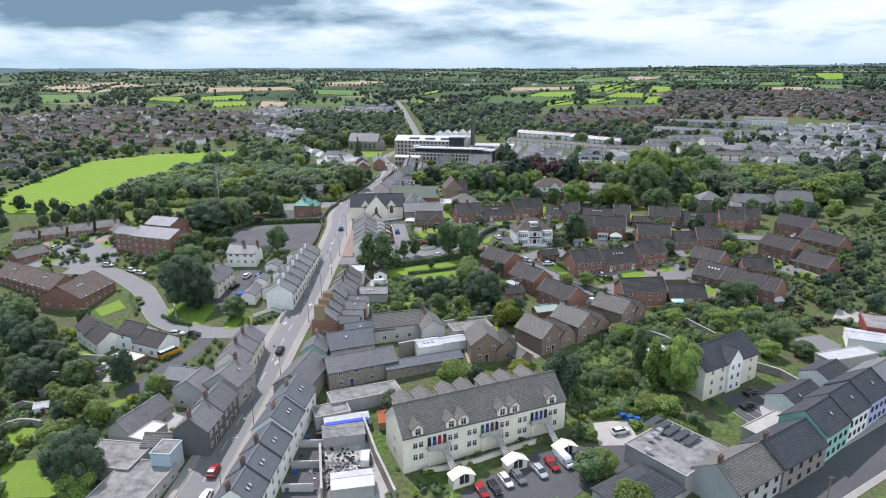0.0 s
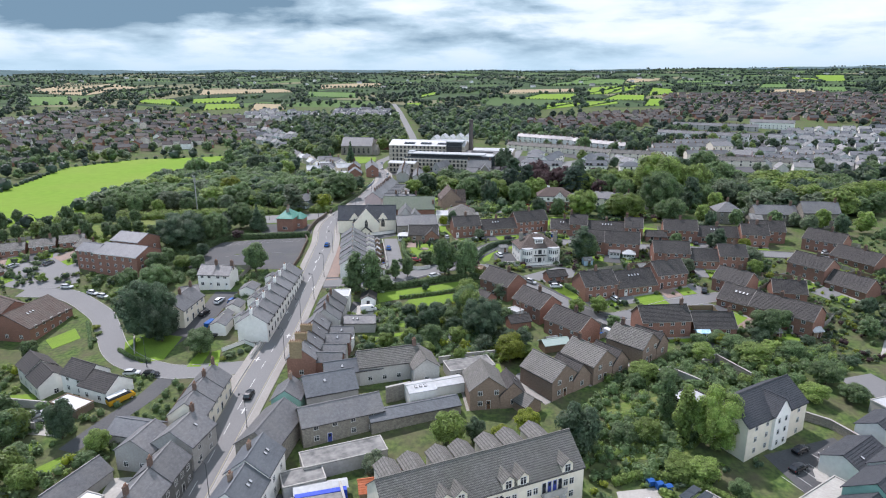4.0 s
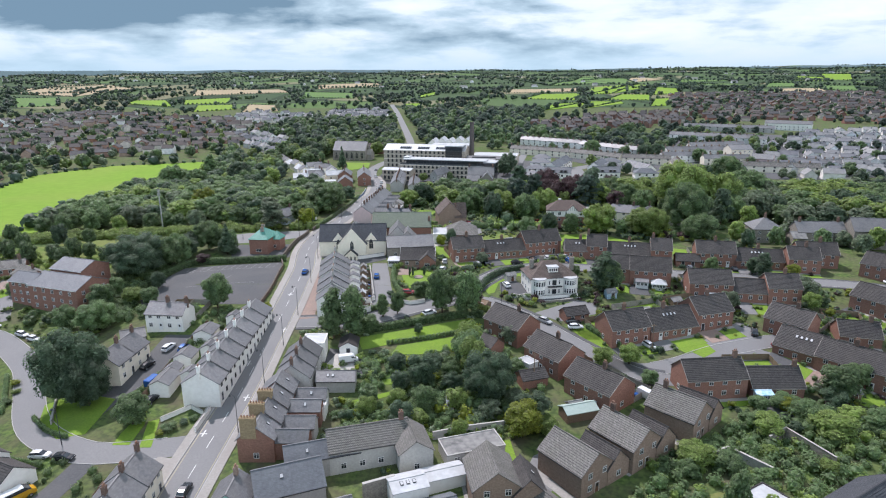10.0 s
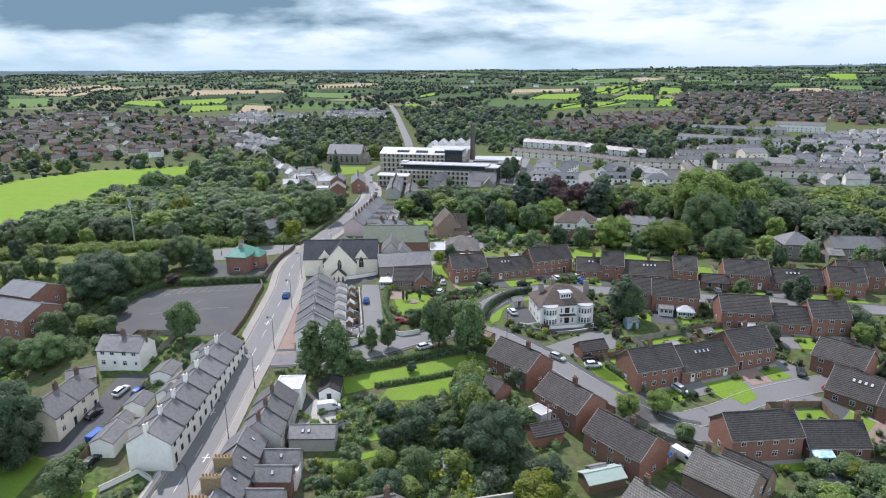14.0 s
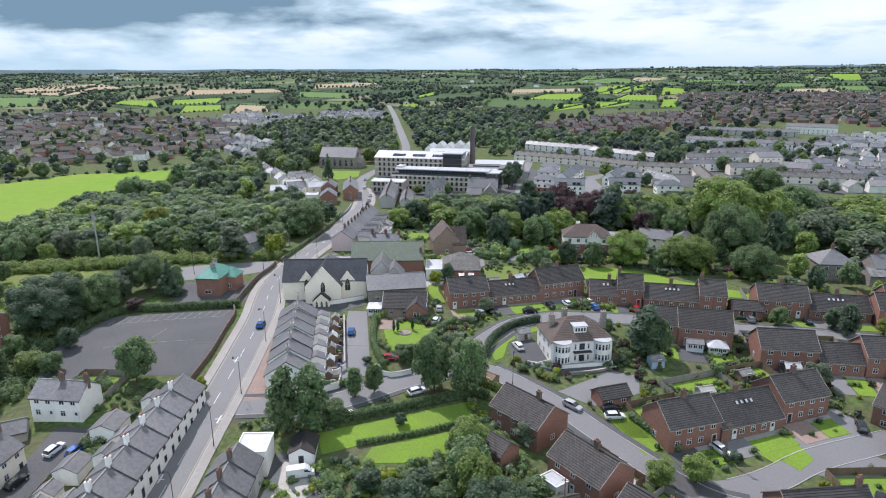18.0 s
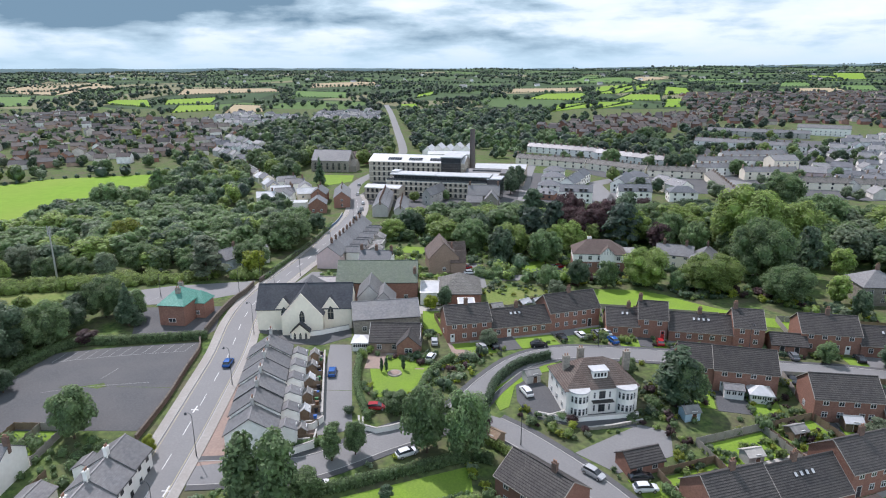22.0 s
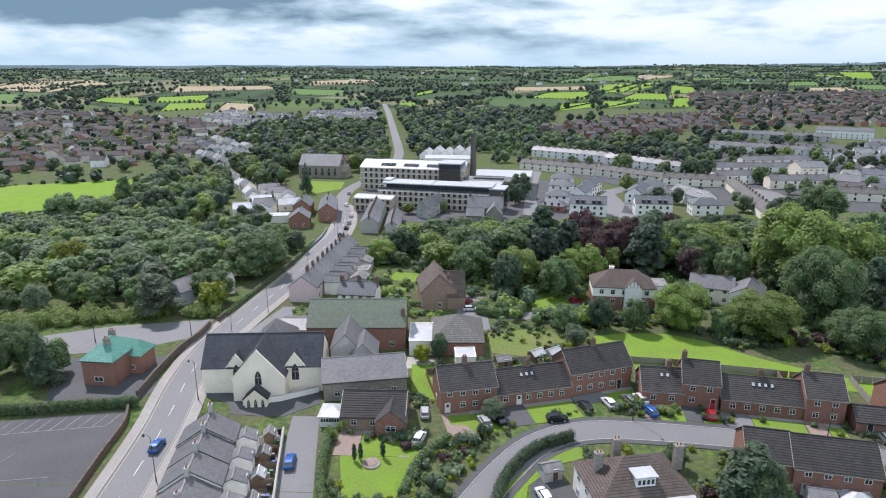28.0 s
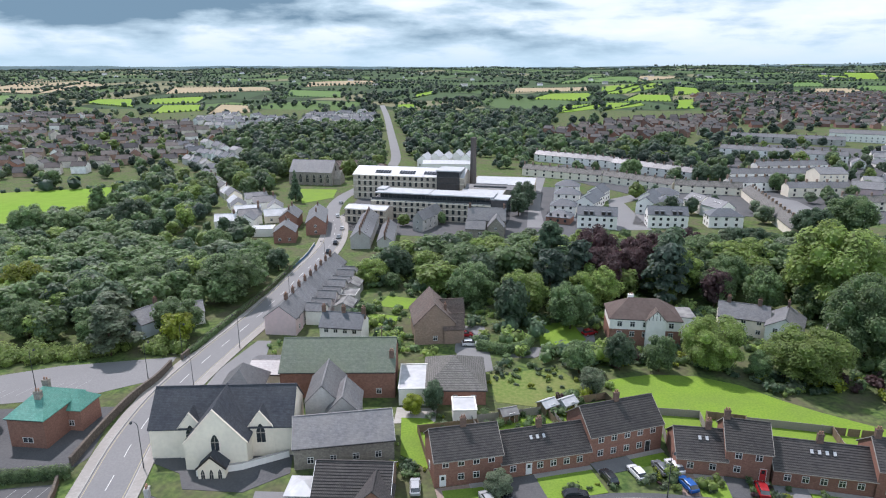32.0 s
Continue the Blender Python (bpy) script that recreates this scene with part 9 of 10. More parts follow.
def wall_line(label, pts, h, t, m, cap=None, smooth=False):
    ln = curve(pts, 2.0) if smooth else [Vector((p[0] + (q[0] - p[0]) * k / n, p[1] + (q[1] - p[1]) * k / n, 0)) for p, q in zip(pts, pts[1:]) for n in [max(1, int(math.dist(p, q) / 2))] for k in range(n)] + [Vector((*pts[-1], 0))]
    ob = thing("garden_wall", label, "wall", ln[0].x, ln[0].y)
    o = ob.matrix_basis.translation

    def band(name, tt, z0, z1, mm):
        a, b = offset(ln, tt / 2), offset(ln, -tt / 2)
        n = len(ln)
        v = [(p.x - o.x, p.y - o.y, G(q.x, q.y) + z - o.z) for z in (z0, z1) for s in (a, b) for p, q in zip(s, ln)]
        f = []
        for i in range(n - 1):
            f += [(2 * n + i, 3 * n + i, 3 * n + i + 1, 2 * n + i + 1), (i, 2 * n + i, 2 * n + i + 1, i + 1), (n + i + 1, 3 * n + i + 1, 3 * n + i, n + i), (i, i + 1, n + i + 1, n + i)]
        f += [(0, n, 3 * n, 2 * n), (n - 1, 3 * n - 1, 4 * n - 1, 2 * n - 1)]
        part(name, mesh(name, v, f, mm), ob)

    band("masonry", t, -0.5, h, m)
    band("coping", t + 0.1, h, h + 0.1, cap or M_CONC)
    return ob


wall_line("low dark brick wall between car park and pavement", [(-62.8, 236), (-62.6, 244.3), (-62.8, 251), (-64, 262), (-65, 271.2), (-67.2, 277)], 1.2, 0.35, M_CHIMNEY, M_DARKSTONE, True)
wall_line("dark stone wall along the pavement", [(-67.6, 281.2), (-68.4, 292), (-68.6, 303), (-67.4, 312), (-67.5, 319)], 1.7, 0.4, M_DARKSTONE, M_DARKSTONE, True)
wall_line("stone roadside wall under the wood", [(-66.5, 322), (-65.2, 335), (-63, 352), (-61.2, 372), (-60.5, 395)], 1.5, 0.4, M_DARKSTONE, M_DARKSTONE, True)
wall_line("blue railing wall by the bridge", [(-60.3, 396), (-59.6, 412), (-60.5, 428)], 1.1, 0.2, plain("blue_paint", (0.06, 0.16, 0.30), 0.5), None, True)
wall_line("white wall before the church", [(-45, 279.4), (-38, 281.5), (-31, 285.5)], 1.3, 0.3, M_WHITE)
wall_line("long yard wall beside the apartments", [(-23.5, 127), (-18.5, 114), (-13.1, 102)], 3.0, 0.4, M_STONE)
wall_line("scrapyard wall", [(-31, 117), (-27.5, 103)], 2.2, 0.4, M_STONE)
wall_line("rubble wall behind the stone house", [(-18.5, 157.5), (-13, 160)], 4.0, 0.5, M_STONE)
wall_line("boundary wall of the flats", [(74, 155.5), (80.5, 151), (84.5, 144)], 2.0, 0.4, M_STONE)
wall_line("ruined concrete garden wall", [(46, 170), (52, 173.5), (58, 167)], 1.8, 0.4, M_CONC)
wall_line("concrete garden wall behind the grey house", [(-7, 176.5), (0, 179), (8, 181)], 1.8, 0.3, M_CONC)
wall_line("white low wall round the terrace corner", [(-36.5, 238.5), (-30, 240.5), (-28.5, 243)], 1.3, 0.3, M_WHITE)
wall_line("lane wall behind the terrace yards", [(-28.9, 244), (-34, 270)], 1.4, 0.25, M_GREYRENDER)
wall_line("white curved wall at the lane end", [(-21.5, 243.5), (-21, 241), (-17.5, 239.8), (-13, 241.5)], 1.1, 0.3, M_WHITE, None, True)
wall_line("white garden wall before the white gable", [(-57.5, 177.5), (-57.6, 185.8)], 1.2, 0.3, M_WHITE)
wall_line("low pale wall by the side road", [(-97, 192), (-91, 180.5)], 1.0, 0.3, M_CONC)
wall_line("grey boundary wall of the western gardens", [(-118, 151), (-108, 148), (-96, 146)], 2.2, 0.3, M_CONC)
wall_line("stone garden wall in the western gardens", [(-112, 124), (-106, 128), (-98, 126)], 1.6, 0.35, M_STONE, None, True)
wall_line("villa terrace wall", [(14, 246), (20, 244.2), (34, 246.5)], 1.0, 0.3, M_WHITE)
for i in range(7):
    t = i / 6
    x0, y0 = -36.6 - 4.6 * t, 234.8 + 31 * t
    wall_line("yard wall between terrace back yards", [(x0 + 3.2, y0 + 0.4), (x0 + 7.2, y0 + 1.1)], 1.5, 0.2, M_WOOD if i % 2 else M_GREYRENDER)

# ---- lamp posts, poles ----
LAMP_POLE = Geo().tube(0, 0, -0.3, 1.2, 0.11, 0.11, 10).tube(0, 0, 1.1, 8.2, 0.075, 0.05, 10).mesh("pole", M_STEEL)
ARM = Geo()
for k in range(5):
    a0, a1 = 1.57 * k / 5, 1.57 * (k + 1) / 5
    p0, p1 = (math.sin(a0) * 0 - 1.0 + math.cos(a0), math.sin(a0)), (-1.0 + math.cos(a1), math.sin(a1))
    ARM.add([(p0[0] - 0.035, -0.035, 8.1 + p0[1]), (p0[0] + 0.035, -0.035, 8.1 + p0[1]), (p0[0] + 0.035, 0.035, 8.1 + p0[1]), (p0[0] - 0.035, 0.035, 8.1 + p0[1]), (p1[0] - 0.035, -0.035, 8.1 + p1[1]), (p1[0] + 0.035, -0.035, 8.1 + p1[1]), (p1[0] + 0.035, 0.035, 8.1 + p1[1]), (p1[0] - 0.035, 0.035, 8.1 + p1[1])], [(0, 1, 5, 4), (1, 2, 6, 5), (2, 3, 7, 6), (3, 0, 4, 7)])
LAMP_ARM = ARM.mesh("arm", M_STEEL)
LAMP_HEAD = Geo().tube(-1.1, 0, 8.75, 9.08, 0.26, 0.09, 10).tube(-1.1, 0, 8.62, 8.75, 0.2, 0.25, 10).mesh("lantern", M_STEEL)


def street_lamp(x, y, yaw):
    ob = thing("street_lamp", "dark painted street lamp with a curved arm", "street lamp", x, y, yaw, None, "street lamps")
    part("pole", LAMP_POLE, ob)
    part("arm", LAMP_ARM, ob)
    part("lantern", LAMP_HEAD, ob)


for x, y in ((-47.6, 104), (-47.7, 124.1), (-47.9, 146), (-48.3, 177.6), (-48.8, 197.2), (-49.1, 215), (-49.5, 232), (-51.2, 255.4), (-54.8, 281), (-56.6, 306), (-55.2, 329), (-52, 362), (-50, 400)):
    street_lamp(x, y, 0)
for x, y in ((-70, 313), (-66.6, 323), (-92, 308)):
    street_lamp(x, y, 180)
for x, y in ((-83.5, 172.5), (-5, 249), (10, 237), (32, 277), (66, 272)):
    street_lamp(x, y, 90)
for x, y, h in ((66.5, 101.5, 9), (16, 199, 8), (48, 214, 8), (-20, 326, 8)):
    pl = thing("telegraph_pole", "brown wooden telegraph pole", "pole", x, y)
    part("shaft", Geo().tube(0, 0, -0.4, h, 0.14, 0.1, 8).mesh("shaft", M_WOOD), pl)
    part("crossarm", Geo().box(-0.6, 0.6, -0.05, 0.05, h - 0.5, h - 0.38).mesh("crossarm", M_WOOD), pl)
ms = thing("radio_mast", "slim grey steel radio mast rising from the wood", "mast", -130, 318)
part("shaft", Geo().tube(0, 0, -0.5, 19, 0.35, 0.18, 10).mesh("shaft", M_RIM), ms)
part("antenna", Geo().tube(0.5, 0, 16, 19.2, 0.12, 0.12, 8).tube(-0.5, 0, 16, 19.2, 0.12, 0.12, 8).box(-0.6, 0.6, -0.05, 0.05, 17, 17.2).mesh("antenna", M_RIM), ms)

# ---- cars ----
PAINT = {k: plain("car_paint_" + k, v, 0.25, 0.2, 0.6) for k, v in {"red": (0.36, 0.02, 0.025), "black": (0.018, 0.02, 0.024), "white": (0.75, 0.76, 0.77), "grey": (0.16, 0.17, 0.185), "silver": (0.46, 0.47, 0.48), "blue": (0.02, 0.10, 0.34), "yellow": (0.62, 0.34, 0.02)}.items()}
M_HEAD, M_TAIL = plain("headlight_glass", (0.7, 0.72, 0.74), 0.15), plain("tail_light", (0.35, 0.01, 0.01), 0.25)
CARS = {}


def loft(sections, m, name):
    """sections: (x, half width, z bottom, z top) from tail to nose, closed into one skin with a rounded shoulder."""
    v, n = [], len(sections)
    for x, w, a, b in sections:
        v += [(x, -w * 0.94, a), (x, -w, a + (b - a) * 0.45), (x, -w * 0.9, b), (x, w * 0.9, b), (x, w, a + (b - a) * 0.45), (x, w * 0.94, a)]
    f = [(6 * i + j, 6 * i + (j + 1) % 6, 6 * i + 6 + (j + 1) % 6, 6 * i + 6 + j) for i in range(n - 1) for j in range(6)]
    f += [(0, 1, 2, 3, 4, 5), tuple(6 * n - 1 - k for k in range(6))]
    me = mesh(name, v, f, m)
    bm = bmesh.new()
    bm.from_mesh(me)
    bmesh.ops.recalc_face_normals(bm, faces=bm.faces[:])
    bm.to_mesh(me)
    bm.free()
    return me


def carset(kind, paint):
    key = (kind, paint)
    if key not in CARS:
        p = PAINT[paint]
        if kind == "car":
            body = loft([(-2.1, 0.78, 0.42, 0.86), (-2.0, 0.86, 0.3, 0.95), (-0.9, 0.89, 0.26, 0.98), (0.7, 0.89, 0.26, 0.94), (1.7, 0.86, 0.28, 0.82), (2.12, 0.74, 0.36, 0.66)], p, "body")
            cab = loft([(-1.95, 0.70, 0.92, 0.96), (-1.45, 0.74, 0.92, 1.40), (-0.2, 0.74, 0.92, 1.46), (0.35, 0.73, 0.92, 1.40), (1.15, 0.74, 0.88, 0.93)], M_GLASS, "glazing")
            top = loft([(-1.5, 0.62, 1.39, 1.43), (-0.8, 0.66, 1.42, 1.49), (0.05, 0.66, 1.42, 1.49), (0.4, 0.60, 1.38, 1.43)], p, "roof_panel")
        elif kind == "van":
            body = loft([(-2.5, 0.88, 0.35, 1.95), (-2.4, 0.95, 0.3, 2.05), (0.9, 0.95, 0.3, 2.05), (1.4, 0.93, 0.3, 1.75), (1.9, 0.9, 0.3, 1.15), (2.45, 0.8, 0.36, 0.95)], p, "body")
            cab = loft([(0.7, 0.965, 1.25, 1.8), (1.2, 0.96, 1.2, 1.72), (1.93, 0.88, 1.12, 1.17)], M_GLASS, "glazing")
            top = loft([(-2.3, 0.75, 2.04, 2.08), (0.8, 0.75, 2.04, 2.08)], p, "roof_panel")
        else:
            body = loft([(-3.2, 0.98, 0.4, 1.55), (-3.0, 1.05, 0.32, 1.6), (2.0, 1.05, 0.32, 1.6), (2.6, 1.0, 0.32, 1.3), (3.1, 0.9, 0.4, 1.0)], p, "body")
            cab = loft([(-3.1, 0.98, 1.5, 2.2), (1.4, 1.0, 1.5, 2.25), (2.4, 0.95, 1.4, 1.45)], M_GLASS, "glazing")
            top = loft([(-3.0, 0.9, 2.2, 2.38), (1.3, 0.92, 2.2, 2.38)], PAINT["white"], "roof_panel")
        CARS[key] = (body, cab, top)
    if "tyre" not in CARS:
        def disc(r, w, m, nm):
            n = 14
            v = [(r * math.cos(6.2832 * i / n), y, r * math.sin(6.2832 * i / n)) for y in (-w, w) for i in range(n)]
            return mesh(nm, v, [tuple(range(n)), tuple(range(2 * n - 1, n - 1, -1))] + [((i + 1) % n, i, n + i, n + (i + 1) % n) for i in range(n)], m)
        CARS["tyre"], CARS["rim"] = disc(0.32, 0.11, M_TYRE, "wheel"), disc(0.2, 0.12, M_RIM, "rim")
        CARS["head"] = Geo().box(-0.06, 0.06, -0.2, 0.2, -0.07, 0.07).mesh("headlight", M_HEAD)
        CARS["tail"] = Geo().box(-0.05, 0.05, -0.16, 0.16, -0.1, 0.1).mesh("tail_light", M_TAIL)
    return CARS[key]


def car(paint, x, y, yaw, kind="car", where=""):
    body, cab, top = carset(kind, paint)
    word = {"car": "car", "van": "panel van", "minibus": "minibus"}[kind]
    ob = thing(word.replace(" ", "_"), paint + " " + word + " parked " + (where or "beside the kerb"), word, x, y, yaw, G(x, y) + 0.07, "cars and vans")
    dx, dy = math.cos(radians(yaw)), math.sin(radians(yaw))
    tilt = math.degrees(math.atan2(G(x + dx, y + dy) - G(x - dx, y - dy), 2))
    ob.matrix_basis = ob.matrix_basis @ pose(0, 0, 0, 0, -tilt, 0)
    part("body", body, ob)
    part("glazing", cab, ob)
    part("roof_panel", top, ob)
    hl = {"car": 1.3, "van": 1.55, "minibus": 2.0}[kind]
    wy = {"car": 0.8, "van": 0.86, "minibus": 0.95}[kind]
    for sx in (-1, 1):
        for sy in (-1, 1):
            w = part("wheel", CARS["tyre"], ob, m=pose(sx * hl, sy * wy, 0.32))
            part("rim", CARS["rim"], w)
    e = {"car": 2.07, "van": 2.42, "minibus": 3.08}[kind]
    for sy in (-1, 1):
        part("headlight", CARS["head"], ob, m=pose(e - 0.07, sy * 0.52, 0.62 if kind == "car" else 0.8))
        part("tail_light", CARS["tail"], ob, m=pose(-e + 0.03, sy * 0.62, 0.76 if kind == "car" else 1.0))
    return ob


for c_, x_, y_, a_ in (("red", 3.3, 105.8, -64), ("black", 5.9, 106.6, -64), ("white", 8.2, 108.9, -64), ("grey", 10.8, 110, -64), ("silver", 15.3, 111.9, -64), ("red", 18, 114.2, -64), ("black", 27.5, 118.6, 20), ("white", 34.7, 126, 20)):
    car(c_, x_, y_, a_, where="in the apartment car park")
car("white", 20.7, 115.4, -64, "van", "in the apartment car park")
car("white", -20.8, 114.5, 95, "van", "in the scrapyard")
car("yellow", -81.6, 156.3, 52, "minibus", "on the narrow lane")
car("blue", -75.6, 196.8, 75, "van", "in the terrace yard")
car("white", 41.6, 193.6, -50, "van", "beside the brick house")
car("white", -30.2, 207.6, 15, "van", "before the black-roofed garage")
for c_, x_, y_, a_, w_ in (("red", -51.3, 109.5, 90, "on the main road"), ("white", -49.9, 102, 90, "on the main road"), ("blue", -55.4, 264.5, 92, "on the main road"), ("black", -51.8, 159, 90, "on the main road"), ("white", -85.4, 168.5, 0, "by the side road"), ("black", -80, 167.6, 0, "by the side road"), ("white", -141.7, 231.3, 0, "by the brick flats"), ("white", -130, 227, -20, "by the brick flats"), ("white", -124.8, 224.4, -20, "by the brick flats"), ("silver", -172, 247, 60, "by the bungalows"), ("grey", -160, 250, 60, "by the bungalows"), ("white", -79.2, 212.6, 75, "in the terrace yard"), ("black", -80.8, 204, 75, "in the terrace yard"), ("blue", -75, 212.6, 80, "in the terrace yard"), ("black", -72.6, 189, 80, "in the terrace yard"), ("silver", 22, 229.4, -42, "on the estate road"), ("white", 30.2, 226, 5, "on a brick house drive"), ("black", 30, 228.6, 8, "on a brick house drive"), ("white", 48, 216.4, -60, "on a brick house drive"), ("blue", 38.3, 195.6, -50, "beside the brick house"), ("black", 70.5, 204.6, 50, "in the estate court"), ("black", 73.6, 205.2, 50, "in the estate court"), ("silver", 83.6, 213.4, 5, "in the estate court"), ("red", 82.2, 217.4, 5, "in the estate court"), ("black", 78.5, 224.2, 70, "in the estate court"), ("blue", -30.4, 261, 97, "in the lane"), ("red", -18.6, 247.4, 5, "off the lane"), ("white", -25.4, 224.8, 30, "behind the young trees"), ("white", -11.0, 233.6, 30, "behind the young trees"), ("white", 12.4, 254, 110, "on the villa drive"), ("silver", 3.4, 274.8, 112, "before the brick terrace"), ("black", 6.2, 275.6, 112, "before the brick terrace"), ("black", 17.4, 276.4, 8, "on the estate road"), ("black", 23.6, 281.2, 108, "before the brick terrace"), ("white", 28.6, 282.6, 108, "before the brick terrace"), ("grey", 33, 284, 105, "before the brick terrace"), ("blue", 36, 279.8, 108, "before the brick terrace"), ("white", 35.4, 284.6, 105, "before the brick terrace"), ("red", 47.6, 279, 80, "before the brick terrace"), ("grey", 76.5, 272.2, 85, "before the garage"), ("black", 91.3, 271.3, 80, "before a brick house"), ("black", 70.8, 260.6, 75, "in the estate road"), ("red", -0.6, 339, 5, "by the brown house"), ("white", 0.8, 333.4, 5, "by the brown house"), ("red", 31.4, 341.4, 30, "by the half-timbered house"), ("silver", -8.2, 277.4, 95, "by the bungalow"), ("white", -8.6, 268.8, 75, "on the bungalow drive"), ("black", -52.6, 417, 94, "on the far street"), ("white", -54.8, 455, 100, "on the far street"), ("silver", -53.2, 440, 95, "on the far street"), ("black", -52.5, 430, 95, "on the far street"), ("black", 70.2, 142.6, 30, "in the flats court"), ("black", 67, 137, 30, "in the flats court"), ("white", 136.2, 259.5, 10, "in the eastern court"), ("white", 119, 249.7, 70, "in the eastern court"), ("white", 1.5, 166.4, 25, "by the low range"), ("silver", -100, 152, 40, "in the back yard"), ("black", -97, 148, 60, "in the back yard"), ("white", -62, 480, 110, "on the far street"), ("silver", -66.5, 512, 92, "on the far street")):
    car(c_, x_, y_, a_, where=w_)

# ---- car park lines and road paint ----


def paint(name, label, segs, w=0.12, m=None, dz=0.07):
    g = Geo()
    for (x0, y0), (x1, y1) in segs:
        a, b = Vector((x0, y0, 0)), Vector((x1, y1, 0))
        n = max(1, int((b - a).length / 2.5))
        t = (b - a).normalized()
        s = Vector((-t.y, t.x, 0)) * w / 2
        for k in range(n):
            p, q = a + (b - a) * (k / n), a + (b - a) * ((k + 1) / n)
            g.add([(*(c + e).xy, G(c.x, c.y) + dz) for c, e in ((p, -s), (q, -s), (q, s), (p, s))], [(0, 1, 2, 3)])
    return tagged(new(name, g.mesh(name, m or M_LINE)), label, "road marking", "", "structure")


paint("bay_lines", "faded white parking bay lines", [((-67.8 - i * 2.45, 275.6 - i * 0.46), (-68.6 - i * 2.45, 271 - i * 0.46)) for i in range(13)] + [((-68.6, 271), (-98, 265.4)), ((-70, 256), (-92, 252)), ((-80, 262), (-81.5, 257))], 0.1, M_LINEWORN)
paint("bay_lines", "faded white parking bay lines", [((-82 - i * 2.6, 312 - i * 0.9), (-83.4 - i * 2.6, 308 - i * 0.9)) for i in range(8)], 0.1, M_LINEWORN)
paint("bay_lines", "white parking bay lines of the flats", [((65 + i * 2.4, 131 + i * 1.3), (62.8 + i * 2.4, 135 + i * 1.3)) for i in range(6)] + [((72 + i * 1.6, 142 + i * 0.8), (74.5 + i * 1.6, 138.5 + i * 0.8)) for i in range(5)])
paint("give_way_lines", "white give-way lines at the junctions", [((-48.9, 226), (-48.9, 231)), ((-58, 169.5), (-58, 177)), ((-2.4, 243.2), (-0.4, 248.4))], 0.25)
paint("road_arrows", "worn white arrows and letters on the road", [((-51.2 + k * 0.0, y), (-51.2, y + 2.6)) for y in (120, 152, 190, 222) for k in (0,)] + [((-52, y + 1.4), (-50.4, y + 1.4)) for y in (120, 152, 190, 222)] + [((-55.6, y), (-55.6, y + 2.4)) for y in (135, 176, 205, 245)] + [((-56.4, y + 1), (-54.8, y + 1)) for y in (135, 176, 205, 245)], 0.3)

# ---- yards, sheds, bins and other clutter ----
patch("scrapyard_floor", [(-31, 126), (-23.5, 128), (-13.2, 102), (-28, 101)], 0.05, M_CONC, "stained concrete yard floor", "yard")
patch("back_yard", [(-36, 127), (-31, 126), (-28, 100), (-36, 98)], 0.06, M_TAR, "dark back yards of the slate terrace", "yard")
patch("house_yard", [(-36.3, 214), (-28, 212), (-24, 206), (-26, 200.5), (-36.3, 200)], 0.05, M_TAR, "tarmac yard before the black-roofed garage", "yard")
patch("terrace_yard", [(-36, 236), (-29.3, 239), (-34.5, 271), (-40, 268)], 0.05, M_PINKPAVE, "paved terrace back yards", "yard")
patch("front_path", [(-45.8, 235), (-43.5, 235.5), (-49, 263.5), (-51, 263)], 0.12, M_PINKPAVE, "reddish paved front strip of the terrace", "pavement")
patch("bungalow_drive", [(-12.2, 272), (-9.4, 272), (-10.6, 254), (-13, 256)], 0.07, M_PINKPAVE, "pinkish block drive of the bungalow", "driveway")
patch("church_yard", [(-58, 284.5), (-46, 279), (-31, 285), (-30, 291), (-55, 291)], 0.05, M_TAR, "tarmac court before the church", "yard")
patch("brown_house_drive", [(-2.5, 346), (4.5, 346), (6, 320), (1, 318), (-3, 330)], 0.06, M_ROAD, "grey gravel drive by the brown house", "driveway")
patch("house_drive", [(9, 327), (16, 327), (20, 331), (32, 336), (33, 346), (28, 346), (18, 333), (9, 332)], 0.06, M_ROAD, "gravel drive of the half-timbered house", "driveway")
patch("side_yard", [(-104, 156), (-90, 150), (-88, 143), (-101, 146)], 0.05, M_CONC, "concrete yard behind the white cottages", "yard")
patch("bungalow_close", [(-182, 249), (-160, 262), (-148, 250), (-140, 236), (-150, 228), (-172, 234)], 0.05, M_ROAD, "pale asphalt close before the bungalows", "road")
patch("hall_yard", [(-14, 303), (-6, 303), (-6, 298), (-14, 297)], 0.05, M_CONC, "concrete yard behind the hall", "yard")
patch("warehouse_yard", [(104, 152), (118, 174), (140, 168), (134, 150), (112, 142)], 0.05, M_CONC, "pale concrete warehouse yard", "yard")
patch("mill_square", [(-64, 470), (-56, 505), (-38, 470), (-36, 452), (-54, 455)], 0.05, M_ROAD, "paved square before the mill", "yard")
patch("villa_street", [(26, 462), (36, 560), (45, 600), (50, 598), (42, 552), (36, 500), (34, 462)], 0.06, M_ROAD, "street between mill and white houses", "road")
patch("villa_court", [(64, 458), (80, 460), (82, 520), (106, 545), (100, 552), (76, 530), (68, 490)], 0.06, M_ROAD, "asphalt court between the white houses", "road").data.name = "villa_court_east"
patch("terrace_court", [(152, 462), (168, 462), (176, 530), (166, 545), (158, 540), (160, 500)], 0.14, M_ROAD, "asphalt street end beside the low terrace", "road").data.name = "terrace_court_east"
patch("villa_street", [(74, 470), (84, 500), (92, 498), (80, 466)], 0.06, M_ROAD, "street between the white houses", "road").data.name = "villa_street_b"
patch("estate_road_far", [(-400, 690), (-330, 720), (-260, 745), (-262, 753), (-332, 728), (-402, 698)], 0.4, M_ROAD, "road in the western estate", "road", 20)



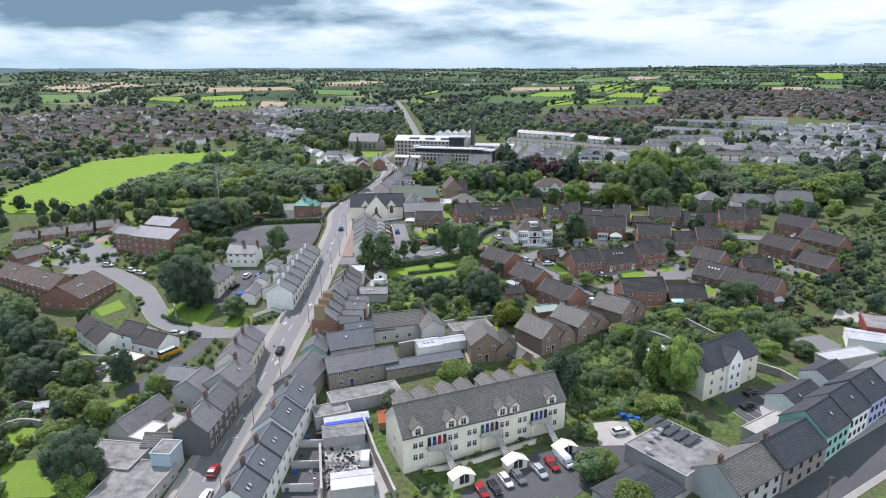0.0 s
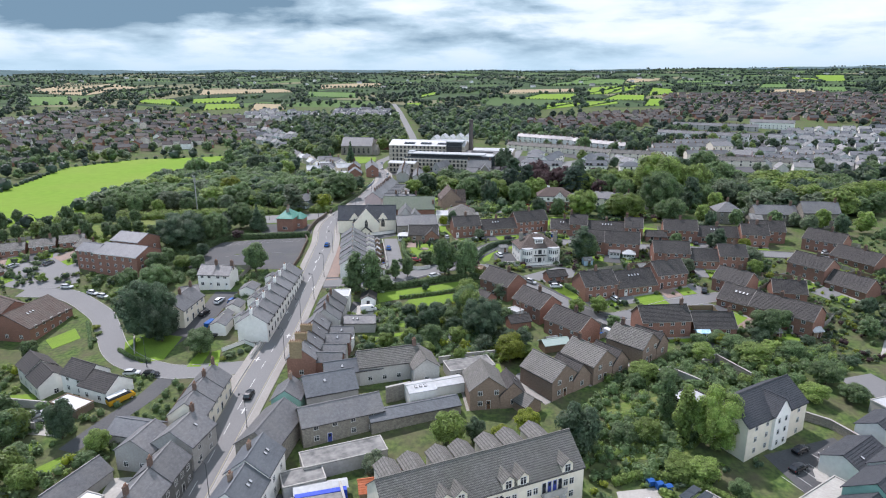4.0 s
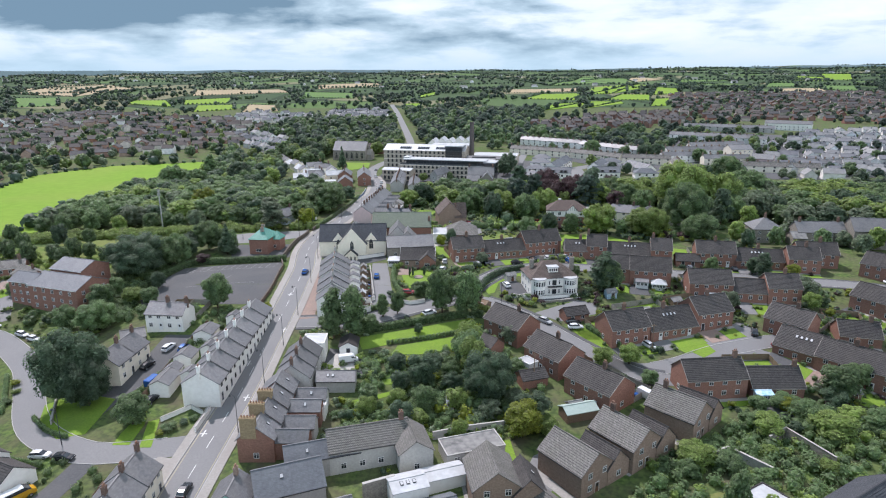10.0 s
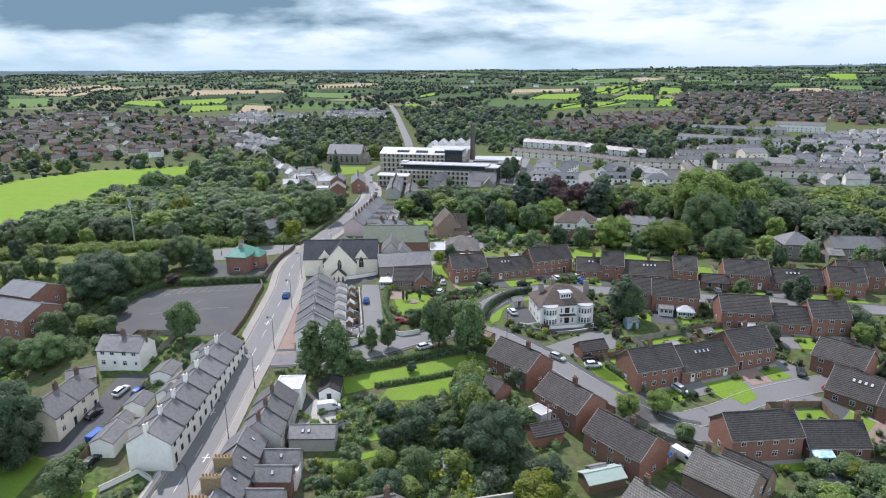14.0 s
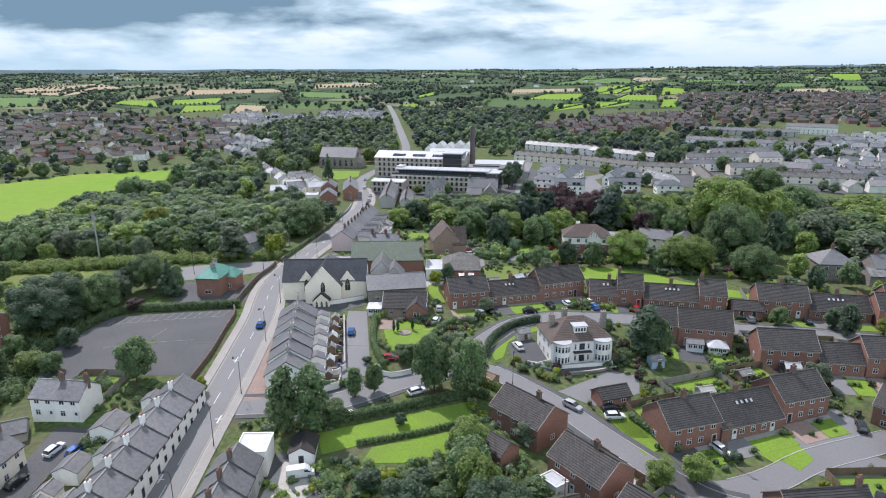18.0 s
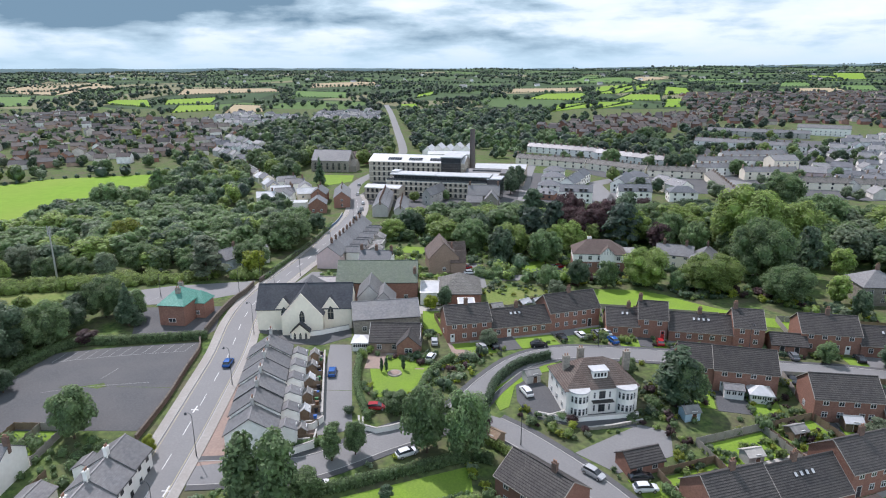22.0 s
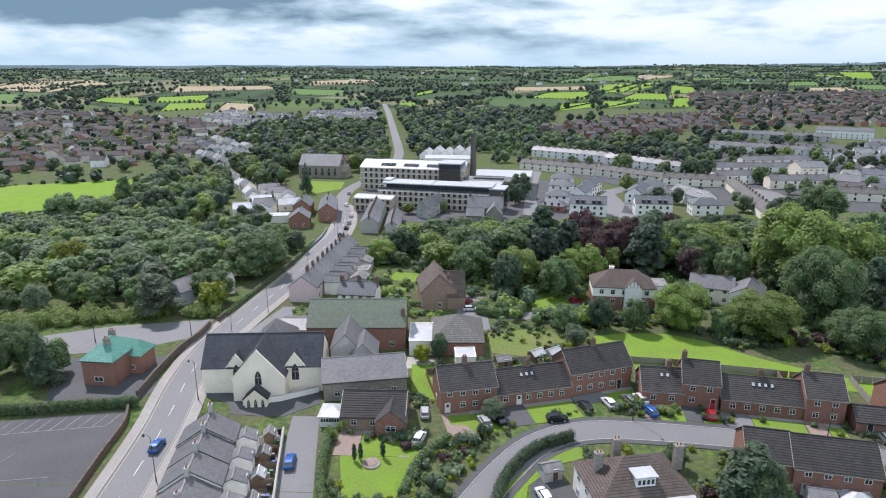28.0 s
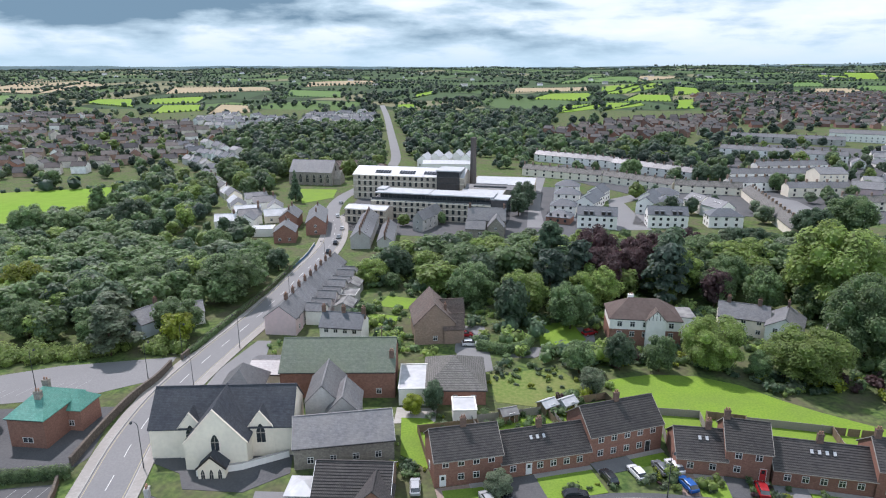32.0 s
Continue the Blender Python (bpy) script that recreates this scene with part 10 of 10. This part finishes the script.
def shed(x, y, yaw, w, d, h, m, roof, label):
    house("garden_shed", label, x, y, yaw, w, d, h, 0.7, m, roof, category="shed", gutter=False, group="garden sheds", doors=(("f", 0.1, DBR),))


for x, y, a, m, r, lb in ((8, 299, 20, M_WOOD, M_FELT, "small timber shed with felt roof"), (16, 302.5, 35, M_WOOD, M_METALROOF, "timber shed with a pale roof"), (20, 303.5, 35, M_WHITE, M_METALROOF, "white shed with a pale roof"), (51, 234, 15, M_GREYRENDER, M_CONC, "grey garden shed with flat-pitched roof"), (44, 246.5, 12, mat("pale_blue_paint", (0.36, 0.48, 0.55), (0.32, 0.43, 0.5), 0.7, 2, 0.3, 0.1), M_FELT, "pale blue painted garden shed"), (24, 188, 20, M_WOOD, M_FELT, "timber shed among shrubs"), (-3, 189, 10, M_METALROOF, M_METALROOF, "small pale glass garden greenhouse"), (74, 244, -6, M_WOOD, M_METALROOF, "timber shed with pale roof"), (-103, 133, 20, M_WHITE, M_METALROOF, "white garden shed with a pale flat roof"), (62, 241, 20, M_WOOD, M_FELT, "dark timber shed behind the houses"), (5, 238, -40, M_WOOD, M_WOOD, "dark red-brown timber shed"), (14, 259.5, 20, M_GREYRENDER, M_FELT, "small grey shed on the villa drive"), (88, 195, 5, M_WOOD, M_FELT, "timber shed in the eastern garden"), (100, 196, 15, M_WOOD, M_METALROOF, "timber shed with a pale roof"), (-107, 141, 10, M_WOOD, M_FELT, "dark timber shed by the garden wall")):
    shed(x, y, a, 3.2, 2.6, 2.0, m, r, lb)
for i in range(6):
    t = i / 5
    shed(-31.6 - 4.2 * t, 238.5 + 29 * t, 100, 2.2, 1.8, 1.9, M_WOOD, M_METALROOF if i in (1, 3) else M_FELT, "little timber shed in a terrace yard")
CONS = dict(category="conservatory", gutter=False, group="conservatories")
house("conservatory", "white framed conservatory with pale glazed roof", 60.6, 253.3, -11, 4.2, 3.6, 2.2, 1.1, M_TRIM, M_METALROOF, hip=True, win={"f": (4, 1), "l": (3, 1), "r": (3, 1)}, ww=0.9, wh=1.1, **CONS)
house("sun_room", "white sun room with dark lean roof", 55.6, 254.6, -11, 3.8, 3, 2.2, 0.5, M_TRIM, M_SLATE, win={"f": (3, 1)}, ww=0.9, wh=1.1, **CONS)
house("awning", "glazed lean-to with blue striped roof", 67.4, 193.6, 3, 3.6, 2.6, 2.2, 0.4, M_TRIM, mat("blue_white_stripes", (0.20, 0.45, 0.62), (0.65, 0.75, 0.8), 0.4, 1.2, 0.3, 0), win={"f": (3, 1)}, ww=0.9, wh=1.1, **CONS)
house("lean_to_roof", "white-roofed lean-to beside the brick house", 15.2, 205.6, -52, 4, 3, 2.3, 0, M_TRIM, M_METALROOF, category="lean-to")

BIN = {c: Geo().prism([(-0.26, 0.05), (0.26, 0.05), (0.33, 0.98), (-0.33, 0.98)], -0.27, 0.27).mesh("body", plain("bin_" + c, v, 0.5)) for c, v in {"blue": (0.02, 0.10, 0.35), "green": (0.03, 0.14, 0.05), "black": (0.025, 0.025, 0.028), "brown": (0.14, 0.07, 0.035)}.items()}
LID = {c: Geo().box(-0.29, 0.29, -0.37, 0.37, 0.98, 1.05).mesh("lid", BIN[c].materials[0]) for c in BIN}


def wheelie_bin(c, x, y, yaw):
    b = thing("wheelie_bin", c + " plastic wheelie bin with closed lid", "bin", x, y, yaw, G(x, y) + 0.06, "wheelie bins")
    part("body", BIN[c], b)
    part("lid", LID[c], b)


for i in range(24):
    t = i / 23
    if i < 14:
        wheelie_bin(("blue", "black", "brown", "green")[i % 4], -30.2 - 4.6 * (i / 13), 243.5 + 26 * (i / 13) + 0.4 * (i % 3), 100)
    else:
        wheelie_bin(("black", "blue", "brown")[i % 3], -33 + (i - 14) * 0.75, 122 + (i - 14) * 0.2, 15)
for i in range(3):
    b = thing("large_bin", "large blue commercial bin on wheels", "bin", 36.2 + i * 1.5, 131.6 - i * 0.8, 20, G(36, 131) + 0.1, "large blue bins")
    part("body", Geo().prism([(-0.5, 0.1), (0.5, 0.1), (0.6, 1.2), (-0.6, 1.2)], -0.65, 0.65).mesh("body", BIN["blue"].materials[0]), b)
    part("lid", Geo().prism([(-0.62, 1.2), (0.62, 1.2), (0, 1.45)], -0.68, 0.68).mesh("lid", BIN["blue"].materials[0]), b)
rg = np.random.default_rng(5)
heap = Geo()
for i in range(140):
    x, y = -25.5 + rg.normal(0, 2.4), 112 + rg.normal(0, 3.4)
    s = rg.uniform(0.15, 0.6)
    m = pose(x, y, G(x, y) + 0.1 + 0.5 * math.exp(-((x + 25.5) ** 2 + (y - 112) ** 2) / 14), rg.uniform(0, 60), rg.uniform(0, 60), rg.uniform(0, 360))
    b = Geo().box(-s, s, -s * 0.6, s * 0.6, -s * 0.25, s * 0.25)
    heap.add([m @ Vector(v) for v in b.v], b.f, int(rg.integers(3)))
tagged(new("scrap_heap", heap.mesh("scrap_heap", [M_METALROOF, M_CONC, M_TYRE])), "heap of pale scrap and rubble in the yard", "scrap", "", "stuff")
house("scrap_shed", "shed with a white corrugated roof", -22, 105.6, 14, 8, 5, 2.6, 0.5, M_CONC, M_METALROOF, category="shed", gutter=False)
house("open_store", "open store with old mossy roof", -26.8, 121.6, 14, 9, 5, 2.6, 0.3, M_CONC, M_FELT, category="store", gutter=False)
tp = thing("tarpaulin", "bright blue tarpaulin over a long roof", "tarpaulin", -26.8, 125.8, 18, G(-26.8, 125.8))
part("sheet", Geo().prism([(-1.7, 0), (1.7, 0), (1.7, 2.5), (0.4, 3.0), (-1.7, 2.4)], -5.0, 4.6).mesh("sheet", mat("blue_sheet", (0.015, 0.05, 0.45), (0.03, 0.08, 0.55), 0.5, 1.5, 0.4, 0.3)), tp)
part("white_sheet", Geo().prism([(-1.2, 2.4), (0.4, 3.05), (1.75, 2.55), (1.75, 2.65), (0.4, 3.15), (-1.2, 2.5)], -5.2, 5.0).mesh("white_sheet", M_METALROOF), tp)
house("red_shed", "small shed with orange tiled roof", -17.5, 127.5, 15, 5, 4, 2.2, 1.4, M_WOOD, mat("orange_tile", (0.42, 0.12, 0.05), (0.48, 0.16, 0.08), 0.8, 2, 0.3, 0.1), category="shed", gutter=False)
for i in range(5):
    sp = thing("solar_panel", "dark glass solar panel on the hall roof", "solar panel", 47.2 - i * 1.5 + 0, 117.6 + i * 1.75, -50, G(43.5, 115.8) + 4.75, "solar panels")
    part("glass", Geo().prism([(-2.4, 0.05), (2.4, 0.05), (2.4, 0.35), (-2.4, 0.15)], -0.8, 0.8).mesh("glass", M_GLASS), sp)
    part("frame", Geo().box(-0.85, 0.85, -2.45, 2.45, 0.0, 0.05).mesh("frame", M_RIM), sp)
for i, (u, v) in enumerate(((38.5, 117.5), (40.2, 119), (41.5, 120.6), (37, 113))):
    rv = thing("roof_vent", "white box vent on the flat roof", "vent", u, v, -50, G(43.5, 115.8) + 4.75, "roof vents")
    part("body", Geo().box(-0.5, 0.5, -0.5, 0.5, 0, 0.5).mesh("body", M_TRIM), rv)
    part("cowl", Geo().box(-0.6, 0.6, -0.6, 0.6, 0.5, 0.6).mesh("cowl", M_RIM), rv)
for i in range(3):
    bs = thing("chimney_stack", "tall buff brick chimney stack with clay pots", "chimney", -42.4, 168.2 + i * 5.5, 92, G(-43, 166) + 7.0, "buff chimney stacks")
    part("brick_shaft", Geo().box(-0.5, 0.5, -1.5, 1.5, -1.5, 3.0).box(-0.6, 0.6, -1.6, 1.6, 2.65, 2.9).mesh("brick_shaft", M_BUFF), bs)
    for k in range(5):
        part("chimney_pot", CHIM["pot"], bs, m=pose(0, -1.15 + k * 0.57, 3.0))
fp = thing("flower_bed", "round stone-edged flower bed in the lawn", "flower bed", -16.4, 261.6)
part("edge", Geo().tube(0, 0, -0.1, 0.28, 1.7, 1.6, 16).mesh("edge", M_STONE), fp)
part("soil", Geo().tube(0, 0, 0.2, 0.4, 1.3, 0.9, 14).mesh("soil", M_PINKPAVE), fp)

lawn([(53.6, 220.5), (60.6, 211.7), (64.8, 214.9), (61.8, 223.6)], "mown lawn in the brick court")
lawn([(81.0, 213.0), (84.0, 208.0), (89.6, 211.1), (86.5, 214.4)], "mown lawn in the brick court")
lawn([(29.3, 225.8), (33.6, 214.9), (37.6, 217.2), (32.6, 226.0)], "mown lawn in the brick court")
patch("court", [(63.1, 220.1), (76.3, 230.8), (79.3, 229.3), (75.8, 216.6), (81.0, 213.0), (82.8, 209.9), (92.0, 208.6), (89.8, 203.1), (78.4, 197.5), (70.3, 207.7), (64.0, 210.6), (56.2, 212.0)], 0.045, M_ROAD, "wide asphalt parking court between the brick houses", "road")

# ---- garden greenery: uncounted small shrubs ----
for o_ in scene.objects:
    if o_.name.split(".")[0] in ("drive", "patio", "path", "court"):
        e_ = [v.co.xy for v in o_.data.vertices]
        cx_, cy_ = sum(v.x for v in e_) / len(e_), sum(v.y for v in e_) / len(e_)
        far_ = [max(e_, key=lambda v: (v.x - cx_) * math.cos(a) + (v.y - cy_) * math.sin(a)) for a in [i * 0.5236 for i in range(12)]]
        OPEN.append([(cx_ + (v.x - cx_) * 0.92, cy_ + (v.y - cy_) * 0.92) for v in far_])


def bush_shape(i):
    k = ("bush", i)
    if k not in FLAT:
        rng = np.random.default_rng(900 + i)
        c = [np.array((rng.uniform(-0.45, 0.45), rng.uniform(-0.45, 0.45), rng.uniform(0.35, 0.75))) for _ in range(3)]
        flat(k, *foliage(rng, c, [rng.uniform(0.4, 0.62) for _ in range(3)], 0.19, 70, 0.4, 0.8))
    return k


def greenery(name, label, poly, n, size, seed, mix, margin=0.4):
    rng = np.random.default_rng(seed)
    xs, ys = [p[0] for p in poly], [p[1] for p in poly]
    keys = sorted(set(mix))
    rows = []
    for _ in range(n * 3):
        x, y = rng.uniform(min(xs), max(xs)), rng.uniform(min(ys), max(ys))
        s = rng.uniform(*size) * (1.0 if rng.random() < 0.85 else 1.6)
        if len(rows) < n and inside(x, y, poly) and math.sin(x / 5.3 + y / 9) + math.sin(y / 4.1 - x / 11) > -0.9 and clear(x, y, margin + s * 0.5):
            rows.append((bush_shape(int(rng.integers(5))), x, y, rng.uniform(0, 6.3), s, s * rng.uniform(0.7, 1.25), keys.index(mix[rng.integers(len(mix))])))
    if rows:
        return copies(name, label, rows, [LEAVES[k][0] for k in keys], "shrubs")


greenery("estate_greenery", "low garden shrubs round the brick houses", [(-4, 268), (30, 286), (110, 270), (150, 240), (115, 180), (80, 180), (40, 195), (20, 225)], 1700, (0.5, 1.4), 201, "ggldysr")
greenery("terrace_greenery", "garden shrubs behind the brick terrace", [(5, 302), (30, 312), (30, 330), (100, 330), (118, 290), (70, 308), (35, 316), (20, 300)], 300, (0.8, 2.0), 202, "ggldysr")
greenery("wood_side_greenery", "rough shrubs before the wood", [(-34, 330), (0, 322), (110, 328), (120, 350), (60, 362), (10, 372), (-34, 420)], 420, (1.2, 2.9), 203, "ggldl")
greenery("west_greenery", "shrubs in the western back gardens", [(-155, 88), (-155, 195), (-100, 165), (-84, 150), (-66, 130), (-64, 95)], 520, (0.6, 1.8), 204, "ggldys")
greenery("care_home_greenery", "shrubs round the care home", [(-160, 190), (-104, 222), (-106, 262), (-190, 272), (-200, 200)], 380, (0.7, 2.0), 205, "ggldl")
greenery("east_greenery", "shrubs in the eastern plots", [(100, 130), (200, 170), (215, 300), (150, 260), (150, 240), (112, 180)], 520, (0.8, 2.2), 206, "gglds")
greenery("yard_greenery", "shrubs in the yards and gardens by the main road", [(-36, 235), (-46, 226), (-40, 175), (-10, 160), (16, 180), (16, 205), (0, 232)], 420, (0.5, 1.5), 207, "ggldys")
greenery("bottom_greenery", "shrubs round the cream apartments", [(-16, 100), (-14, 135), (22, 146), (60, 168), (60, 138), (34, 124), (24, 128), (-8, 112), (30, 96), (10, 90)], 300, (0.5, 1.4), 208, "ggldy")
greenery("church_greenery", "shrubs round the bungalow and church", [(-30, 240), (-6, 236), (4, 250), (-4, 300), (-18, 300), (-24, 275)], 260, (0.5, 1.4), 209, "ggldysr")

wall_line("white rendered garden wall at the junction", [(-66.8, 181.2), (-62.3, 186.6), (-58.6, 184.2)], 1.0, 0.25, M_WHITE)
wall_line("curved dark stone garden wall", [(-112.2, 134.9), (-110.5, 136.3), (-102.2, 133.2)], 1.6, 0.35, M_STONE)
wall_line("long grey block wall behind the white cottages", [(-121.1, 161.7), (-99.3, 155)], 2.0, 0.3, M_GREYRENDER)
wall_line("high block wall round an empty yard", [(61.2, 176.2), (66, 179.6), (71, 169.7)], 2.4, 0.3, M_STONE)
wall_line("cream retaining wall before the apartments", [(-8.5, 111), (-3, 112.5), (3, 115), (9, 118.5), (15.5, 121.8)], 1.1, 0.3, M_CREAM)
greenery("planting_beds", "shrubs in the beds below the apartments", [(-9, 109), (17, 121), (22, 128), (-12, 117)], 90, (0.5, 1.2), 210, "ggldy", 0.1)

for x, y, a, w, d, h in ((-71.5, 194, 91, 6.5, 4.5, 3.2), (-71.8, 206.5, 91, 5.0, 4.5, 2.6), (-71, 218, 91, 6.0, 5.0, 3.0), (-72.5, 200.5, 91, 3.0, 3.5, 2.2)):
    house("outbuilding", "low white outbuilding with slate roof in a back yard", x, y, a, w, d, h, 1.1, M_WHITE, M_SLATE, category="outbuilding", gutter=False, group="terrace outbuildings", win={"b": (1, 1)})
fence("dark timber fence along the terrace yards", [(-75, 186), (-75.2, 200), (-74.6, 214), (-73.8, 226)], 0)

# ---- villa garden and terrace yards ----
wall_line("low cream wall before the villa", [(15.5, 244.6), (19.5, 246.4)], 1.2, 0.25, M_CREAM)
wall_line("low stone edging of the villa terrace", [(22.5, 241.8), (28, 242.8), (34.5, 244.8)], 0.6, 0.3, M_STONE)
wall_line("white wall at the lane corner", [(-22.8, 239.6), (-20.4, 241.2), (-20.6, 243)], 1.2, 0.25, M_WHITE)
wall_line("white end wall of the terrace yards", [(-34, 231.8), (-28.6, 235.2), (-28.8, 238.6)], 1.5, 0.25, M_WHITE)
for x, y, h, r, k, l in ((12.6, 243.4, 2.0, 1.5, "bush", "g"), (20.6, 244.2, 1.9, 1.4, "bush", "r"), (20.4, 242.4, 1.6, 1.2, "bush", "y"), (22.6, 241.2, 1.5, 1.2, "bush", "r"), (19.2, 239.6, 2.2, 1.3, "bush", "l"), (18.6, 245.0, 1.8, 1.3, "bush", "g"), (36.4, 247.4, 2.4, 1.5, "bush", "d"), (38.0, 250.0, 2.6, 1.7, "bush", "g"), (-26.0, 240.6, 1.8, 1.4, "bush", "g"), (-23.6, 245.6, 2.4, 1.5, "bush", "d"), (-24.6, 268.4, 3.0, 1.4, "bush", "l"), (-23.4, 271.6, 2.6, 1.3, "bush", "l")):
    tree(x, y, h, r, k, l, "villa and lane shrubs", 2)
for x, y, w in ((-19.4, 262.2, 0.55), (-18.4, 262.6, 0.55), (-14.6, 263.4, 0.6)):
    tree(x, y, 3.6, w, "column", "d", "slim dark cypresses", 2)
for i in range(7):
    t = i / 6
    fence("dark timber fence between the terrace yards", [(-32.2 - 4.6 * t, 236.4 + 27 * t), (-28.4 - 4.6 * t, 237.0 + 27 * t)], 0)

# ---- yards, hedges and plots seen close at the start ----
fence("dark timber fence behind the junction terrace", [(-66, 143), (-67, 152), (-67.5, 160)], 0)
fence("dark timber fence across the terrace yards", [(-67, 152), (-63.8, 152.4)], 0)
patch("back_yard", [(-64.4, 142), (-66.8, 143), (-67.6, 160.5), (-64.6, 161)], 0.06, M_CONC, "concrete back yards of the junction terrace", "yard")
patch("stone_yard", [(-62, 114), (-68, 116), (-70, 130), (-62.4, 131)], 0.05, M_CONC, "concrete yard behind the dark houses", "yard")
patch("slate_yard", [(-36, 95), (-26, 96), (-24.6, 122), (-35.6, 122)], 0.05, M_CONC, "stained concrete yards behind the slate terrace", "yard")
for i in range(4):
    wall_line("rendered yard wall behind the slate terrace", [(-35.8, 97.5 + i * 7), (-29.5, 97.9 + i * 7)], 1.7, 0.25, M_GREYRENDER)
for i in range(5):
    wheelie_bin(("blue", "green", "blue", "green", "blue")[i] if "green" in BIN else "blue", -34.6, 98.6 + i * 5.6, 90)
hedge("hedge", "rough hedge along the bank by the hall", [(29.5, 131.5), (36, 133.5), (44, 131.5), (51, 126)], 1.6, 1.4, "l", 74)
hedge("hedge", "clipped hedge round the care home lawn", [(-119, 205), (-113, 196), (-108, 188)], 1.2, 1.0, "g", 75)
hedge("hedge", "low hedge before the white cottages", [(-100, 171), (-92, 168.4), (-84, 165.6)], 0.9, 0.8, "g", 76)
for x, y, h, r, k, l in ((-63.6, 178.4, 1.9, 2.0, "bush", "g"), (-61.4, 180.6, 1.4, 1.3, "bush", "d"), (-64.8, 176.2, 1.3, 1.1, "bush", "y"), (-59.8, 182, 1.3, 1.2, "bush", "g"), (-114, 201, 1.6, 1.4, "bush", "y"), (-111, 197, 1.4, 1.3, "bush", "l"), (-110, 192, 1.8, 1.5, "bush", "g")):
    tree(x, y, h, r, k, l, "corner garden shrubs", 2)
greenery("meadow_greenery", "tufts and low shrubs in the uncut grass", [(4, 303), (28, 304), (28, 324), (4, 322)], 60, (0.4, 1.0), 211, "ggldys", 0.2)
greenery("lawn_edge_greenery", "shrubs along the edge of the long lawn", [(32, 316), (60, 312), (88, 298), (92, 303), (62, 318), (34, 322)], 90, (0.7, 1.8), 212, "gglds", 0.2)
greenery("street_side_greenery", "low shrubs beside the far street", [(-50, 318), (-36, 322), (-26, 345), (-34, 410), (-48, 345)], 110, (0.5, 1.4), 213, "ggld", 0.3)
